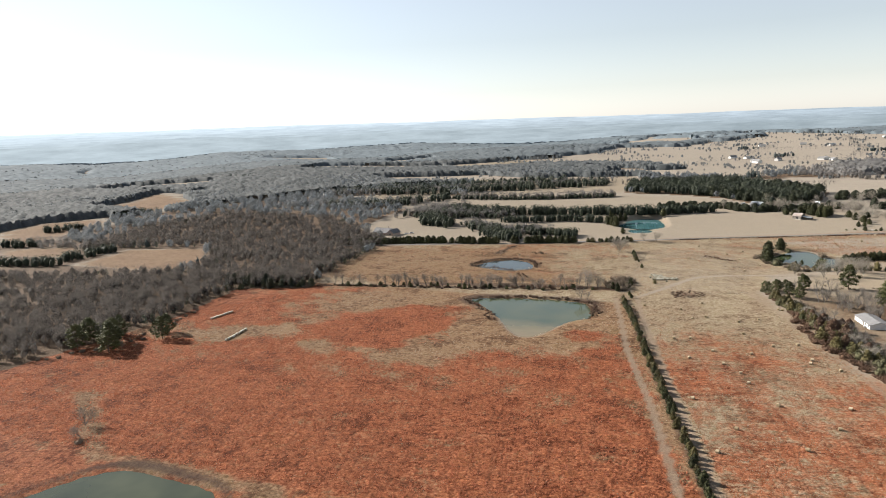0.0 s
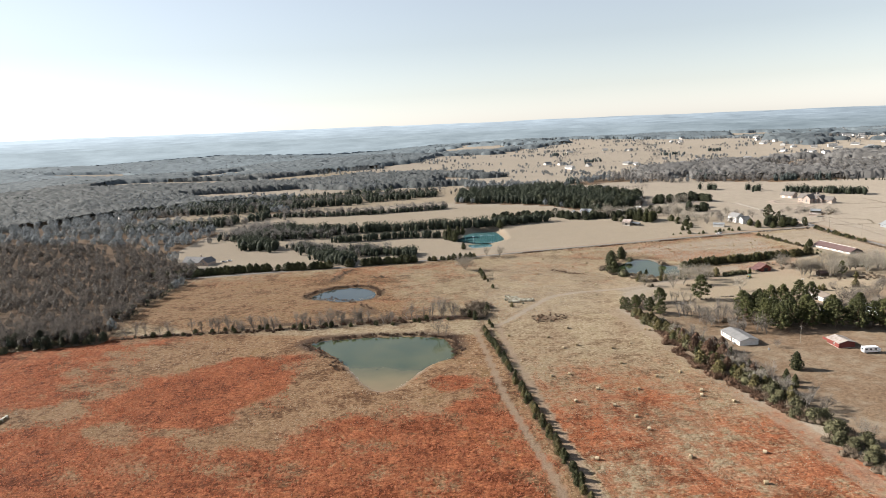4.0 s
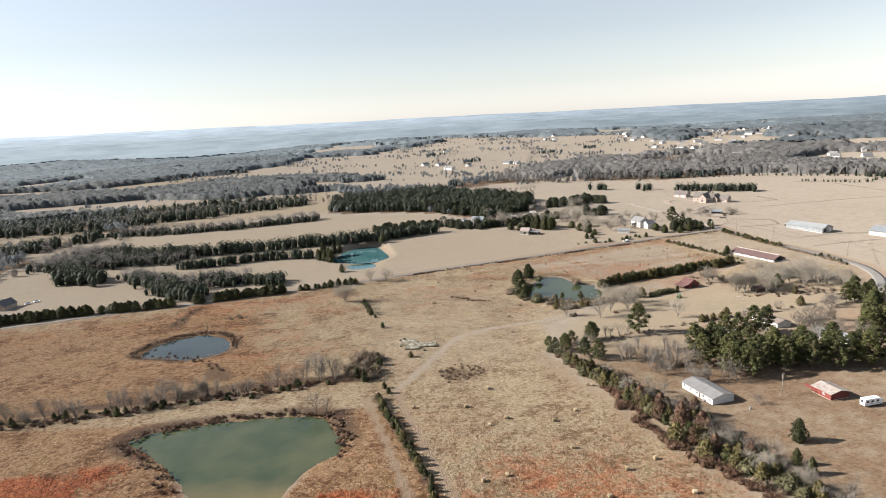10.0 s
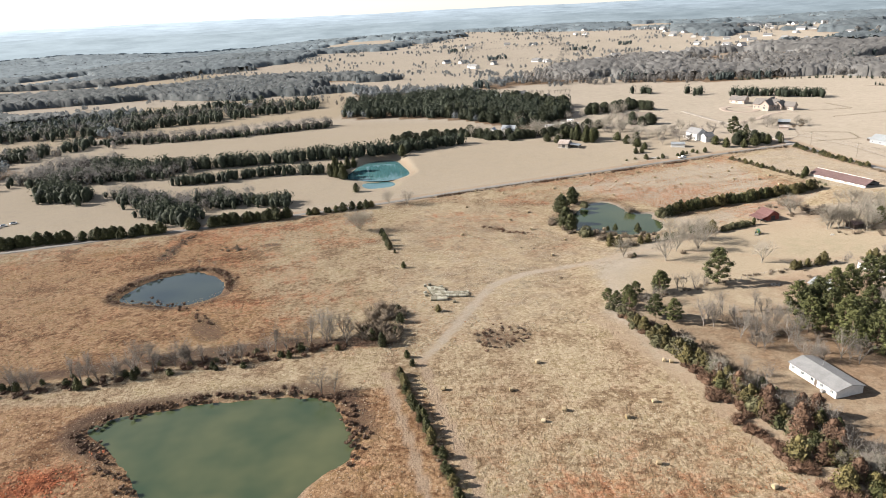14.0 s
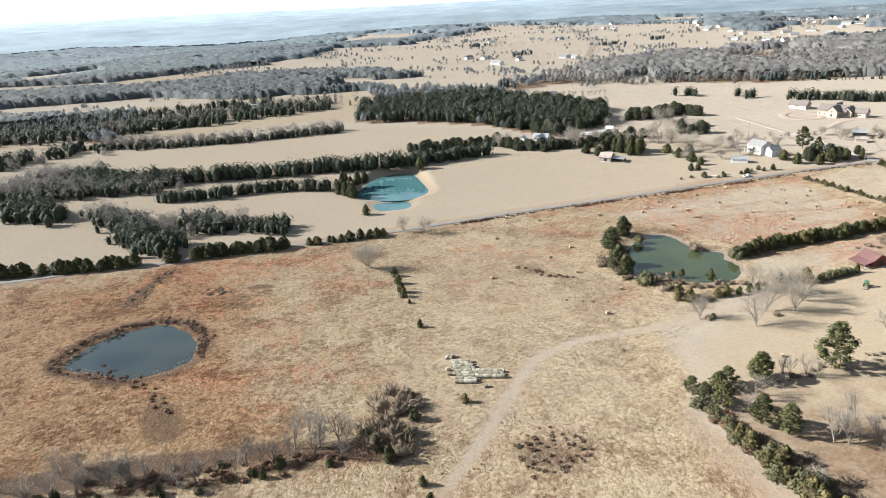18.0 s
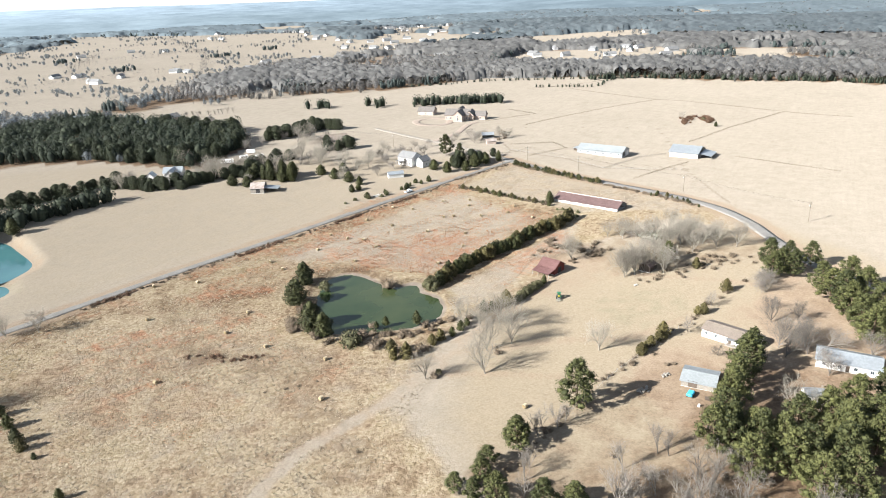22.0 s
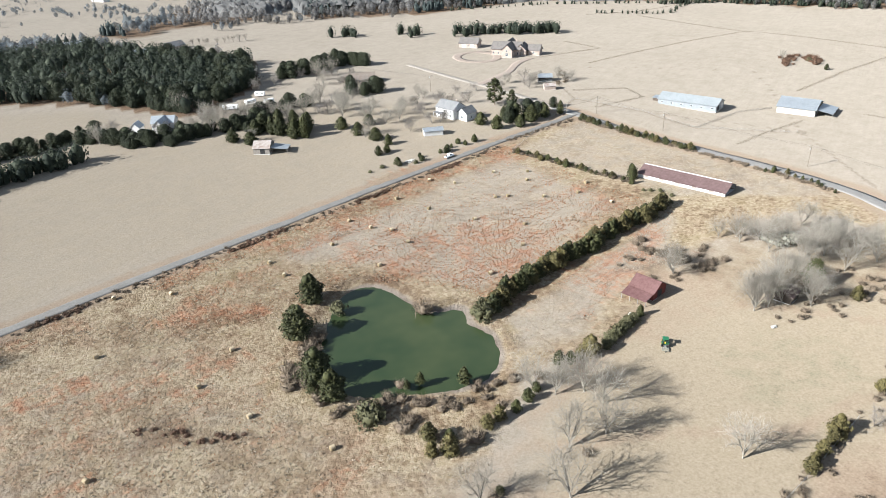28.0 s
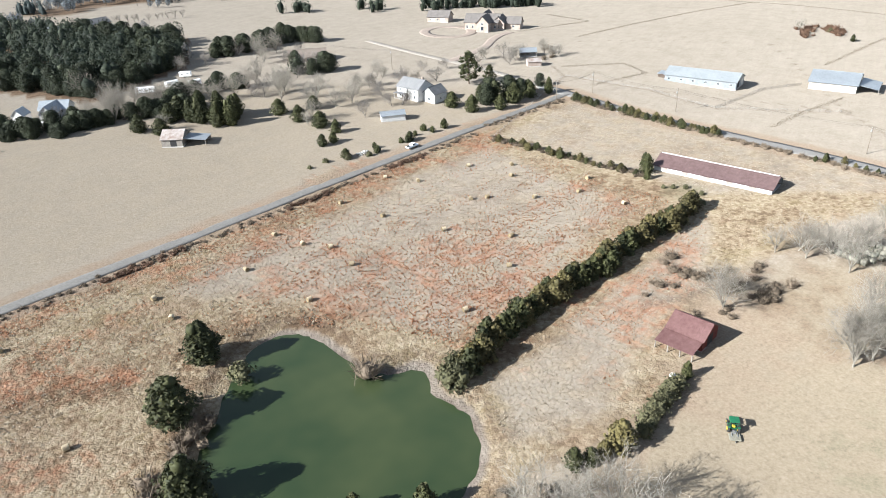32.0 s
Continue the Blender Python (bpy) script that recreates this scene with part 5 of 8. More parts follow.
brush_strip(((-245, 312), (-190, 322), (-150, 325), (-112, 333)), 1.5, (0.5, 0.95), 1.5, "low dark brush between bare trees", "oak_brown")
brush_strip(((-108, 335), (-88, 338), (-64, 342), (-44, 347)), 1.5, (0.6, 1.15), 2.2, "dark tangled brush along the field edge", "oak_brown")
GREEN.row(((-245, 313), (-170, 327), (-60, 343)), 14, (0.5, 0.9), 2)
brush_strip(((-121, 298), (-112, 307), (-90, 314), (-60, 315), (-42, 308), (-36, 290), (-35, 278)), 0.9, (0.35, 0.75), 1.5, "dark russet brush crowding the pond bank", "oak_brown")
brush_strip(((-118, 296), (-106, 284), (-98, 272), (-90, 260)), 1.3, (0.35, 0.65), 1.8, "dark russet brush crowding the pond bank", "oak_brown")
brush_strip(((-160, 411), (-154, 428), (-145, 439), (-132, 444), (-118, 439), (-108, 426), (-106, 412)), 1.0, (0.35, 0.7), 1.5, "dark russet brush crowding the pond bank", "oak_brown")
brush_strip(((-156, 406), (-140, 400), (-124, 395), (-112, 386), (-104, 372)), 2.0, (0.35, 0.7), 1.8, "low russet brush below the pond", "oak_brown")
brush_strip(((-155, 465), (-153, 486), (-149, 500)), 1.8, (0.35, 0.65), 2.0, "low brown brush in a wet hollow")
brush_strip(((-126, 474), (-112, 472)), 1.0, (0.4, 0.7), 2.2, "low round bramble patch")
brush_strip(((4, 338), (12, 336), (20, 341), (19, 348), (10, 350), (3, 345), (11, 343)), 1.3, (0.3, 0.6), 1.8, "tangled bramble patch in dry grass", "oak_brown")
brush_strip(((60, 468), (62, 482), (70, 498)), 1.8, (0.9, 1.6), 1.6, "leafless brown brush on the pond bank")
brush_strip(((66, 463), (80, 455), (95, 448), (108, 450)), 1.9, (0.7, 1.4), 1.8, "leafless brown brush on the pond bank")
for x, y in ((-158, 409), (-152, 424), (-147, 434), (-138, 441), (-127, 442), (-114, 434), (-107, 420), (-131, 443)):
    BROWN.plant(x, y, rnd.uniform(0.4, 0.7))
SAPLING.plant(-130, 449, 0.5), SAPLING.plant(-121, 446, 0.5)
# the dark bramble ring in the middle field
for i in range(26):
    a = i * 0.7
    BROWN.plant(12 + (4 + 5.5 * rnd.random()) * math.cos(a) * 1.25, 343 + (4 + 5 * rnd.random()) * math.sin(a), rnd.uniform(0.35, 0.6), label="low dark bramble patch in dry grass")
for x, y, s in ((40, 440, 0.5), (44, 439, 0.45), (34, 442, 0.4), (50, 438, 0.4), (45, 396, 0.4), (29, 409, 0.35)):
    BROWN.plant(x, y, s)
brush_strip(((18, 482), (26, 476), (33, 469), (42, 467)), 1.3, (0.35, 0.7), 0.9, "dark brush in a shallow ditch", "oak_brown")
# lone trees by the road
DENSE.plant(-51, 492, 1.2, 0, 1.2, "large rounded bare tree beside the field"), PALE.plant(-36, 538, 0.75), PALE.plant(-25, 534, 0.85)
CEDAR.plant(-60, 571, 0.95, label="lone cedar beside the turquoise pond"), CEDAR.plant(-30, 659, 1.35, 2)
# cedars along the road
for line in (((-330, 484), (-246, 504), (-221, 507)), ((-216, 507), (-193, 508)), ((-188, 509), (-170, 511)), ((-156, 513), (-152, 514)), ((-147, 516), (-96, 525))):
    CEDAR.row(line, 2.9, (0.85, 1.15), 0.6, 1.5, "low rounded cedar in a roadside row")
HEDGE_CEDAR.row(((-86, 527), (-62, 531), (-46, 535)), 2.6, (1.0, 1.7), 0.8, 1.2)
CEDAR.row(((-105, 551), (-127, 556)), 4, (0.9, 1.15), 2)
BIG_CEDAR.row(((-68, 606), (-78, 612), (-82, 628), (-70, 636)), 3.2, (0.8, 1.15), 2.5)
BIG_CEDAR.plant(-79, 616, 1.5, wide=0.55)
# trees round the farmhouses
for line, gap in ((((-40, 712), (0, 716), (23, 728), (35, 714), (43, 698), (59, 692), (72, 692), (86, 695)), 2.6), (((10, 724), (40, 708), (60, 698), (84, 698)), 4.0), (((93, 696), (100, 688), (110, 702), (115, 692)), 2.6), (((112, 706), (122, 714), (136, 718), (150, 720)), 4.0)):
    GROVE.row(line, gap * 1.15, (0.55, 1.0), 2.2, 1.15, "dense dark cedar in a hedge before the cottages")
for line, gap in ((((176, 730), (184, 717), (195, 722)), 3.2), (((150, 790), (162, 789), (180, 794), (200, 800), (215, 788)), 3.4), (((152, 800), (176, 802), (204, 806)), 4.2)):
    GROVE.row(line, gap * 1.25, (0.8, 1.35), 2.4, 1.1, "tall dark evergreen round the ranch house")
for x, y, k in ((158, 694, 1.1), (167, 677, 0.95), (86, 713, 1.1), (173, 778, 0.95), (182, 776, 1.0), (60, 800, 0.8), (77, 748, 1.0)):
    PALE.plant(x, y, k)
DENSE.plant(86, 706, 1.0, 0, 1.15, "broad pale bare tree beside the cottage")
for x, y, s in ((90, 675, 1.0), (97, 667, 0.9), (108, 684, 1.3), (103, 680, 1.1), (145, 664, 0.9), (149, 651, 0.95), (154, 640, 0.9), (157, 631, 0.75), (147, 621, 0.65), (160, 662, 0.8)):
    CEDAR.plant(x, y, s * 1.1, wide=1.4)
for x, y, s in ((114, 672, 1.15), (119, 664, 1.1), (124, 662, 1.15), (127, 668, 1.1), (122, 672, 1.25), (116, 680, 1.2), (111, 676, 1.0), (130, 674, 0.95)):
    BIG_CEDAR.plant(x, y, s, wide=1.1)
OAK.row(((110, 770), (170, 780), (190, 740), (150, 690), (60, 715), (30, 740)), 16, (0.6, 0.95), 6)
PALE.plant(84, 694, 1.1), PALE.plant(76, 701, 0.9), PALE.plant(152, 681, 0.95), PALE.plant(162, 667, 0.85), OAK.plant(174, 640, 0.7), PALE.plant(168, 755, 0.9), OAK.plant(101, 672, 0.7), PALE.plant(30, 712, 0.9), OAK.plant(62, 704, 0.8)
PALE.row(((150, 640), (168, 652), (182, 668), (196, 686), (222, 700)), 9, (0.5, 0.8), 4)
OAK.row(((190, 640), (192, 668), (214, 676), (226, 662)), 9, (0.5, 0.75), 3)
PALE.row(((96, 700), (110, 706), (130, 702), (146, 712), (158, 726)), 9, (0.6, 0.9), 4)
PALE.row(((262, 690), (280, 676), (296, 690), (300, 668)), 7, (0.5, 0.75), 4)
CEDAR.row(((222, 634), (240, 628), (256, 626)), 7, (0.7, 1.2), 3)
DARK.row(((160, 604), (178, 610), (196, 614)), 6, (0.8, 1.3), 2)
BROWN.row(((288, 668), (304, 676), (312, 690)), 3, (0.8, 1.2), 2.5)
PALE.row(((92, 722), (140, 694), (162, 690)), 14, (0.7, 0.95), 4)
for x, y, s in ((212, 632, 0.9), (216, 622, 1.0), (232, 628, 1.25), (238, 622, 1.2), (228, 618, 0.9), (252, 630, 0.8), (246, 634, 0.9), (196, 612, 0.55), (178, 608, 0.5), (150, 606, 0.5), (152, 622, 0.6)):
    CEDAR.plant(x, y, s * 1.1, wide=1.4)
GROVE.plant(226, 626, 1.05, wide=0.9), GROVE.plant(230, 630, 1.2, wide=0.8), GROVE.plant(241, 630, 1.1, wide=0.9), GROVE.plant(246, 628, 0.9), GROVE.plant(262, 634, 0.7)
PINE.plant(236, 655, 0.95, wide=1.1), PINE.plant(243, 648, 0.6)
OAK.row(((185, 625), (200, 662), (230, 690), (262, 668), (280, 690)), 16, (0.45, 0.75), 5)
for x, y, s in ((150, 604, 0.9), (142, 606, 0.8), (158, 603, 0.8), (135, 604, 0.6)):
    GREEN.plant(x, y, s)
# verge brush along the roads
brush_strip(((-10, 546), (50, 562), (110, 577), (150, 587), (205, 600)), 1.2, (0.3, 0.6), 0.9, "tangled leafless brown brush along the edge")
for a, b in (((60, 563.5), (84, 570)), ((118, 578), (136, 583)), ((-4, 546.5), (12, 551)), ((160, 588.5), (176, 592.5))):
    brush_strip((a, b), 0.9, (0.45, 0.8), 0.7, "dense dark brush on the road verge", "oak_brown")
brush_strip(((212, 604), (258, 612)), 1.1, (0.4, 0.7), 0.9, "tangled leafless brown brush along the edge")
HEDGE_CEDAR.row(((262, 611), (267, 590), (272, 560), (275, 540)), 1.9, (0.6, 1.05), 0.8, 1.3)
brush_strip(((261, 611), (266, 590), (271, 560), (275, 538), (281, 505), (283, 478)), 1.0, (0.5, 0.85), 0.9, "low brown brush along the roadside fence")
HEDGE_CEDAR.row(((281, 508), (284, 490), (282, 475)), 3.4, (0.5, 0.8), 1.0)
HEDGE_CEDAR.row(((206, 590), (212, 573), (218, 552), (224, 534)), 2.3, (0.5, 0.9), 0.9, 1.3)
brush_strip(((206, 591), (212, 573), (218, 552), (226, 531)), 0.9, (0.5, 0.9), 0.9, "tangled leafless brown brush along the edge")
CEDAR.plant(228, 533, 1.0), CEDAR.plant(224, 529, 0.6), CEDAR.plant(231, 537, 0.8)
GREEN.row(((224, 522), (228, 512), (222, 504)), 4, (0.5, 0.7), 1)
# the long cedar hedge north-east of the middle pond
HEDGE_CEDAR.row(((122, 481), (135, 487), (154, 492), (167, 495), (186, 499), (219, 505)), 1.7, (1.2, 1.95), 0.9, 1.1)
BRONZE.row(((128, 485), (150, 491), (176, 497), (206, 503)), 6, (0.9, 1.25), 0.8)
GREEN.plant(121, 484, 1.6, label="large grey-green bush on the pond bank"), GREEN.plant(117, 482, 1.3)
# hedge from the pond to the red barn
for x, y, k in ((139, 447, 1.3), (142, 449, 1.4), (145, 450, 1.5), (148, 451, 1.4), (151, 452, 1.5), (154, 453, 1.4)):
    GREEN.plant(x, y, k)
CEDAR.plant(158, 454, 0.62), BRONZE.plant(133, 447, 1.35), BRONZE.plant(129, 447, 0.8)
for x, y, k in ((123, 448, 1.3), (126, 447, 1.1), (93, 437, 1.2), (97, 438, 1.25), (102, 438, 1.1), (107, 440, 1.15), (111, 442, 0.9), (79, 441, 1.45), (83, 438, 1.0)):
    HEDGE_CEDAR.plant(x, y, k)
BRONZE.plant(81, 434, 1.25), BRONZE.plant(77, 436, 0.9), BROWN.plant(88, 435, 1.8), BROWN.plant(100, 442, 1.0), BROWN.plant(115, 446, 1.2)
# cedars round the middle pond
for x, y, s in ((76, 516, 0.95), (66, 500, 1.0), (64, 478, 0.95), (65, 468, 0.85)):
    BIG_CEDAR.plant(x, y, s * 1.12, wide=1.5, label="dark cedar standing on the pond bank")
for x, y, s in ((87, 461, 0.9), (97, 455, 1.25), (83, 461, 0.7), (61, 473, 1.1)):
    HEDGE_CEDAR.plant(x, y, s * 1.2, form=1)
GREEN.plant(81, 506, 1.7), GREEN.plant(70, 455, 2.5, label="large grey-green bush on the pond bank"), GREEN.plant(118, 479, 2.3, label="large grey-green bush on the pond bank")
for x, y, k in ((58, 486, 1.7), (57, 482, 1.6), (56, 478, 1.6), (63, 461, 1.3), (75, 447, 1.8), (78, 449, 1.4), (82, 463, 1.3), (104, 492, 2.2), (68, 494, 1.1), (69, 490, 1.0)):
    BROWN.plant(x, y, k, label="leafless brown bush on the pond bank")
# bare trees over the yard
for x, y, s in ((111, 443, 0.8), (114, 438, 0.85), (121, 435, 0.9), (122, 429, 0.95), (105, 421, 0.95), (115, 420, 0.9), (96, 409, 1.0), (79, 418, 0.7), (135, 398, 0.8), (184, 466, 0.85), (188, 470, 0.7)):
    PALE.plant(x, y, s * 1.1)
BROWN.plant(107, 417, 1.2), BROWN.plant(82, 417, 1.1), GREEN.plant(84, 418, 0.8)
for x, y, s in ((187, 437, 1.23), (192, 436, 1.37), (202, 429, 1.04), (215, 475, 0.78), (225, 466, 0.91), (222, 447, 1.17), (234, 452, 1.10), (245, 451, 1.10), (228, 436, 1.04), (248, 428, 1.23), (240, 440, 1.04), (208, 446, 1.04), (252, 440, 0.91), (212, 436, 0.91)):
    PALE.plant(x, y, s * 0.85)
for x, y, s in ((198, 442, 1.0), (232, 446, 1.1), (242, 434, 1.0), (220, 458, 0.9), (206, 432, 0.9)):
    PALE.plant(x, y, s)
PINE.plant(212, 436, 0.62, label="yellow-green pine among bare trees")
brush_strip(((178, 468), (196, 462), (205, 472), (190, 480), (172, 480)), 3.5, (0.6, 1.1), 2, "tangled leafless brown brush along the edge")
brush_strip(((200, 428), (222, 422), (240, 418), (225, 440)), 4, (0.6, 1.0), 3, "tangled leafless brown brush along the edge")
PALE.row(((213, 476), (223, 466), (238, 462), (250, 458)), 7, (0.7, 0.95), 2.5)
for x, y, s in ((189, 438, 1.1), (197, 435, 1.0), (226, 447, 1.05), (240, 446, 1.0), (210, 442, 0.95)):
    DENSE.plant(x, y, s)
BROWN.row(((189, 489), (189, 477), (196, 463), (206, 461)), 2.6, (0.8, 1.4), 2.0)
brush_strip(((188, 432), (205, 428), (226, 424), (246, 416), (258, 404)), 3.0, (0.5, 1.0), 2.5, "tangled leafless brown brush under bare trees")
# hedge along the yard fence and the trees of the yards
for x, y, s in ((226, 373, 0.85), (217, 361, 0.95), (212, 354, 0.9), (207, 348, 0.85), (222, 366, 1.0), (232, 380, 0.8), (216, 347, 1.0), (224, 354, 0.95), (232, 364, 0.95), (240, 374, 0.9), (237, 394, 0.75), (230, 399, 0.7)):
    PINE.plant(x, y, s, wide=1.1)
for x, y, s in ((178, 359, 0.85), (185, 356, 0.9), (182, 364, 0.85), (190, 361, 0.85), (194, 355, 0.75), (188, 367, 0.7), (217, 392, 0.75), (222, 396, 0.65), (205, 382, 0.5)):
    OAK.plant(x, y, s, wide=1.1)
PALE.plant(153, 340, 0.85), PALE.plant(158, 336, 0.6), OAK.plant(168, 389, 0.5), OAK.plant(191, 397, 0.5)
for x, y, s in ((95, 373, 1.1), (88, 373, 1.0), (91, 375, 0.9), (74, 361, 1.1), (78, 364, 0.9), (99, 374, 0.8), (105, 333, 1.2), (96, 339, 1.1), (110, 338, 1.2), (113, 335, 1.3), (118, 332, 1.1), (100, 336, 1.0), (70, 356, 1.0), (90, 342, 0.9)):
    SAPLING.plant(x, y, s)
for x, y, s in ((145, 378, 0.8), (147, 377, 0.6), (98, 355, 0.6), (183, 397, 0.9), (205, 401, 1.1), (207, 402, 0.9), (219, 403, 0.9)):
    BROWN.plant(x, y, s)
BRONZE.plant(151, 390, 0.8), BRONZE.plant(147, 389, 0.7), BRONZE.plant(182, 396, 0.7)
PINE.plant(80, 372, 0.62, wide=1.2)
brush_strip(((66, 362), (80, 369), (92, 374), (107, 379), (124, 384), (140, 387), (158, 392)), 2.4, (0.35, 0.75), 0.9, "low tangled brush along the yard fence")
brush_strip(((100, 330), (116, 334), (128, 326), (126, 318)), 2.6, (0.5, 1.1), 2.5, "leafless undergrowth at the foot of pines")
SAPLING.row(((84, 348), (98, 332), (112, 320), (118, 300)), 4, (0.9, 1.5), 3.5)
SAPLING.row(((100, 352), (110, 345), (118, 352)), 5, (0.7, 1.2), 3)
OAK.row(((88, 330), (104, 318), (116, 308)), 9, (0.5, 0.7), 3)
SAPLING.row(((112, 944), (166, 939)), 5, (0.8, 1.0), 0.5)
for x, y, s in ((144, 388, 0.9), (159, 392, 1.2), (184, 395, 0.9), (206, 402, 1.1), (216, 424, 1.0), (156, 391, 0.8)):
    BRONZE.plant(x, y, s)
brush_strip(((146, 388), (156, 390), (176, 394), (200, 400)), 4, (0.4, 0.8), 1, "tangled leafless brown brush along the edge")
for x, y, s in ((239, 406, 0.8), (234, 398, 0.75), (246, 402, 0.7), (252, 396, 0.7)):
    PINE.plant(x, y, s)
OAK.plant(216, 392, 0.6), OAK.plant(224, 398, 0.55), OAK.plant(206, 372, 0.8), OAK.plant(196, 376, 0.8), OAK.plant(162, 372, 0.4)
PINE.plant(106, 377, 1.0, 2, 1.0, "full green pine standing alone in the yard")
for x, y, s in ((82, 374, 0.55), (64, 359, 0.55), (71, 350, 0.6), (76, 345, 0.6), (66, 368, 0.4), (58, 368, 0.35), (70, 371, 0.4), (60, 363, 0.4)):
    PINE.plant(x, y, s, wide=1.25, label="young bushy pine at the field edge")
GREEN.row(((57, 364), (62, 346), (68, 326), (74, 310)), 2.8, (0.9, 1.5), 1.3)
for x, y, s in ((78, 296, 0.95), (82, 286, 1.1), (86, 276, 1.1), (91, 266, 0.9), (76, 305, 0.7), (90, 283, 0.9), (86, 262, 0.8), (98, 250, 0.8)):
    RUSSET.plant(x, y, s)
GREEN.row(((66, 338), (74, 312), (84, 280), (92, 252), (100, 228)), 3.6, (1.4, 2.2), 2.2)
BRONZE.row(((64, 344), (74, 312), (84, 280), (92, 252), (104, 218)), 4.2, (0.8, 1.5), 2.4)
DENSE.row(((72, 318), (82, 288), (94, 254), (106, 214)), 7, (0.4, 0.6), 2.6)
DARK.row(((74, 310), (82, 284), (92, 256), (98, 236)), 4.5, (1.3, 2.0), 2.6)
SAPLING.row(((80, 304), (92, 266), (102, 236), (108, 205)), 3.4, (0.8, 1.2), 3.4)
GREEN.row(((100, 228), (108, 200), (114, 172)), 3.0, (1.5, 2.4), 2.6)
for x, y, k in ((84, 272, 1.15), (80, 281, 1.05), (90, 268, 1.1), (93, 281, 1.0), (88, 254, 0.95), (96, 246, 0.9), (84, 262, 0.8)):
    RUSSET.plant(x, y, k)
for x, y, k in ((79, 264, 1.5), (84, 252, 1.4), (90, 244, 1.3), (74, 300, 1.1), (70, 318, 1.2), (66, 330, 1.1), (64, 342, 1.0), (94, 236, 1.3), (77, 290, 1.0)):
    BRONZE.plant(x, y, k)
for x, y, k in ((76, 306, 0.55), (79, 296, 0.6), (92, 256, 0.65), (98, 240, 0.65), (102, 230, 0.6), (72, 324, 0.5)):
    DENSE.plant(x, y, k)
brush_strip(((60, 354), (69, 330), (72, 300), (75, 272), (82, 250), (90, 232), (102, 205)), 1.1, (0.8, 1.5), 1.5, "low tangled brush along the field edge", "oak_brown")
brush_strip(((72, 338), (78, 314), (84, 288), (92, 262), (100, 238)), 1.3, (1.0, 1.8), 2.4, "tangled brush under field-edge trees")
CEDAR.row(((86, 300), (96, 262), (108, 226)), 9, (0.6, 0.9), 3)
brush_strip(((92, 250), (104, 206), (113, 168), (124, 120)), 1.7, (1.0, 1.8), 3.0, "tangled brush and saplings along the field edge")
brush_strip(((62, 350), (70, 325), (80, 300)), 2.2, (0.8, 1.3), 2.0, "tangled brush at the field edge")
OAK.plant(116, 190, 0.7), OAK.plant(121, 160, 0.7), OAK.plant(112, 214, 0.6)
for x, y, s in ((96, 322, 0.5), (104, 330, 0.6), (92, 340, 0.45), (112, 310, 0.65), (108, 318, 0.55), (98, 346, 0.5), (120, 286, 0.4)):
    OAK.plant(x, y, s)
CEDAR.plant(118, 257, 1.25, 0, label="dark cone-shaped cedar alone in the yard")
for x, y, s in ((124, 316, 0.9), (130, 312, 0.95), (137, 318, 1.0), (147, 316, 0.95), (158, 315, 1.0), (168, 313, 1.0), (180, 311, 1.05), (190, 308, 1.0), (118, 330, 0.85), (128, 334, 0.9), (140, 332, 0.95), (150, 330, 0.9), (162, 329, 0.9), (174, 326, 1.0), (120, 342, 0.9), (130, 346, 0.85), (138, 350, 0.95), (146, 354, 0.9), (156, 358, 1.0), (164, 362, 0.85)):
    PINE.plant(x, y, s)
PINE.row(((120, 324), (150, 323), (196, 316)), 8, (0.8, 1.0), 2.5)
PINE.row(((116, 345), (126, 340), (134, 332)), 7, (0.7, 0.95), 2.5)
PINE.row(((186, 302), (204, 306), (210, 316)), 8, (0.9, 1.05), 2.5)
OAK.row(((170, 345), (185, 350), (196, 340)), 9, (0.6, 0.9), 3)
# the pasture clumps east of the road
brush_strip(((448, 622), (462, 634), (480, 626), (466, 618)), 1.3, (0.9, 1.7), 2.5, "brown brush clump in the wide pasture", "oak_brown")
PALE.plant(458, 634, 0.6), GREEN.plant(470, 622, 1.2)
CEDAR.plant(460, 602, 0.6)
# conifers at the foot of the west wood
for x, y, s in ((-272, 150, 0.8), (-280, 158, 0.95), (-286, 166, 0.9), (-262, 178, 0.85), (-296, 150, 0.9), (-292, 176, 0.8), (-268, 188, 0.75), (-300, 162, 0.9)):
    PINE.plant(x, y, s, wide=1.3, label="dark pine at the edge of the bare wood")
for x, y, k in ((-322, 306, 1.0), (-314, 304, 1.15), (-306, 302, 1.0), (-298, 301, 1.2), (-290, 299, 1.1), (-282, 298, 0.95), (-276, 297, 1.1), (-268, 301, 0.9), (-262, 304, 1.0), (-254, 306, 0.8), (-248, 309, 0.9), (-300, 308, 1.2), (-286, 306, 1.25), (-272, 308, 1.1)):
    GROVE.plant(x, y, k * 0.8, label="dark evergreen at the foot of the bare wood")
OAK.plant(-203, 78, 0.75, label="bare tree by the near pond"), OAK.plant(-196, 70, 0.5), BROWN.plant(-192, 66, 1.2)
brush_strip(((-300, 130), (-272, 172), (-284, 222), (-318, 282), (-250, 308)), 5, (0.8, 1.3), 2, "tangled leafless brown brush along the edge")
GREEN.row(((-312, 284), (-285, 296), (-255, 308)), 5, (1.2, 1.8), 2)


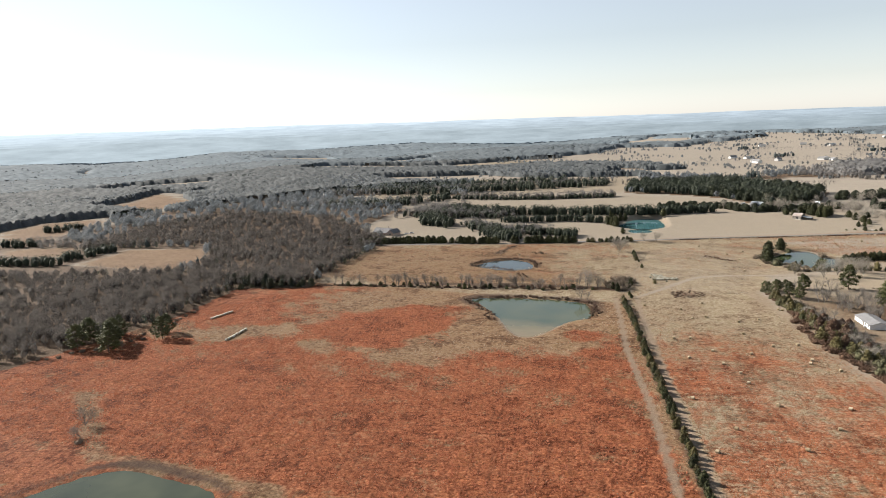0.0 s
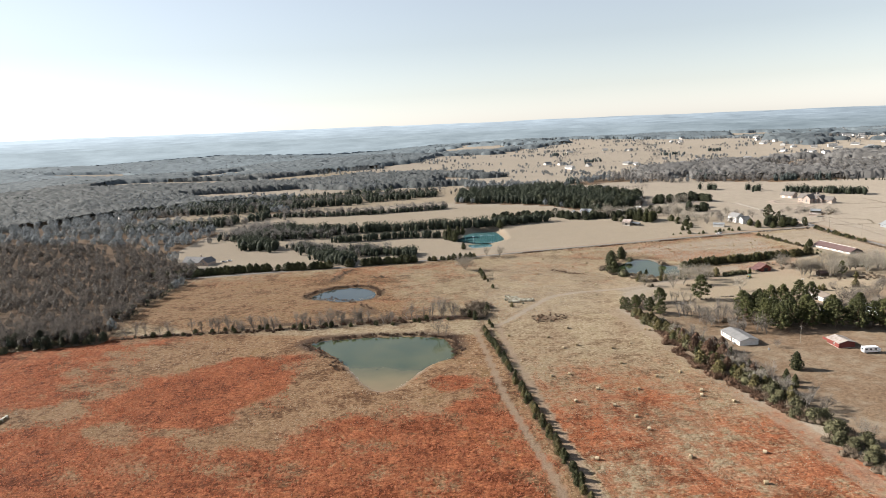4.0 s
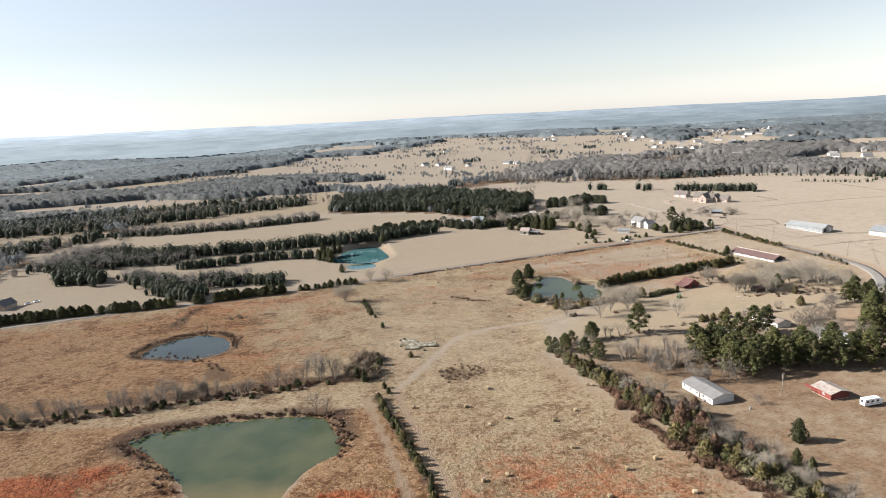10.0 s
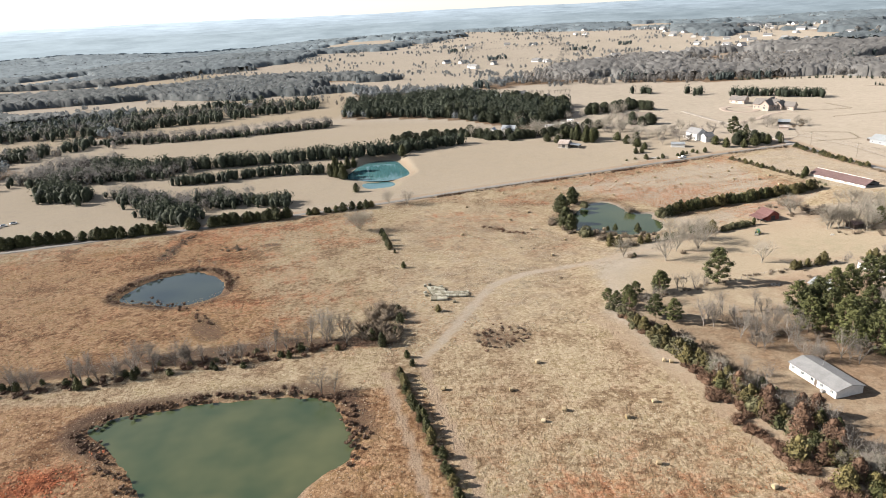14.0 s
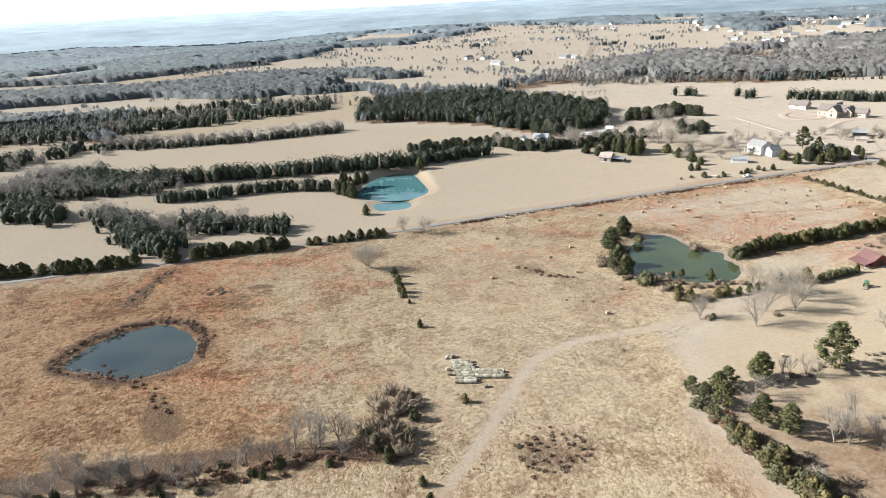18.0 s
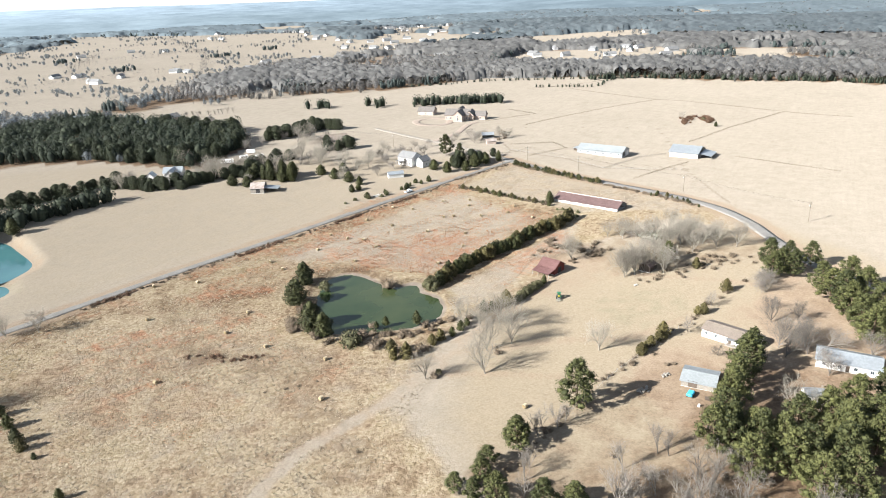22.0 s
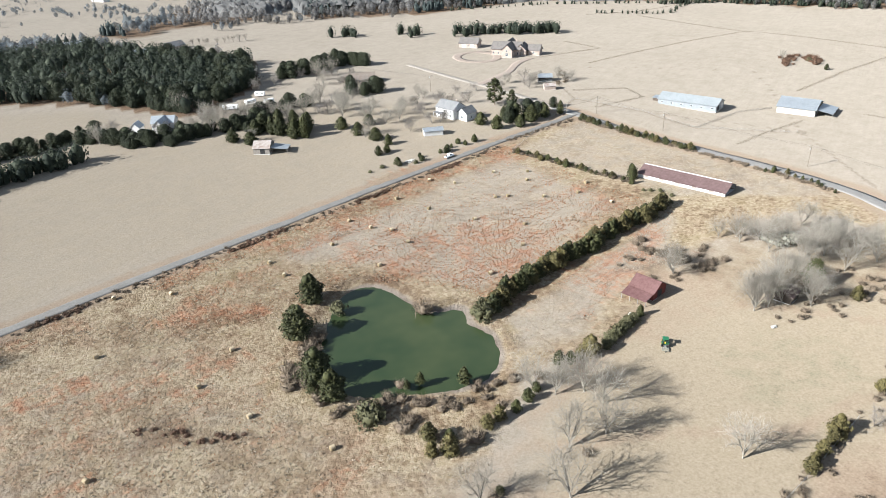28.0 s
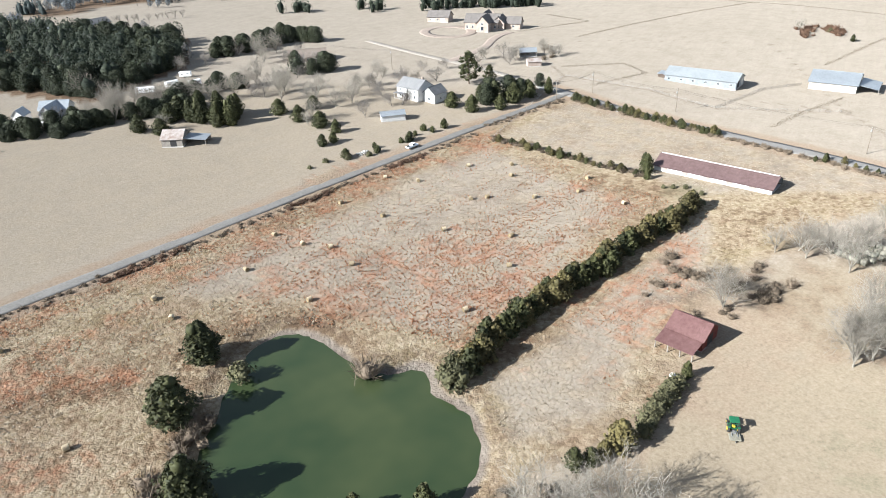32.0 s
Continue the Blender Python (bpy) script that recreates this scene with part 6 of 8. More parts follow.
def domes(places, heights, spread, foot, pointed, seed):
    """Rounded or pointed crowns, lumpy, open below."""
    g = np.random.default_rng(seed + 500)
    n = len(places)
    z = land(places[:, 0], places[:, 1])
    rings = [(foot, 0.8 if pointed else 0.62), (0.5 if pointed else 0.64, 0.9 if pointed else 1.05)]
    vs = np.zeros((n, 13, 3))
    turn = g.uniform(0, 6.28, n)
    for k, (up, wide) in enumerate(rings):
        for j in range(6):
            a = turn + (j + 0.5 * k) * math.pi / 3
            r = spread * heights * 0.74 * wide * g.uniform(0.6, 1.3, n)
            vs[:, k * 6 + j] = np.stack([places[:, 0] + r * np.cos(a), places[:, 1] + r * np.sin(a), z + heights * (0.94 * up + g.uniform(-0.1, 0.08, n))], 1)
    vs[:, 12] = np.stack([places[:, 0] + g.normal(0, 0.4, n), places[:, 1] + g.normal(0, 0.4, n), z + heights * g.uniform(0.8, 0.98, n)], 1)
    f = []
    for j in range(6):
        b = (j + 1) % 6
        f += [(j, b, j + 6), (b, b + 6, j + 6), (6 + j, 6 + b, 12)]
    f = np.array(f)
    return vs.reshape(-1, 3), (f[None] + (np.arange(n) * 13)[:, None, None]).reshape(-1, 3)


def woods(name, places, heights, material, label, seed, spread, foot=0.12, pointed=False, sprays=6, leaf=0.1):
    """Many trees in one mesh: lumpy crowns fringed with loose sprays, and stems below."""
    g = np.random.default_rng(seed)
    n = len(places)
    base = np.stack([places[:, 0], places[:, 1], land(places[:, 0], places[:, 1])], 1)
    core = 0.86 if sprays > 40 else 1.0
    h = np.repeat(heights, sprays)
    m = n * sprays
    a, u = g.uniform(0, 6.283, m), g.uniform(0.1, 0.94, m)
    rad = spread * h * np.interp(u, [0.2, 0.5, 0.8, 1], [0.85, 1.05, 0.7 if pointed else 0.85, 0.1 if pointed else 0.3])
    p = np.repeat(base, sprays, 0) + np.stack([np.cos(a) * rad, np.sin(a) * rad, h * u], 1)
    v, _ = cards(p, 1.0, np.stack([np.cos(a), np.sin(a), np.full(m, 0.5)], 1), seed)
    k = np.repeat(p, 3, 0)
    v = k + (v - k) * np.repeat(h * leaf, 3)[:, None]
    tw = (0.014 * heights)[:, None]
    top = base + np.stack([np.zeros(n), np.zeros(n), heights * 0.5], 1)
    stem = np.stack([base + tw * (1, 0, 0), base - tw * (1, 0, 0), top], 1).reshape(-1, 3)
    v = np.concatenate([v, stem])
    me = mesh_np(name, *merge([domes(places, heights * (0.5 + 0.5 * core), spread * core, foot, pointed, seed), (v, np.arange(len(v)).reshape(-1, 3))]), material)
    return tagged(new(name, me), label, "woods", kind="stuff")


def forest(name, places, heights, material, label, seed, cards_each, spread, twiggy, leaf=0.16, broad=0.012):
    """Many small trees in one mesh: trunk and loose crown each."""
    g = np.random.default_rng(seed)
    n = len(places)
    z = land(places[:, 0], places[:, 1])
    base = np.stack([places[:, 0], places[:, 1], z], 1)
    c = np.repeat(base, cards_each, 0)
    h = np.repeat(heights, cards_each)
    m = n * cards_each
    a, u = g.uniform(0, 6.283, m), g.uniform(0.0, 1, m)
    if twiggy:
        v_ = g.uniform(-0.25, 1, m)
        d = np.stack([np.cos(a) * np.sqrt(1 - v_**2), np.sin(a) * np.sqrt(1 - v_**2), v_], 1)
        lump = 1 + 0.3 * np.sin(2.3 * a + np.repeat(g.uniform(0, 6, n), cards_each))
        p = c + np.stack([0 * h, 0 * h, h * 0.6], 1) + d * (spread * h * lump * g.uniform(0.15, 0.75, m))[:, None]
        d = d + g.normal(0, 0.55, (m, 3)) + (0, 0, 0.05)
        d /= np.linalg.norm(d, axis=1, keepdims=True)
        w = np.cross(d, g.normal(size=(m, 3)))
        w /= np.linalg.norm(w, axis=1, keepdims=True)
        ww = (broad * h * g.uniform(0.6, 1.4, m))[:, None]
        ln = (h * g.uniform(0.06, 0.13, m))[:, None]
        v = np.stack([p + w * ww, p - w * ww, p + d * ln], 1).reshape(-1, 3)
    else:
        rad = spread * h * np.interp(u, [0, 0.3, 0.75, 1], [0.8, 1, 0.7, 0.2]) * g.uniform(0.6, 1, m)
        p = c + np.stack([np.cos(a) * rad, np.sin(a) * rad, h * (0.06 + 0.9 * u)], 1)
        v, _ = cards(p, 1.0, np.stack([np.cos(a), np.sin(a), np.full(m, 0.5)], 1), seed)
        k = np.repeat(p, 3, 0)
        v = k + (v - k) * np.repeat(h * leaf, 3)[:, None]
    tw = (0.014 * heights)[:, None]
    top = base + np.stack([np.zeros(n), np.zeros(n), heights * 0.75], 1)
    trunk = np.stack([base + tw * (1, 0, 0), base - tw * (1, 0, 0), top, base + tw * (0, 1, 0), base - tw * (0, 1, 0), top], 1).reshape(-1, 3)
    v = np.concatenate([v, trunk])
    return tagged(new(name, mesh_np(name, v, np.arange(len(v)).reshape(-1, 3), material)), label, "woods", kind="stuff")


def scatter(n, lo, hi, seed, test):
    g = np.random.default_rng(seed)
    q = g.uniform(lo, hi, (n, 2))
    return q[test(q[:, 0], q[:, 1])]


wood = scatter(22000, (-900, -150), (-230, 700), 61, lambda x, y: inside(WEST_WOOD, x, y) > 0)
near_wood = np.hypot(wood[:, 0] + 60, wood[:, 1]) < 430
g0 = np.random.default_rng(5)
a_, b_ = wood[near_wood][:3200], wood[~near_wood][:5200]
forest("bare_wood", a_, g0.uniform(9, 13.5, len(a_)), "twigs", "dense leafless grey-brown wood", 62, 190, 0.38, True, 0.16, 0.0036)
woods("bare_wood", a_, g0.uniform(5, 9, len(a_)), "wood_haze", "twiggy undergrowth of the grey-brown wood", 162, 0.3, 0.25, False, 30, 0.034)
forest("bare_wood", b_, g0.uniform(9, 13.5, len(b_)), "twigs", "dense leafless grey wood behind the field", 71, 70, 0.42, True, 0.16, 0.0055)
woods("bare_wood", b_, g0.uniform(6, 10, len(b_)), "wood_haze", "twiggy undergrowth of the grey wood", 171, 0.34, 0.3, False, 16, 0.04)
edge_ = wood[inside(WEST_WOOD, wood[:, 0], wood[:, 1]) < 12][:420]
forest("evergreen_understory", edge_ + 1.5, g0.uniform(3, 7.5, len(edge_)), "far_green", "evergreens along the wood's edge", 63, 40, 0.32, False, 0.11)
pw = scatter(3600, (-110, 730), (150, 995), 64, lambda x, y: inside(PINE_WOOD, x, y) > 2)
pw = pw[:800]
woods("pine_wood", pw, g0.uniform(7, 14, len(pw)), "mid_green", "dense dark evergreen wood", 65, 0.40, 0.1, False, 130, 0.048)
front = pw[(inside(PINE_WOOD, pw[:, 0], pw[:, 1]) < 26) & (pw[:, 0] > 10) & (pw[:, 1] < 900)][:130]
for x, y in front:
    GROVE.plant(x, y, rnd.uniform(0.85, 1.5), wide=rnd.uniform(0.85, 1.2), label="tall dark evergreen at the edge of a dense wood")
forest("bare_trees", pw[::14] + 3.0, g0.uniform(8, 12, len(pw[::14])), "far_twigs", "bare trees among the evergreens", 66, 60, 0.34, True)


def along(lines, gap, jitter, seed):
    g = np.random.default_rng(seed)
    out = []
    for line in lines:
        p = np.array(line, float)
        d = np.r_[0, np.cumsum(np.linalg.norm(np.diff(p, axis=0), axis=1))]
        t = np.arange(0, d[-1], gap) + g.uniform(-gap, gap, len(np.arange(0, d[-1], gap)))
        out.append(np.stack([np.interp(t, d, p[:, 0]), np.interp(t, d, p[:, 1])], 1) + g.normal(0, jitter, (len(t), 2)))
    return np.concatenate(out)


ROWS = (
    ("cedar_row", "dark cedar row between mown fields", 1.4, 2.2, (8, 13), True, (((19, 686), (-45, 668), (-108, 664), (-169, 660)), ((-160, 662), (-249, 651), (-302, 640)))),
    ("cedar_row", "low cedar row between mown fields", 1.6, 1.6, (6, 10), True, (((-89, 622), (-129, 628), (-165, 619), (-199, 616)),)),
    ("cedar_clump", "round clump of dark cedars", 0.8, 5.0, (8, 13), True, (((-254, 590), (-268, 603), (-284, 600)), ((-190, 560), (-173, 532), (-158, 526)))),
    ("bare_row", "bare trees and brush between fields", 1.2, 6.0, (9, 13), False, (((-230, 592), (-205, 580), (-180, 555)), ((-340, 650), (-260, 642), (-200, 645)), ((-128, 562), (-175, 570)))),
    ("cedar_row", "scattered cedars beside a mown field", 2.2, 3.5, (6, 10), True, (((-140, 557), (-165, 562)), ((-330, 640), (-210, 640)))),
    ("bare_row", "line of slim bare trees between fields", 1.1, 4.5, (9, 14), False, (((-320, 800), (-257, 789), (-207, 793), (-157, 803), (-105, 814)),)),
    ("cedar_row", "low evergreens under bare trees", 1.5, 3.0, (4, 7.5), True, (((-340, 797), (-257, 785), (-207, 789), (-157, 799), (-105, 811)),)),
    ("cedar_row", "dark evergreen belt beyond the field", 2.0, 9.0, (8, 13), True, (((-470, 850), (-360, 850), (-260, 900), (-140, 960)), ((-480, 700), (-400, 720), (-340, 790)))),
    ("cedar_row", "mixed evergreen belt beyond the mown fields", 3.4, 14.0, (9, 14), True, (((-560, 850), (-420, 880), (-300, 940), (-160, 1000)), ((-520, 900), (-380, 960), (-240, 1010)))),
    ("bare_row", "broad belt of bare trees beyond fields", 1.3, 16.0, (9, 14), False, (((-560, 830), (-440, 860), (-330, 900), (-220, 960), (-130, 1000)), ((-560, 700), (-450, 720), (-350, 760)))),
    ("bare_row", "large grey mass of bare trees between fields", 0.55, 8.0, (9, 14), False, (((-330, 660), (-284, 648), (-257, 650)), ((-320, 687), (-268, 690)))),
    ("cedar_clump", "dark evergreens among bare trees", 0.9, 4.5, (8, 13), True, (((-285, 684), (-255, 668), (-233, 656), (-205, 662)), ((-292, 615), (-275, 604), (-262, 595)))),
    ("brush_belt", "curving belt of grey-green brush and trees", 0.6, 4.5, (5, 9.5), True, (((-228, 594), (-206, 570), (-184, 548), (-164, 528)), ((-162, 580), (-145, 562), (-136, 555)), ((-126, 558), (-104, 552)))),
    ("bare_row", "bare trees in a curving brush belt", 1.1, 5.0, (8, 12), False, (((-226, 598), (-200, 575), (-160, 545)),)),
    ("bare_row", "bare trees strung along far pasture fences", 5, 5.0, (6, 10), False, (((-40, 1340), (200, 1400), (420, 1500)), ((100, 1620), (330, 1700), (560, 1760)), ((-30, 1850), (240, 1950), (560, 2050)), ((200, 1220), (300, 1600), (330, 2100)), ((60, 1500), (140, 1800)))),
    ("cedar_clump", "dark clumps of evergreens on the far pastures", 3, 8.0, (6, 10), True, (((120, 1460), (150, 1480)), ((300, 1560), (340, 1570)), ((420, 1640), (450, 1650)), ((60, 1700), (90, 1720)), ((330, 1300), (380, 1330)))),
    ("cedar_clump", "clump of cedars in a wide pasture", 1.6, 4.5, (7, 11), True, (((320, 842), (345, 832), (372, 814), (390, 800)), ((240, 900), (247, 893)), ((282, 872), (292, 866)))),
    ("cedar_clump", "dark cedars between far straw fields", 1.6, 4.0, (7, 11), True, (((-785, 500), (-755, 534)), ((-722, 396), (-681, 407)), ((-604, 315), (-540, 330)), ((-556, 345), (-550, 361)), ((-553, 368), (-555, 404)), ((-834, 616), (-741, 642)))),
    ("bare_row", "bare trees between far straw fields", 1.4, 5.0, (8, 12), False, (((-668, 404), (-625, 415)), ((-720, 420), (-660, 440)))),
    ("field_hedge", "thin hedge across a wide pasture", 4.5, 1.5, (2.5, 5), True, (((470, 930), (600, 824)), ((476, 850), (525, 805), (582, 836)), ((380, 960), (470, 930)))),
    ("field_hedge", "dark hedge along the far pasture", 2.4, 3.0, (5, 9), True, (((560, 850), (606, 824), (695, 697), (750, 630), (900, 400)),)),
    ("bare_row", "bare trees behind the far pasture", 1.6, 12.0, (8, 13), False, (((480, 975), (620, 850), (720, 700), (800, 620), (930, 420)), ((160, 1040), (355, 990), (470, 970)))),
)
for n, (name, label, gap, jit, size, ever, lines) in enumerate(ROWS):
    q = along(lines, gap, jit, 80 + n)
    if ever:
        far_off = q[:, 1].mean() > 1000
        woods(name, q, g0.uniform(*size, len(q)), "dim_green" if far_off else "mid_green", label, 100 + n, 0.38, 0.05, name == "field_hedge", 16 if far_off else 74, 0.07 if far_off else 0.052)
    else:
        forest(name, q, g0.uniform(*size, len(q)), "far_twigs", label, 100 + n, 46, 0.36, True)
        if q[:, 1].mean() < 900 and gap < 2:
            woods(name, q[::2] + 1.0, g0.uniform(size[0] * 0.55, size[1] * 0.7, len(q[::2])), "mid_twigs", "undergrowth below " + label, 140 + n, 0.4, 0.05, False, 8, 0.1)
far = scatter(170000, (-3000, 100), (3000, 3300), 66, lambda x, y: (wooded(x, y) > 0.5) & (inside(PINE_WOOD, x, y) < 0) & (inside(WEST_WOOD, x, y) < 0) & (np.abs(np.degrees(np.arctan2(x, y - 150))) < 66))
green = wave(far[:, 0], far[:, 1], 90, 7) + 0.5 * wave(far[:, 0], far[:, 1], 33, 8) > 0.6
rr = np.hypot(far[:, 0], far[:, 1] - 300)
close = rr < 1100
fb, fg = far[~green & close][:9000], far[green & close][:4000]
# woods east of this bearing take the colours with painted sunlight
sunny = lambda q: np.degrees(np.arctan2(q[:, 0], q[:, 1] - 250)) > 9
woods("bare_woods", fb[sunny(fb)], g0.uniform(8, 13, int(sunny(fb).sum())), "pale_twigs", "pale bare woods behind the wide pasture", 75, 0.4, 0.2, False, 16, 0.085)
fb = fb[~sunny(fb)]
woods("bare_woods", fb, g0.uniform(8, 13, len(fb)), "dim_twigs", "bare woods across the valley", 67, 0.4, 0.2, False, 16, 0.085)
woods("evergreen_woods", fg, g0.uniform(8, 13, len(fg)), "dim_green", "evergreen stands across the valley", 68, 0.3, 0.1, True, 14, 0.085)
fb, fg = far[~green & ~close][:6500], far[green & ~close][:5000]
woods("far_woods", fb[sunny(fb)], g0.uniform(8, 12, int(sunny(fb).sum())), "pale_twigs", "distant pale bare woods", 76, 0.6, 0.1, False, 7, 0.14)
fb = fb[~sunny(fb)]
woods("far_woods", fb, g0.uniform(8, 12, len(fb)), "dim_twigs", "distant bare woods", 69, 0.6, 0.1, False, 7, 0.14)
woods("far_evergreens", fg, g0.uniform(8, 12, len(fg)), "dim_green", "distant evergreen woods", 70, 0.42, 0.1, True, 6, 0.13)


def canopy(name, material, label, r0, r1, grow, az0, az1, seed, least=0.5):
    """The tops of unbroken far woods as one uneven sheet over the wooded ground."""
    g = np.random.default_rng(seed)
    rs = r0 * grow ** np.arange(int(math.log(r1 / r0) / math.log(grow)) + 1)
    az = np.radians(np.arange(az0, az1, 0.2))
    r, a = np.meshgrid(rs, az, indexing="ij")
    r = r * (1 + g.uniform(-0.3, 0.3, r.shape) * (grow - 1))
    a = a + g.uniform(-0.0012, 0.0012, a.shape)
    x, y = r * np.sin(a), 200 + r * np.cos(a)
    w = wooded(x.ravel(), y.ravel()).reshape(x.shape)
    stand = (w + 0.18 * wave(x, y, 19, 4) > least) & (inside(PINE_WOOD, x, y) < 0) & (inside(WEST_WOOD, x, y) < 0)
    z = land(x, y) + np.where(stand, g.uniform(5.5, 11.5, x.shape) + 2.5 * wave(x, y, 60, 2), -2.0)
    n, m = x.shape
    i = np.arange((n - 1) * (m - 1))
    c = (i // (m - 1)) * m + i % (m - 1)
    quads = np.stack([c, c + 1, c + m + 1, c + m], 1)
    quads = quads[stand.ravel()[quads].any(1)]
    tagged(new(name, mesh_np(name, np.stack([x.ravel(), y.ravel(), z.ravel()], 1), quads[:, ::-1], material)), label, "woods", kind="stuff")


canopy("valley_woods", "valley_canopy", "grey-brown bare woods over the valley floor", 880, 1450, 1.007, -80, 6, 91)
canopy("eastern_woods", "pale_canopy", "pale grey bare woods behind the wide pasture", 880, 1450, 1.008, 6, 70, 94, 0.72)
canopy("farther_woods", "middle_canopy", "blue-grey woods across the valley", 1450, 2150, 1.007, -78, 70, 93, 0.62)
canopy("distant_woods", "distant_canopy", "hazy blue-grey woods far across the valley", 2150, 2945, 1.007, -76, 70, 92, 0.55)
lone = scatter(9000, (-500, 900), (1500, 2500), 72, lambda x, y: (inside(HILL_FIELD, x, y) > -20) | ((wooded(x, y) < 0.4) & (y > 1000)))
lone = lone[wave(lone[:, 0], lone[:, 1], 41, 4) + 0.5 * wave(lone[:, 0], lone[:, 1], 13, 5) > 0.25]
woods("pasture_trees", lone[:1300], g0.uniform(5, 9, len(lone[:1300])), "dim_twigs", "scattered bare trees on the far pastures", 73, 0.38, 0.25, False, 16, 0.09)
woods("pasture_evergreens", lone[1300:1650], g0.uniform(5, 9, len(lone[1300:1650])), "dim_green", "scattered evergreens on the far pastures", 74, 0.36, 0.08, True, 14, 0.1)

# glowing ridges at the horizon, beyond everything; haze painted in, whiter towards the sun
def ridge(dist, drop, rough, colour, label):
    m, nt, b = mat("distant ridge", 1.0, 0, 0)
    sep = nt.nodes.new("ShaderNodeSeparateXYZ")
    geo = nt.nodes.new("ShaderNodeNewGeometry")
    nt.links.new(geo.outputs["Position"], sep.inputs[0])
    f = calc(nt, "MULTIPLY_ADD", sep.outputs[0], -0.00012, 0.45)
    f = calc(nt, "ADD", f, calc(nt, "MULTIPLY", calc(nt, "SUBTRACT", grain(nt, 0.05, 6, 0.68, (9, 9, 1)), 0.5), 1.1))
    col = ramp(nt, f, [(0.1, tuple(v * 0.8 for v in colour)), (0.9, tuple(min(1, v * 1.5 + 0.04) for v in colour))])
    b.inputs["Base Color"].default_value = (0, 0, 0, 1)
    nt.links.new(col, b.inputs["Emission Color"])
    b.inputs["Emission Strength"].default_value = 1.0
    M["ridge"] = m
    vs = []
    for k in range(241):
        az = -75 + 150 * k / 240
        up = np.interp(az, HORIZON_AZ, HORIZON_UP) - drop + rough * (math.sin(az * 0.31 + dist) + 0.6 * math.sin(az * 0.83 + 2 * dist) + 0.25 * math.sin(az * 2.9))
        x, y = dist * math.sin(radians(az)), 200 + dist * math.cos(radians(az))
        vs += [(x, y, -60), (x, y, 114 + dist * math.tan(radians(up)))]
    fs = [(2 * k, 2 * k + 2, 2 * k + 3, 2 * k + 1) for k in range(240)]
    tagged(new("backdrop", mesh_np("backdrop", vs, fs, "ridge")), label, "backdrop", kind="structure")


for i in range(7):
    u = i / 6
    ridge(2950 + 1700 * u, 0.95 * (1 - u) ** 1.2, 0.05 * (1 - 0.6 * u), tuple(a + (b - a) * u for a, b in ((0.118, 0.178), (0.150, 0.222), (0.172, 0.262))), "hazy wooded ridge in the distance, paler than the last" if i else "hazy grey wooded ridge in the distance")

# ---------------------------------------------------------------- buildings
def root_at(name, x, y, turn, label, category, group="", lift=0.0):
    ob = new(name)
    ob.matrix_basis = Matrix.Translation((x, y, land1(x, y) + lift)) @ Matrix.Rotation(radians(turn), 4, "Z")
    return tagged(ob, label, category, group)


def roof_side(parent, side, length, width, wall_h, rise, over, material, seams, x_off=0.0, name="roof"):
    """One pitch of a gabled roof: a slab with eaves, and raised seams where it is sheet metal."""
    bm = bmesh.new()
    half = width / 2
    run = half + over
    drop = over * rise / half
    ang = math.atan2(rise + drop, run)
    slope = math.hypot(run, rise + drop)
    m = Matrix.Translation((x_off, 0, wall_h + rise + 0.02)) @ Matrix.Rotation(side * -ang, 4, "X") if side > 0 else Matrix.Translation((x_off, 0, wall_h + rise + 0.02)) @ Matrix.Rotation(ang, 4, "X")
    y0, y1 = (0.0, slope) if side > 0 else (-slope, 0.0)
    box(bm, -length / 2 - over, y0, 0, length / 2 + over, y1, 0.14, m)
    slab = part(name, bm, material, parent)
    if seams:
        n = int((length + 2 * over) / seams)
        first = None
        for k in range(n + 1):
            x = -length / 2 - over + k * seams + 0.03
            if first is None:
                bm = bmesh.new()
                box(bm, -0.035, y0, 0.138, 0.035, y1, 0.18, m)
                first = part("seam", bm, material, slab)
                o = first
            else:
                o = link_part("seam", first.data, slab)
            o.location = (x, 0, 0)
    return slab


def end_wall(parent, x, width, wall_h, rise, thick, material, name="gable_wall"):
    bm = bmesh.new()
    h = width / 2
    prof = [(-h, 0), (h, 0), (h, wall_h), (0, wall_h + rise), (-h, wall_h)]
    a = [bm.verts.new((x - thick / 2, y, z)) for y, z in prof]
    b = [bm.verts.new((x + thick / 2, y, z)) for y, z in prof]
    bm.faces.new(a[::-1]), bm.faces.new(b)
    for i in range(5):
        bm.faces.new((a[i], a[(i + 1) % 5], b[(i + 1) % 5], b[i]))
    return part(name, bm, material, parent)


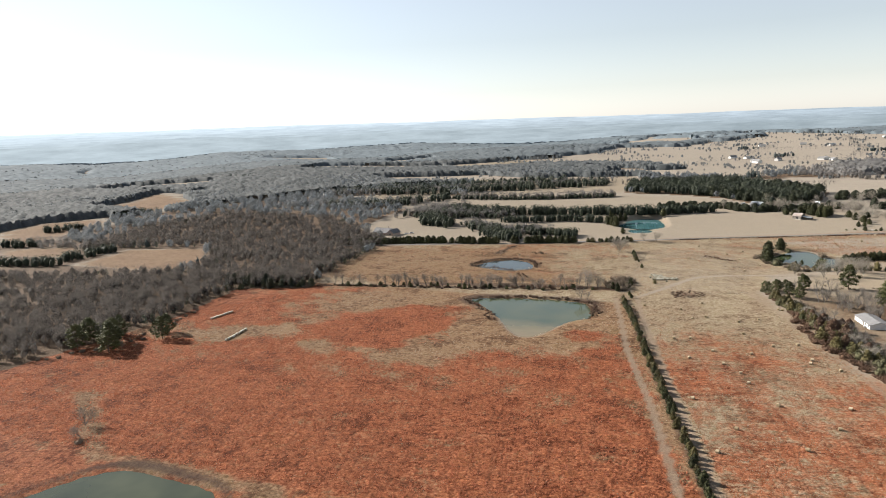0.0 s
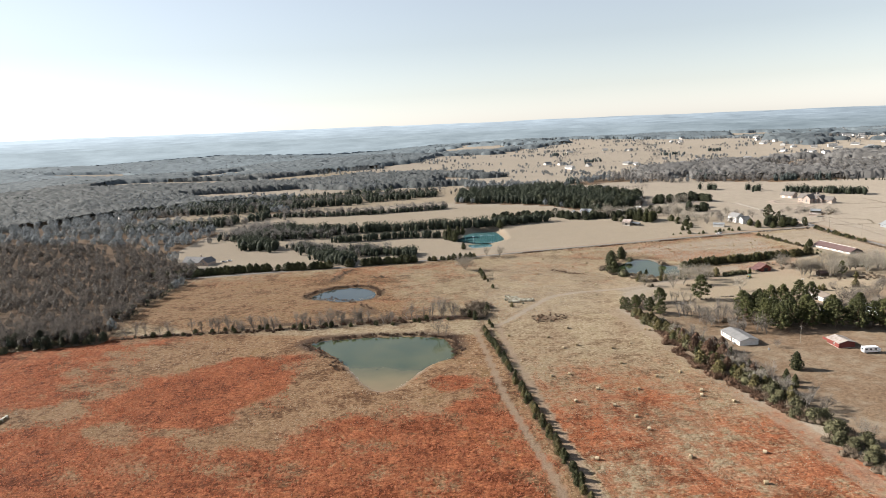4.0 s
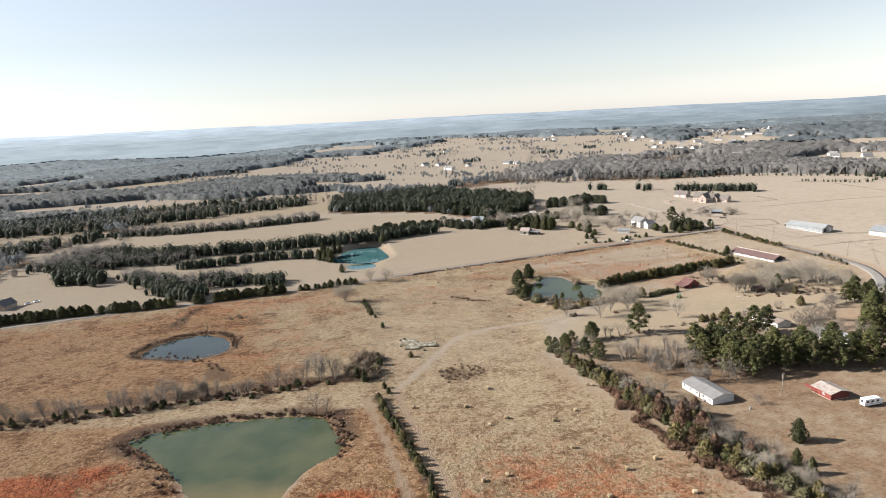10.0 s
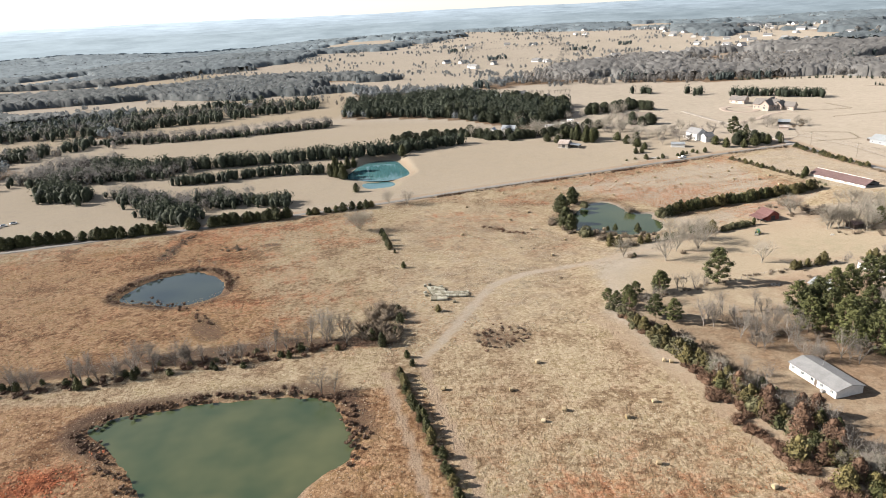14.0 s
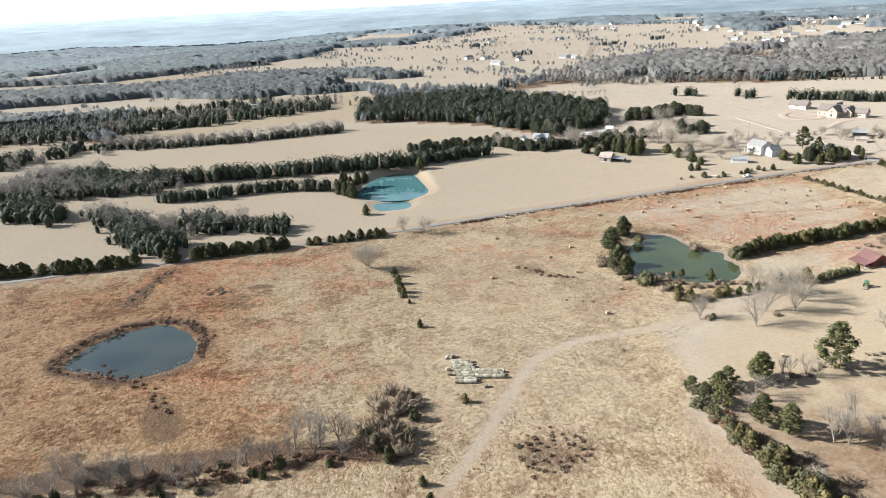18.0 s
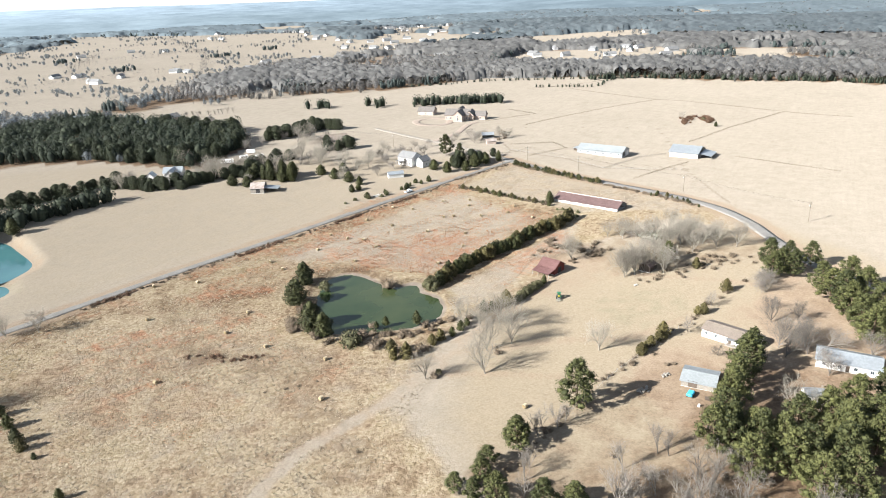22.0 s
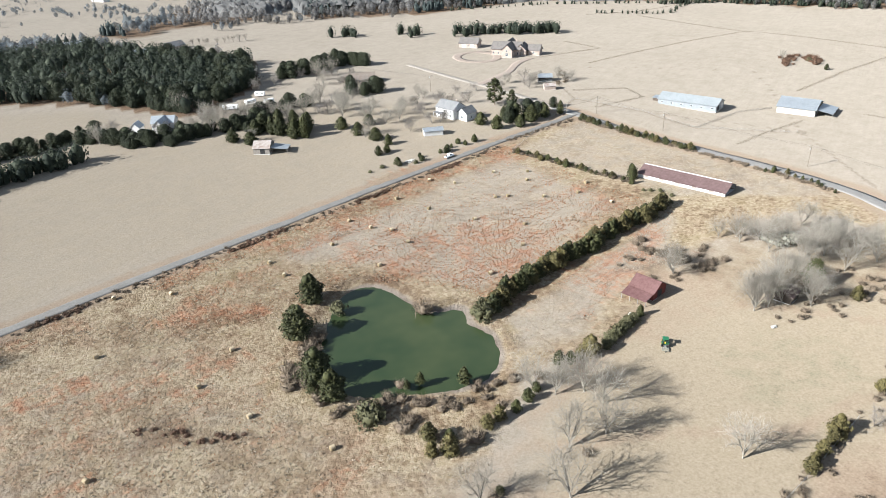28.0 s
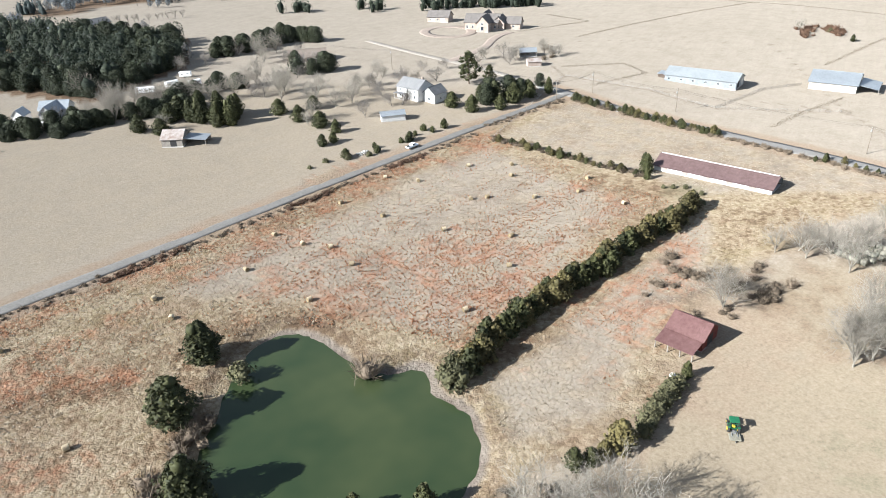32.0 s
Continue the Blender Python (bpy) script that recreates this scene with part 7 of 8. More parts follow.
def window(parent, x, y, z, w, h, along_x=True, frame="white_paint"):
    """A framed window set 3 cm proud of its wall, with its pane."""
    bm = bmesh.new()
    for a, b, c, d in ((-w / 2, w / 2, -h / 2, -h / 2 + 0.09), (-w / 2, w / 2, h / 2 - 0.09, h / 2), (-w / 2, -w / 2 + 0.09, -h / 2 + 0.09, h / 2 - 0.09), (w / 2 - 0.09, w / 2, -h / 2 + 0.09, h / 2 - 0.09), (-0.03, 0.03, -h / 2 + 0.09, h / 2 - 0.09)):
        if along_x:
            box(bm, x + a, y - 0.05, z + c, x + b, y + 0.05, z + d)
        else:
            box(bm, x - 0.05, y + a, z + c, x + 0.05, y + b, z + d)
    f = part("window", bm, frame, parent)
    bm = bmesh.new()
    if along_x:
        box(bm, x - w / 2 + 0.05, y - 0.025, z - h / 2 + 0.05, x + w / 2 - 0.05, y + 0.025, z + h / 2 - 0.05)
    else:
        box(bm, x - 0.025, y - w / 2 + 0.05, z - h / 2 + 0.05, x + 0.025, y + w / 2 - 0.05, z + h / 2 - 0.05)
    part("pane", bm, "glass", f)
    return f


def gabled(name, x, y, turn, length, width, wall_h, rise, wall, roof, label, category, over=0.45, seams=0.0, windows=(), doors=(), chimney=None, open_sides=(), group=""):
    """A gabled building: four walls, two roof pitches, windows, doors. windows: (side, place along, sill, w, h)."""
    r = root_at(name, x, y, turn, label, category, group)
    t = 0.16
    boxed("foundation", "concrete", r, -length / 2 - 0.06, -width / 2 - 0.06, -0.6, length / 2 + 0.06, width / 2 + 0.06, 0.12)
    for side, yy in ((-1, -width / 2 + t / 2), (1, width / 2 - t / 2)):
        if side in open_sides:
            n = max(3, int(length / 4))
            for k in range(n + 1):
                px_ = -length / 2 + 0.15 + (length - 0.3) * k / n
                boxed("post", "wood_grey", r, px_ - 0.1, yy - 0.1, 0.1, px_ + 0.1, yy + 0.1, wall_h)
        else:
            boxed("wall", wall, r, -length / 2, yy - t / 2, 0.1, length / 2, yy + t / 2, wall_h)
    for k, xx in ((-2, -length / 2 + t / 2), (2, length / 2 - t / 2)):
        if k in open_sides:
            for q in (-1, 1):
                boxed("post", "wood_grey", r, xx - 0.12, q * (width / 2 - 0.15) - 0.12, 0.1, xx + 0.12, q * (width / 2 - 0.15) + 0.12, wall_h)
        else:
            end_wall(r, xx, width, wall_h, rise, t - 0.01, wall)
    for side in (-1, 1):
        roof_side(r, side, length, width, wall_h, rise, over, roof, seams)
    bm = bmesh.new()
    box(bm, -length / 2 - over, -0.16, wall_h + rise + 0.1, length / 2 + over, 0.16, wall_h + rise + 0.22)
    part("ridge_cap", bm, roof, r)
    for side, at, sill, w, h in windows:
        if side in (-1, 1):
            window(r, at, side * (width / 2 + 0.01), sill + h / 2, w, h)
        else:
            window(r, (side / 2) * (length / 2 + 0.01), at, sill + h / 2, w, h, False)
    for side, at, w, h, m_ in doors:
        if side in (-1, 1):
            d = boxed("door", m_, r, at - w / 2, side * (width / 2) - 0.04, 0.12, at + w / 2, side * (width / 2) + 0.04, 0.12 + h)
        else:
            s2 = side / 2
            d = boxed("door", m_, r, s2 * length / 2 - 0.04, at - w / 2, 0.12, s2 * length / 2 + 0.04, at + w / 2, 0.12 + h)
    if chimney:
        cx, cy, ch, m_ = chimney
        boxed("chimney", m_, r, cx - 0.4, cy - 0.4, wall_h * 0.7, cx + 0.4, cy + 0.4, ch)
    return r


def side_windows(length, n, sill=1.0, w=1.1, h=1.2, sides=(-1, 1)):
    return tuple((s, -length / 2 + length * (k + 0.5) / n, sill, w, h) for s in sides for k in range(n))


# low white house below the hedge
h = gabled("house", 106, 299, -77, 18.5, 9.6, 2.5, 1.2, "white_paint", "old_shingle", "low white house with weathered grey roof", "house", 0.4, 0, side_windows(19, 5, 1.0, 1.2, 1.1), ((-1, 1.5, 1.0, 2.1, "wood_dark"),))
boxed("vent_pipe", "steel", h, -3, 1.5, 3.2, -2.8, 1.7, 4.3)
boxed("air_unit", "steel", h, 4.5, -5.9, 0.0, 5.4, -5.1, 0.9)
# long white mobile home
h = gabled("mobile_home", 175, 376.5, -77, 17.5, 8.2, 2.7, 1.3, "white_paint", "brown_shingle", "long white mobile home with brown shingle roof", "house", 0.35, 0, side_windows(18, 5, 1.1, 1.0, 1.0), ((-1, 1.0, 1.0, 2.0, "wood_dark"),))
boxed("porch_roof", "old_shingle", h, 0.2, -5.6, 2.35, 3.6, -3.4, 2.5)
for q in (0.4, 3.4):
    boxed("porch_post", "white_paint", h, q - 0.06, -5.5, 0.0, q + 0.06, -5.38, 2.35)
boxed("porch_deck", "wood_grey", h, 0.0, -5.7, 0.0, 3.8, -3.7, 0.35)
# pale blue roofed shed and its clutter
gabled("shed", 145, 365.5, -60, 9.5, 8.8, 2.0, 1.1, "wood_grey", "blue_tin", "shed with pale blue sheet metal roof", "shed", 0.5, 0.9, (), ((-1, -1.5, 2.6, 2.1, "wood_dark"),))
gabled("house", 188, 345, -62, 17, 9, 2.8, 1.7, "white_paint", "tin", "white house with pale metal roof among pines", "house", 0.5, 1.0, side_windows(17, 4), ((-1, 0, 1.0, 2.1, "wood_dark"),))
# red outbuilding with rusted sheet roof
h = gabled("outbuilding", 150, 289.5, -80, 9.2, 8.0, 2.5, 1.0, "red_paint", "rust_patch", "red boarded outbuilding with rusted metal roof", "shed", 0.5, 0.8, ((-1, 1.0, 0.9, 1.2, 1.0), (-2, 0.5, 0.9, 1.1, 1.0)), ((-2, -1.8, 1.2, 2.0, "white_paint"),))
for k in range(5):
    boxed("fence_panel", "red_paint", h, -6.6 - 0.9 * k, -2.6, 0.0, -5.75 - 0.9 * k, -2.5, 1.2)
# red barn with its lean-to
# black door panel stands in for the darkness of the open gable end
h = gabled("barn", 169.5, 462.8, -75, 8.2, 7.4, 3.0, 2.3, "red_paint", "rust", "old red barn with faded rusty metal roof", "barn", 0.4, 0.75, (), ((2, 0, 2.6, 2.6, "black"),))
bm = bmesh.new()
mm = Matrix.Translation((0, -3.75, 2.6)) @ Matrix.Rotation(0.2, 4, "X")
box(bm, -4.6, -4.6, 0, 4.2, 0.05, 0.12, mm)
part("lean_to_roof", bm, "rust", h, "red rusted lean-to roof")
for q in (-4.4, -1.5, 1.3, 4.0):
    boxed("lean_to_post", "wood_grey", h, q - 0.1, -8.1, -0.2, q + 0.1, -7.9, 1.8)
# long poultry shed with maroon roof
h = gabled("poultry_shed", 243, 517, -71, 38, 11, 1.7, 2.4, "white_paint", "maroon", "long low shed with maroon metal roof", "shed", 0.5, 1.1, (), (), None, (2,))
for k in range(14):
    boxed("wall_panel", "white_paint" if k % 3 else "rust_patch", h, -16.6 + 2.4 * k, -5.62, 0.4, -14.5 + 2.4 * k, -5.53, 1.4)
boxed("ridge_vent", "white_paint", h, -19, -0.25, 4.33, 19, 0.25, 4.48)
# two metal barns across the east road
h = gabled("metal_barn", 330, 596, -67, 33, 13, 3.4, 2.6, "tin", "blue_tin", "long pale metal barn with blue-grey roof", "barn", 0.5, 1.1, side_windows(34, 6, 1.3, 1.3, 1.0, (-1,)), ((2, -3, 3.0, 3.0, "black"), (2, 3.2, 3.0, 3.0, "white_paint")))
boxed("annex", "wood_dark", h, -21, -3, 0, -17.3, 2.5, 2.6)
boxed("annex_roof", "tin", h, -21.5, -3.5, 2.6, -17.2, 3.0, 2.75)
h = gabled("metal_barn", 370, 556, -66, 19, 19, 3.5, 3.2, "cream", "tin", "open metal barn with lean-to roof", "barn", 0.6, 1.0, (), (), None, (2,))
bm = bmesh.new()
mm = Matrix.Translation((9.9, 0, 3.3)) @ Matrix.Rotation(0.16, 4, "Y")
box(bm, 0, -7.8, 0, 8.0, 7.8, 0.12, mm)
part("lean_to_roof", bm, "tin", h)
for q in (-7.4, -2.5, 2.5, 7.4):
    boxed("lean_to_post", "wood_grey", h, 17.7, q - 0.1, -0.2, 17.9, q + 0.1, 2.2)
# white two-storey house at the crossroads
h = gabled("house", 205, 652, -72, 13, 10, 5.2, 3.2, "white_paint", "old_shingle", "white two-storey house with steep grey roof", "house", 0.4, 0, side_windows(13, 3, 0.9, 1.0, 1.5) + side_windows(13, 3, 3.3, 1.0, 1.3), ((-1, -3, 1.1, 2.1, "wood_dark"),), (4.0, 1.0, 9.4, "brick"))
w = gabled("house_wing", 210, 643, 18, 8, 7, 4.0, 2.6, "white_paint", "shingle", "white gabled wing of the two-storey house", "house", 0.4, 0, ((-2, 0, 1.0, 1.4, 1.3), (-1, 0, 1.0, 1.0, 1.3)))
boxed("porch", "wood_grey", h, -6.4, -7.4, 0, 0, -5.0, 0.4)
boxed("porch_roof", "shingle", h, -6.6, -7.6, 2.7, 0.2, -4.95, 2.85)
for q in (-6.2, -3.2, -0.2):
    boxed("porch_post", "white_paint", h, q - 0.08, -7.4, 0.4, q + 0.08, -7.24, 2.7)
gabled("shed", 183, 632, -18, 10, 5, 2.4, 1.2, "white_paint", "tin", "long white shed with metal roof by the drive", "shed", 0.3, 0.9, (), ((2, 0, 2.2, 2.0, "wood_dark"),))
# large hip-roofed villa and its garage
gabled("villa", 315, 759, -50, 22, 13, 4.6, 4.2, "brick", "taupe_shingle", "large brick house with steep brown hipped roofs", "house", 0.5, 0, side_windows(22, 6, 0.9, 1.2, 1.8), ((-1, 0, 1.6, 2.4, "wood_dark"),), (6, 1, 10.6, "brick"))
gabled("villa_wing", 311, 752, 40, 12, 8, 5.4, 4.0, "brick", "taupe_shingle", "gabled brick wing of the large house", "house", 0.5, 0, ((-2, 0, 1.0, 1.8, 2.4), (-2, 0, 4.2, 1.4, 1.3), (-1, 0, 1.0, 1.2, 1.6)))
gabled("villa_wing", 323, 752, 40, 12, 8, 4.2, 3.6, "brick", "taupe_shingle", "lower gabled wing of the brick house", "house", 0.5, 0, ((-2, 0, 1.0, 1.8, 1.8), (1, 0, 1.0, 1.2, 1.6)))
gabled("villa_wing", 322, 766, 40, 11, 9, 4.4, 4.4, "brick", "taupe_shingle", "rear gabled wing of the large house", "house", 0.5, 0, ((2, 0, 1.0, 1.6, 1.6),))
gabled("villa_wing", 330, 746, -50, 9, 8, 3.6, 3.4, "brick", "taupe_shingle", "low end wing of the brick house", "house", 0.5, 0, ((-1, 0, 1.0, 1.6, 1.5),))
gabled("garage", 305, 797, -50, 15, 10, 3.4, 3.4, "brick", "taupe_shingle", "brick garage with steep brown roof", "garage", 0.5, 0, side_windows(15, 3), ((-1, -3.5, 3.0, 2.4, "white_paint"), (-1, 3.5, 3.0, 2.4, "white_paint")))
# grey ranch house, weathered shed, cottages and trailers under the pines
gabled("house", 191, 749, -20, 20, 11, 2.9, 3.0, "brick", "brown_shingle", "low brown-roofed ranch house among cedars", "house", 0.6, 0, side_windows(20, 5))
h = gabled("barn", 100, 654, -30, 8, 9, 3.0, 2.4, "wood_grey", "rust_patch", "weathered plank shed with rusted metal roof", "shed", 0.4, 0.8, (), ((-1, 0.5, 2.4, 2.4, "black"),))
bm = bmesh.new()
mm = Matrix.Translation((4.2, 0, 2.7)) @ Matrix.Rotation(0.1, 4, "Y")
box(bm, 0, -3.6, 0, 8.5, 3.8, 0.12, mm)
part("lean_to_roof", bm, "tin", h)
for q in (-3.3, 0, 3.5):
    boxed("lean_to_post", "wood_grey", h, 12.2, q - 0.1, -0.2, 12.4, q + 0.1, 1.95)
boxed("lean_to_wall", "wood_grey", h, 4.1, 3.5, 0, 12.4, 3.62, 2.0)
gabled("cottage_wing", 62, 714, 60, 11, 6, 4.6, 3.0, "white_paint", "tin", "white gabled wing of the cottage", "house", 0.4, 0, ((-2, 0, 1.0, 1.1, 1.4), (-2, 0, 4.0, 0.9, 1.1)))
gabled("shed", 50, 722, 60, 6, 5, 3.2, 2.4, "white_paint", "tin", "small white gabled shed beside the cottage", "shed", 0.3)
gabled("cottage", 64, 719, -25, 12, 8, 4.6, 2.8, "white_paint", "tin", "white cottage among bare trees", "house", 0.4, 0, side_windows(11, 3, 1.0, 0.9, 1.3) + side_windows(11, 3, 3.0, 0.9, 1.1))
for x, y, tn, ln, lab in ((103, 735, -20, 9, "white camper trailer under trees"), (116, 739, 15, 6.5, "small white trailer beside cedars"), (126, 734, 10, 6.0, "white box trailer beside cedars"), (126, 754, -30, 6, "pale trailer at the wood's edge")):
    r = root_at("trailer", x, y, tn, lab, "trailer", "parked trailers")
    boxed("body", "white_gloss", r, -ln / 2, -1.2, 0.6, ln / 2, 1.2, 3.0, bevel=0.15)
    for q in (-0.5, 0.5):
        bm = bmesh.new()
        drum(bm, 0.36, 0.36, 2.3, Matrix.Translation((q, -1.15, 0.36)) @ Matrix.Rotation(radians(-90), 4, "X"))
        part("wheel", bm, "rubber", r)
    window(r, -ln / 4, -1.21, 2.0, 1.2, 0.7)
    window(r, ln / 4, -1.21, 2.0, 1.2, 0.7)
gabled("ruin", 290, 680, -30, 9, 6, 2.6, 1.6, "wood_grey", "tin", "derelict shed with sagging metal roof", "shed", 0.3, 0.9, (), (), None, (-1, 2))
gabled("shed", 281, 663, -25, 7, 5, 2.3, 1.2, "brick", "rust_patch", "small derelict brick shed", "shed", 0.3, 0.9)
gabled("house", -308, 540, -12, 22, 11, 3.2, 4.0, "brick", "shingle", "dark-roofed brick house beside the wood", "house", 0.6, 0, side_windows(22, 5), (), (5, 1.5, 9.0, "brick"))
gabled("house_wing", -296, 538, 78, 12, 9, 3.2, 3.4, "brick", "shingle", "dark-roofed wing of the brick house", "house", 0.5, 0, ((-2, 0, 0.9, 2.4, 1.8),))
for x, y, tn, lab in ((-284, 545, 20, "white car parked by the brick house"), (-280, 549, 35, "silver car parked by the brick house")):
    r = root_at("car", x, y, tn, lab, "car", "parked cars")
    boxed("body", "white_gloss", r, -2.2, -0.9, 0.35, 2.2, 0.9, 0.95, bevel=0.12)
    boxed("cabin", "glass", r, -1.3, -0.78, 0.93, 1.2, 0.78, 1.48, bevel=0.12)
gabled("shed", -234, 1008, -10, 16, 8, 3.0, 1.8, "white_paint", "tin", "white farm shed beyond the fields", "shed", 0.4, 1.0)
gabled("house", -196, 990, 5, 18, 10, 3.0, 2.6, "brick", "shingle", "grey-roofed house beyond the fields", "house", 0.5)
gabled("barn", 30, 1010, 20, 26, 12, 3.4, 2.2, "cream", "tin", "pale metal-roofed building behind the pine wood", "barn", 0.5, 1.2)
gabled("shed", 200, 436, 15, 6, 5, 2.4, 1.3, "wood_dark", "maroon", "small dark shed under bare trees", "shed", 0.3, 0.8, (), (), None, (2,))
gabled("shed", 163, 341, -40, 5, 4, 2.2, 1.0, "white_paint", "tin", "little pale shed under the pines", "shed", 0.3, 0.8)

gabled("barn", 86, 929, -25, 26, 12, 3.2, 2.0, "cream", "tin", "long pale metal building beyond the evergreen wood", "barn", 0.5, 1.2)
gabled("house", 106, 944, 25, 16, 11, 3.0, 3.0, "brick", "shingle", "dark-roofed house among bare trees", "house", 0.5)

# far scattered houses of the valley
FAR_HOMES = ((-765, 2400), (-700, 2450), (-640, 2380), (-600, 2300), (-246, 2300), (-205, 2200), (495, 1340), (572, 1354), (40, 1465), (397, 1104), (395, 1065), (109, 1815), (203, 1828), (259, 1768), (485, 2228), (740, 1198), (679, 1095), (779, 1172), (715, 1071), (672, 999), (801, 1100), (753, 1015), (712, 943), (752, 948), (569, 1023), (875, 1072), (643, 930), (690, 880), (407, 1128), (428, 1153), (564, 1379), (1052, 908), (798, 948), (640, 1010), (700, 1130), (820, 1040), (860, 990), (-560, 830), (-700, 1280), (-820, 1350))
g7 = np.random.default_rng(77)
extra = [(float(x), float(y)) for x, y in g7.uniform((60, 950), (1250, 2100), (900, 2)) if 0.1 < wooded(np.array(x), np.array(y)) < 0.62 and (x > 560 or y > 1320) and inside(EAST_FIELD, np.array(x), np.array(y)) < -8]
FAR_HOMES = FAR_HOMES + tuple(extra[:70])
home = gabled("far_house", *FAR_HOMES[0], 20, 15, 9, 3.0, 2.6, "white_paint", "old_shingle", "small pale house across the valley", "house", 0.4, 0, (), (), None, (), "valley houses")
for i, (x, y) in enumerate(FAR_HOMES[1:]):
    copy_thing(home, Matrix.Translation((x, y, land1(x, y))) @ Matrix.Rotation(rnd.uniform(0, 3.1), 4, "Z") @ Matrix.Diagonal((rnd.uniform(0.8, 1.3), rnd.uniform(0.8, 1.2), rnd.uniform(0.9, 1.3), 1)))

# ---------------------------------------------------------------- vehicles and yard things
def wheel(parent, x, y, r, w, rim="steel"):
    bm = bmesh.new()
    drum(bm, r, r, w, Matrix.Translation((x, y - w / 2, r)) @ Matrix.Rotation(radians(-90), 4, "X"), 18)
    bmesh.ops.bevel(bm, geom=[e for e in bm.edges if e.calc_face_angle(0) > 1.0], offset=r * 0.12, segments=2, affect="EDGES")
    t = part("tyre", bm, "rubber", parent)
    bm = bmesh.new()
    drum(bm, r * 0.55, r * 0.55, w + 0.04, Matrix.Translation((x, y - w / 2 - 0.02, r)) @ Matrix.Rotation(radians(-90), 4, "X"), 12)
    part("rim", bm, rim, t)


def tractor(x, y, turn):
    r = root_at("tractor", x, y, turn, "green farm tractor with canopy and rear mower", "tractor")
    boxed("hood", "green_paint", r, 0.3, -0.38, 0.75, 2.0, 0.38, 1.45, bevel=0.08)
    boxed("chassis", "black", r, -1.0, -0.3, 0.5, 1.9, 0.3, 0.8)
    boxed("grille", "black", r, 2.0, -0.32, 0.8, 2.05, 0.32, 1.35)
    boxed("platform", "green_paint", r, -0.9, -0.75, 0.8, 0.3, 0.75, 0.95)
    boxed("seat", "yellow_paint", r, -0.75, -0.28, 0.95, -0.25, 0.28, 1.35, bevel=0.06)
    for q in (-1, 1):
        boxed("fender", "green_paint", r, -1.3, q * 0.85 - 0.22, 1.35, -0.05, q * 0.85 + 0.22, 1.45)
        boxed("canopy_post", "black", r, -0.95, q * 0.6 - 0.04, 0.95, -0.87, q * 0.6 + 0.04, 2.5)
        boxed("canopy_post", "black", r, 0.25, q * 0.6 - 0.04, 0.95, 0.33, q * 0.6 + 0.04, 2.5)
        wheel(r, -0.65, q * 0.9, 0.75, 0.42, "yellow_paint")
        wheel(r, 1.55, q * 0.72, 0.45, 0.26, "yellow_paint")
    boxed("canopy", "green_paint", r, -1.15, -0.85, 2.5, 0.55, 0.85, 2.62, "flat green canopy", bevel=0.05)
    boxed("steering_column", "black", r, 0.15, -0.04, 0.95, 0.25, 0.04, 1.55)
    boxed("exhaust", "black", r, 1.2, 0.18, 1.45, 1.28, 0.26, 2.1)
    boxed("mower_deck", "old_hay", r, -3.4, -1.0, 0.22, -1.7, 1.0, 0.5, "grey-green mower deck", bevel=0.05)
    boxed("hitch", "steel", r, -1.8, -0.3, 0.45, -0.95, 0.3, 0.58)
    for q in (-0.5, 0.5):
        boxed("hitch_arm", "steel", r, -2.6, q - 0.05, 0.5, -1.0, q + 0.05, 0.62)
    wheel(r, -3.6, 0.0, 0.22, 0.14)
    return r


tractor(153, 439, 48)


def rv(x, y, turn):
    r = root_at("motorhome", x, y, turn, "white motorhome with dark windows, parked", "motorhome")
    boxed("body", "white_gloss", r, -3.8, -1.25, 0.55, 2.9, 1.25, 3.1, bevel=0.14)
    boxed("cab", "white_gloss", r, 2.7, -1.1, 0.5, 4.3, 1.1, 2.1, bevel=0.2)
    boxed("windscreen", "glass", r, 3.55, -0.95, 1.35, 4.33, 0.95, 1.95)
    boxed("stripe", "steel", r, -3.82, -1.27, 1.15, 2.92, 1.27, 1.35)
    for q in (-2.6, -0.6, 1.6):
        window(r, q, -1.26, 2.1, 1.0, 0.7, True, "black")
        window(r, q, 1.26, 2.1, 1.0, 0.7, True, "black")
    window(r, -3.81, 0, 2.1, 1.2, 0.8, False, "black")
    boxed("roof_unit", "white_paint", r, -1.2, -0.45, 3.1, 0.1, 0.45, 3.4, bevel=0.06)
    boxed("roof_unit", "white_paint", r, 1.3, -0.35, 3.1, 2.0, 0.35, 3.3, bevel=0.05)
    for q in (-1, 1):
        wheel(r, -2.0, q * 1.05, 0.42, 0.28)
        wheel(r, 3.4, q * 0.98, 0.42, 0.26)


rv(158, 278, 8)


def pickup(x, y, turn):
    r = root_at("pickup_truck", x, y, turn, "white pickup truck parked beside the road", "truck")
    boxed("body", "white_gloss", r, -2.7, -0.95, 0.5, 2.7, 0.95, 1.1, bevel=0.1)
    boxed("cab", "white_gloss", r, -0.6, -0.85, 1.08, 1.3, 0.85, 1.85, bevel=0.15)
    boxed("bed", "black", r, -2.55, -0.8, 1.06, -0.75, 0.8, 1.12)
    boxed("windscreen", "glass", r, 1.05, -0.72, 1.2, 1.34, 0.72, 1.72)
    for q in (-1, 1):
        boxed("side_window", "glass", r, -0.45, q * 0.86 - 0.02, 1.25, 1.0, q * 0.86 + 0.02, 1.7)
        wheel(r, -1.8, q * 0.85, 0.4, 0.26)
        wheel(r, 1.8, q * 0.85, 0.4, 0.26)
        boxed("headlight", "glass", r, 2.68, q * 0.7 - 0.16, 0.75, 2.72, q * 0.7 + 0.16, 0.95)


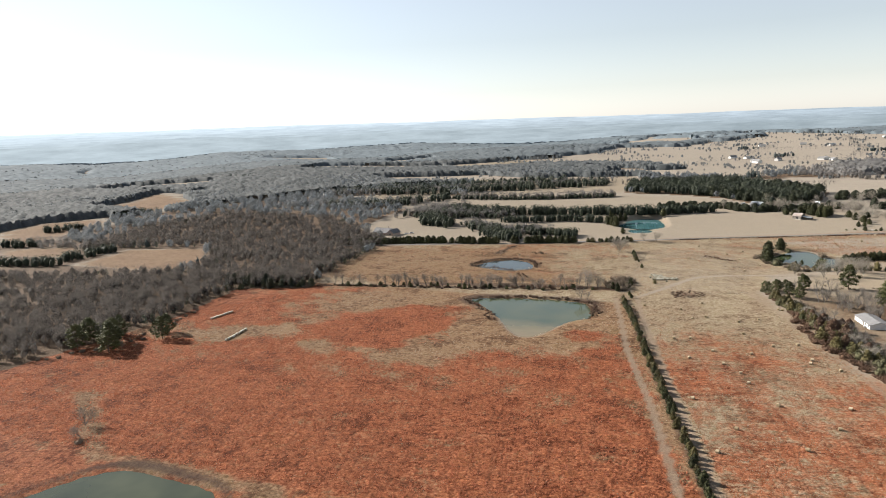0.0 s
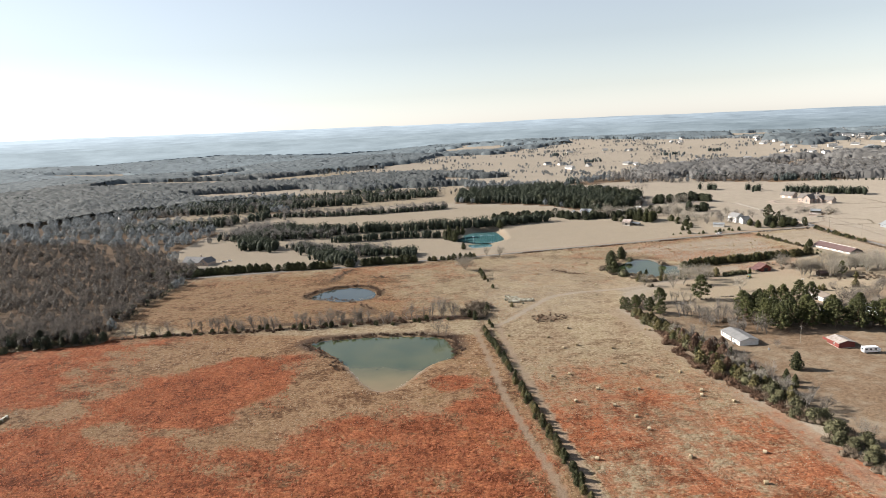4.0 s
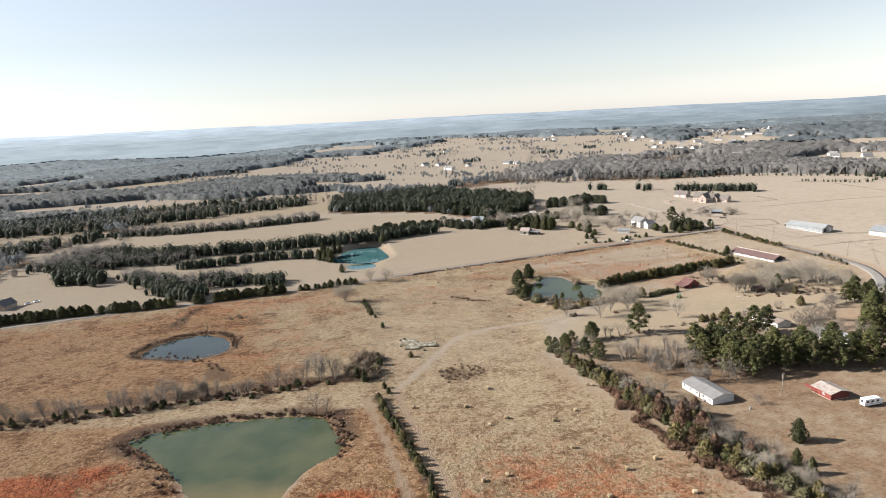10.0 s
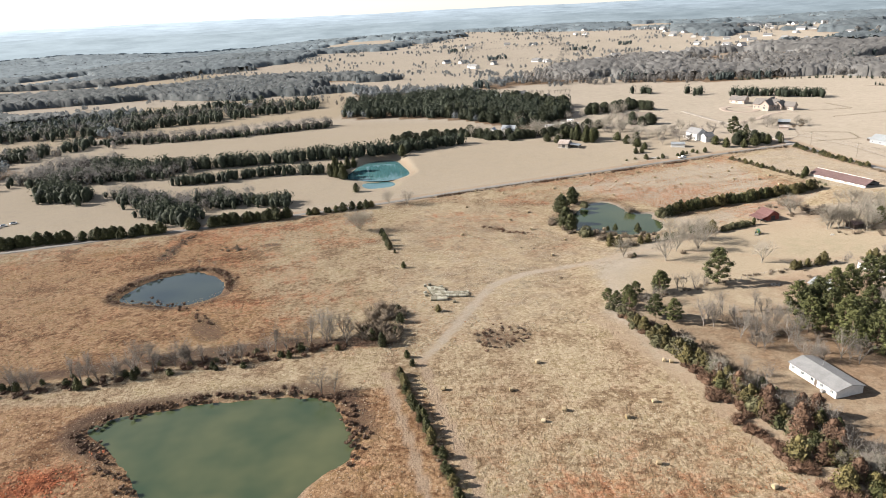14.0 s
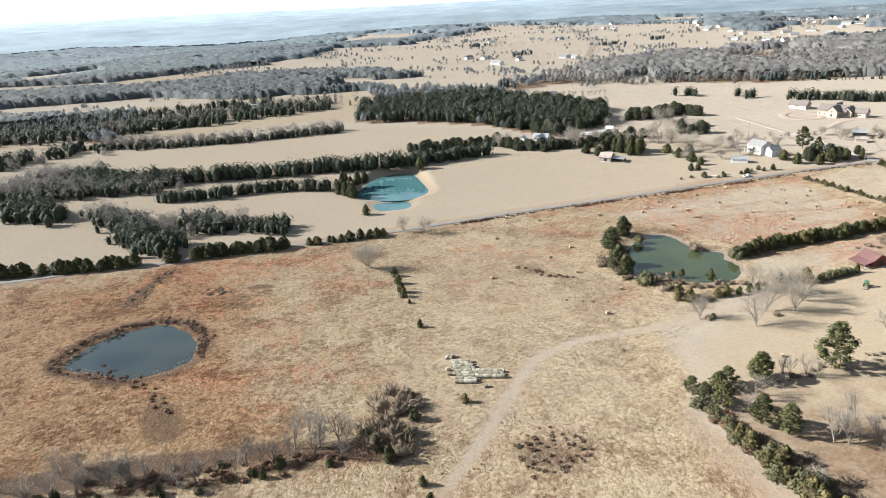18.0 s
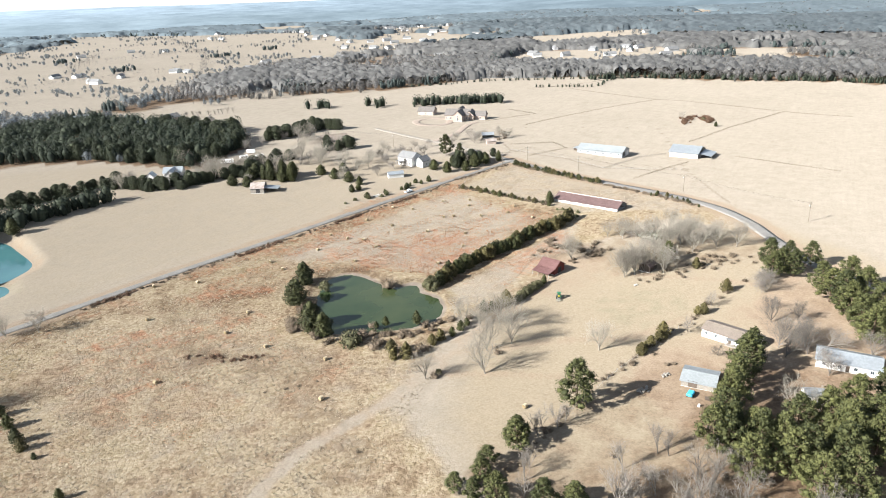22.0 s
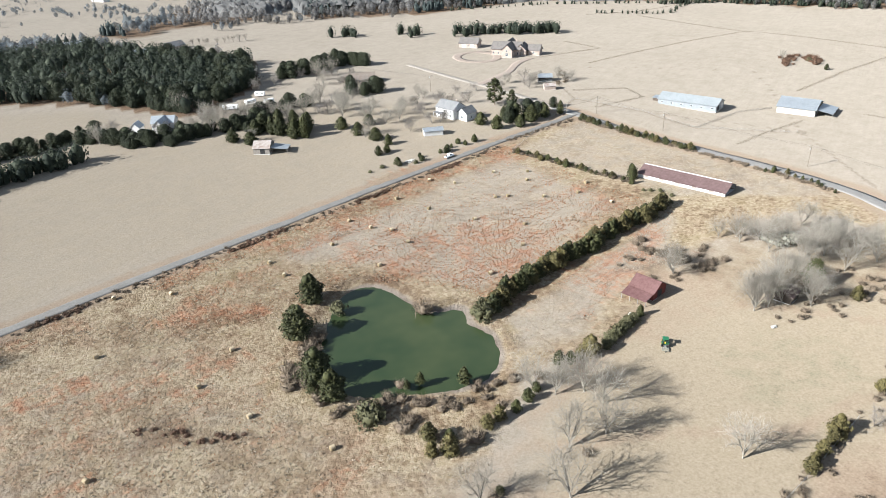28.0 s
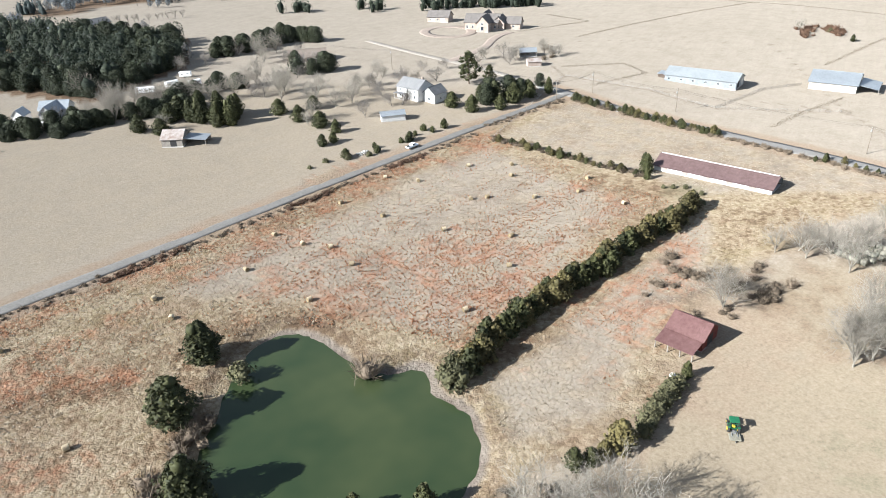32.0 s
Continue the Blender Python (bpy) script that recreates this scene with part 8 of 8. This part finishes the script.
pickup(175, 601, 15)
r = root_at("tarped_cart", 136.5, 362, 20, "bright blue plastic-covered cart beside a shed", "cart")
boxed("cover", "blue_plastic", r, -1.6, -0.9, 0.5, 1.4, 0.9, 1.35, bevel=0.25)
wheel(r, -0.8, -0.8, 0.35, 0.2), wheel(r, -0.8, 0.8, 0.35, 0.2), wheel(r, 0.9, -0.8, 0.35, 0.2), wheel(r, 0.9, 0.8, 0.35, 0.2)
for x, y, s, mname, nm, lab in ((139, 358, 0.7, "wood_dark", "crate", "dark wooden crate in the yard"), (141, 356, 0.6, "steel", "metal_tub", "dented metal tub in the yard"), (134, 357, 0.5, "white_paint", "bucket", "white bucket lying in the yard"), (131, 353, 0.6, "wood_grey", "pallet", "grey pallet lying in the yard"), (155, 455, 0.9, "white_paint", "water_tank", "white water tank beside the hedge"), (128, 349, 0.5, "wood_dark", "crate", "broken crate in the yard"), (115, 283, 0.6, "steel", "metal_drum", "metal drum beside the white house")):
    bm = bmesh.new()
    if nm in ("bucket", "metal_tub", "water_tank", "metal_drum"):
        drum(bm, s * 0.8, s * 0.7, s * 1.6, Matrix(), 14)
    else:
        for k in range(5):
            box(bm, -s, -s + k * s * 0.42, 0, s, -s + k * s * 0.42 + s * 0.34, s * 0.12)
            box(bm, -s, -s + k * s * 0.42, s * 0.6, s, -s + k * s * 0.42 + s * 0.34, s * 0.72)
        box(bm, -s, -s, s * 0.12, -s * 0.8, s * 1.0, s * 0.6)
        box(bm, s * 0.8, -s, s * 0.12, s, s * 1.0, s * 0.6)
    o = part(nm, bm, mname, None)
    o.matrix_basis = Matrix.Translation((x, y, land1(x, y))) @ Matrix.Rotation(rnd.uniform(0, 3), 4, "Z")
    tagged(o, lab, nm.replace("_", " "))


def fence(line, gap, post_h, label, board=False):
    p = np.array(line, float)
    d = np.r_[0, np.cumsum(np.linalg.norm(np.diff(p, axis=0), axis=1))]
    r = tagged(new("fence"), label, "fence")
    pts = []
    for s in np.arange(0, d[-1], gap):
        x, y = np.interp(s, d, p[:, 0]), np.interp(s, d, p[:, 1])
        z = land1(x, y)
        pts.append((x, y, z))
        bm = bmesh.new()
        drum(bm, 0.09, 0.07, post_h + 0.3, Matrix.Translation((x, y, z - 0.3)), 6)
        part("post", bm, "wood_grey", r)
    for hh in ((0.35, 0.7, 1.05) if board else (0.5, 1.0)):
        part_v, part_f = tube([(x, y, z + hh) for x, y, z in pts], [0.06 if board else 0.02] * len(pts), 4)
        link_part("rail" if board else "wire", mesh_np("rail", part_v, part_f, "wood_grey" if board else "steel"), r)


fence(((118, 381), (131, 385), (142, 387), (156, 390), (170, 393)), 3.0, 1.2, "wire fence with grey posts along the yard")
fence(((136, 352), (140, 350), (146, 354), (150, 360)), 2.0, 1.4, "grey board fence round a pen", True)
fence(((206, 592), (282, 640), (300, 602), (302, 566), (337, 530)), 4.0, 1.3, "wire fence across the pale pasture")
fence(((302, 566), (340, 572), (362, 566)), 4.0, 1.3, "board fence between the metal barns", True)


def power_pole(x, y, height, turn):
    r = root_at("power_pole", x, y, turn, "grey wooden power pole with crossarm", "pole", "power poles")
    bm = bmesh.new()
    drum(bm, 0.17, 0.11, height + 0.5, Matrix.Translation((0, 0, -0.5)), 10)
    part("pole", bm, "pole", r)
    boxed("crossarm", "pole", r, -1.2, -0.06, height - 0.9, 1.2, 0.06, height - 0.76)
    for q in (-1.1, -0.4, 0.4, 1.1):
        bm = bmesh.new()
        drum(bm, 0.06, 0.04, 0.18, Matrix.Translation((q, 0, height - 0.76)), 8)
        part("insulator", bm, "concrete", r)
    bm = bmesh.new()
    drum(bm, 0.22, 0.22, 0.8, Matrix.Translation((0.3, 0.2, height - 2.2)), 10)
    part("transformer", bm, "steel", r)
    return (x, y, land1(x, y) + height - 0.6)


POLES = [power_pole(x, y, h_, t_) for x, y, h_, t_ in ((218, 700, 10.5, 60), (253, 611, 10, 30), (276, 613, 10, 40), (286, 573, 10, 80), (299, 500, 10, 85), (303, 428, 10, 110), (133, 293, 9, 20), (184, 770, 10, 60))]


def wire(a, b, sag, off):
    pts = []
    for k in range(13):
        t = k / 12
        pts.append((a[0] + (b[0] - a[0]) * t + off, a[1] + (b[1] - a[1]) * t, a[2] + (b[2] - a[2]) * t - 4 * sag * t * (1 - t)))
    o = new("power_line", mesh_np("power_line", *tube(pts, [0.018] * 13, 3), "black"))
    tagged(o, "thin dark power line between poles", "power line", "power lines")


for a, b in ((0, 1), (1, 2), (2, 3), (3, 4), (4, 5), (7, 0)):
    for off in (-1.1, 0.4, 1.1):
        wire(POLES[a], POLES[b], 1.2, off)

# ---------------------------------------------------------------- hay bales
def bale(material, ends, label, group, radius=0.78, length=1.35):
    """Round bale lying on its side: a bulging roll with sagging, ragged edges, its cut ends a part."""
    g = np.random.default_rng(3)
    r = new("hay_bale")
    n, rings = 20, 6
    vs, fs = [], []
    for i in range(rings + 1):
        u = i / rings
        x = (u - 0.5) * length
        for k in range(n):
            a = 2 * math.pi * k / n
            rr = radius * (0.95 if i in (0, rings) else 1.0) * (1 + g.uniform(-0.025, 0.025))
            vs.append((x, rr * math.cos(a), max(0.03, radius * 0.96 + rr * math.sin(a))))
    for i in range(rings):
        for k in range(n):
            q = (k + 1) % n
            fs += [(i * n + k, i * n + q, (i + 1) * n + q), (i * n + k, (i + 1) * n + q, (i + 1) * n + k)]
    link_part("roll", mesh_np("roll", vs, fs, material), r)
    for s in (-1, 1):
        bm = bmesh.new()
        drum(bm, radius * 0.93, radius * 0.8, 0.06, Matrix.Translation((s * length / 2, 0, radius * 0.96)) @ Matrix.Rotation(radians(90 * s), 4, "Y"), 18)
        part("cut_end", bm, ends, r)
    return tagged(r, label, "hay bale", group)


def put_bales(first, places):
    for i, (x, y) in enumerate(places):
        m = Matrix.Translation((x, y, land1(x, y) - 0.05)) @ Matrix.Rotation(rnd.uniform(-0.5, 0.5) + (1.57 if rnd.random() < 0.3 else 0), 4, "Z") @ Matrix.Diagonal((0.88, 0.88, 0.88 * rnd.uniform(0.88, 1.0), 1))
        o = first if i == 0 else copy_thing(first, m)
        o.matrix_basis = m


put_bales(bale("hay", "hay_end", "round hay bale in faded russet grass", "bales of the near field"), ((-10, 309), (11, 306), (18, 288), (25, 293), (42, 287), (44, 266), (52, 294), (63, 317), (22, 322), (11, 250), (19, 252), (57, 249), (68, 254), (72, 233), (20, 222), (42, 208), (35, 218), (55, 176), (24, 174), (45, 197), (82, 222), (71, 228), (30, 235), (47, 235), (65, 316), (40, 150), (62, 140), (80, 180), (34, 130), (74, 160)))
put_bales(bale("hay", "hay_end", "round hay bale among tan tussocks", "bales of the middle field"), ((47, 427), (58, 450), (47, 503), (35, 491), (37, 544), (20, 551), (71, 547), (73, 536), (6, 470), (12, 520), (94, 386), (44, 472)))
put_bales(bale("hay", "hay_end", "round hay bale in drilled russet grass", "bales of the roadside field"), ((108, 563), (113, 553), (119, 547), (120, 535), (104, 525), (183, 574), (190, 558), (162, 573), (154, 582), (151, 538), (165, 524), (169, 551), (174, 549), (186, 540), (200, 535), (209, 541), (155, 511), (134, 500), (133, 572), (140, 556), (196, 566), (95, 548), (205, 520)))
put_bales(bale("pale_hay", "hay_end", "bleached pale bale lying in a row", "bale rows at the west field"), tuple((-261.5 + 0.2 * k, 218 + 1.5 * k) for k in range(12)) + tuple((-222 - 0.15 * k, 185 + 1.5 * k) for k in range(7)) + tuple((-223.4 - 0.15 * k, 196 + 1.5 * k) for k in range(7)))
first = bale("old_hay", "old_hay", "greyed old round bale in a packed row", "stack of old bales")
k = 0
for row in range(9):
    y0 = 394.5 - row * 1.72
    count = 5 if row < 4 else (11 if row < 7 else 5)
    start = -13.5 + (0.4 * row if row < 7 else 1.5)
    for c in range(count):
        x, y = start + c * 1.38, y0 - 0.13 * c * 1.38 + rnd.uniform(-0.12, 0.12)
        m = Matrix.Translation((x, y, land1(x, y) - 0.12)) @ Matrix.Rotation(rnd.uniform(-0.1, 0.1) - 0.13, 4, "Z") @ Matrix.Diagonal((1, 1, rnd.uniform(0.8, 1.0), 1))
        o = first if k == 0 else copy_thing(first, m)
        o.matrix_basis = m
        k += 1
put_bales(bale("old_hay", "old_hay", "loose old bale beside the stack", "loose old bales"), ((-15, 397), (-13, 398), (-15, 389), (-3, 377), (3, 386), (-14.5, 386)))
# pale stacked rows under the grove
first = bale("old_hay", "old_hay", "greyed bale in rows under trees", "grove bales")
k = 0
for row in range(5):
    for c in range(6):
        x, y = 226 + row * 2.6, 466 - c * 1.6 - row * 0.7
        m = Matrix.Translation((x, y, land1(x, y) - 0.1)) @ Matrix.Rotation(1.5, 4, "Z")
        o = first if k == 0 else copy_thing(first, m)
        o.matrix_basis = m
        k += 1


def heap(name, x, y, n, size, material, label, category):
    """A loose pile of stones or branches."""
    sets = []
    for i in range(n):
        a, d = rnd.uniform(0, 6.28), rnd.random() * size
        s = rnd.uniform(0.25, 0.6)
        sets.append(blob((d * math.cos(a), d * 0.6 * math.sin(a), s * 0.4), (s, s * 0.8, s * 0.6), i, 0.25, 4, 6))
    o = new(name, mesh_np(name, *merge(sets), material))
    o.matrix_basis = Matrix.Translation((x, y, land1(x, y)))
    tagged(o, label, category, kind="stuff")


heap("rock_pile", 157, 606, 26, 4.0, "concrete", "pale rock pile beside the road", "rocks")
heap("rubble_heap", 128, 372, 22, 2.6, "gravel", "pale rubble heap in the yard", "rubble")
heap("brush_pile", 140, 374, 18, 1.8, "wood_grey", "grey brush pile in the yard", "brush pile")
heap("rock_pile", 184, 428, 5, 1.0, "concrete", "few pale stones in dry grass", "rocks")
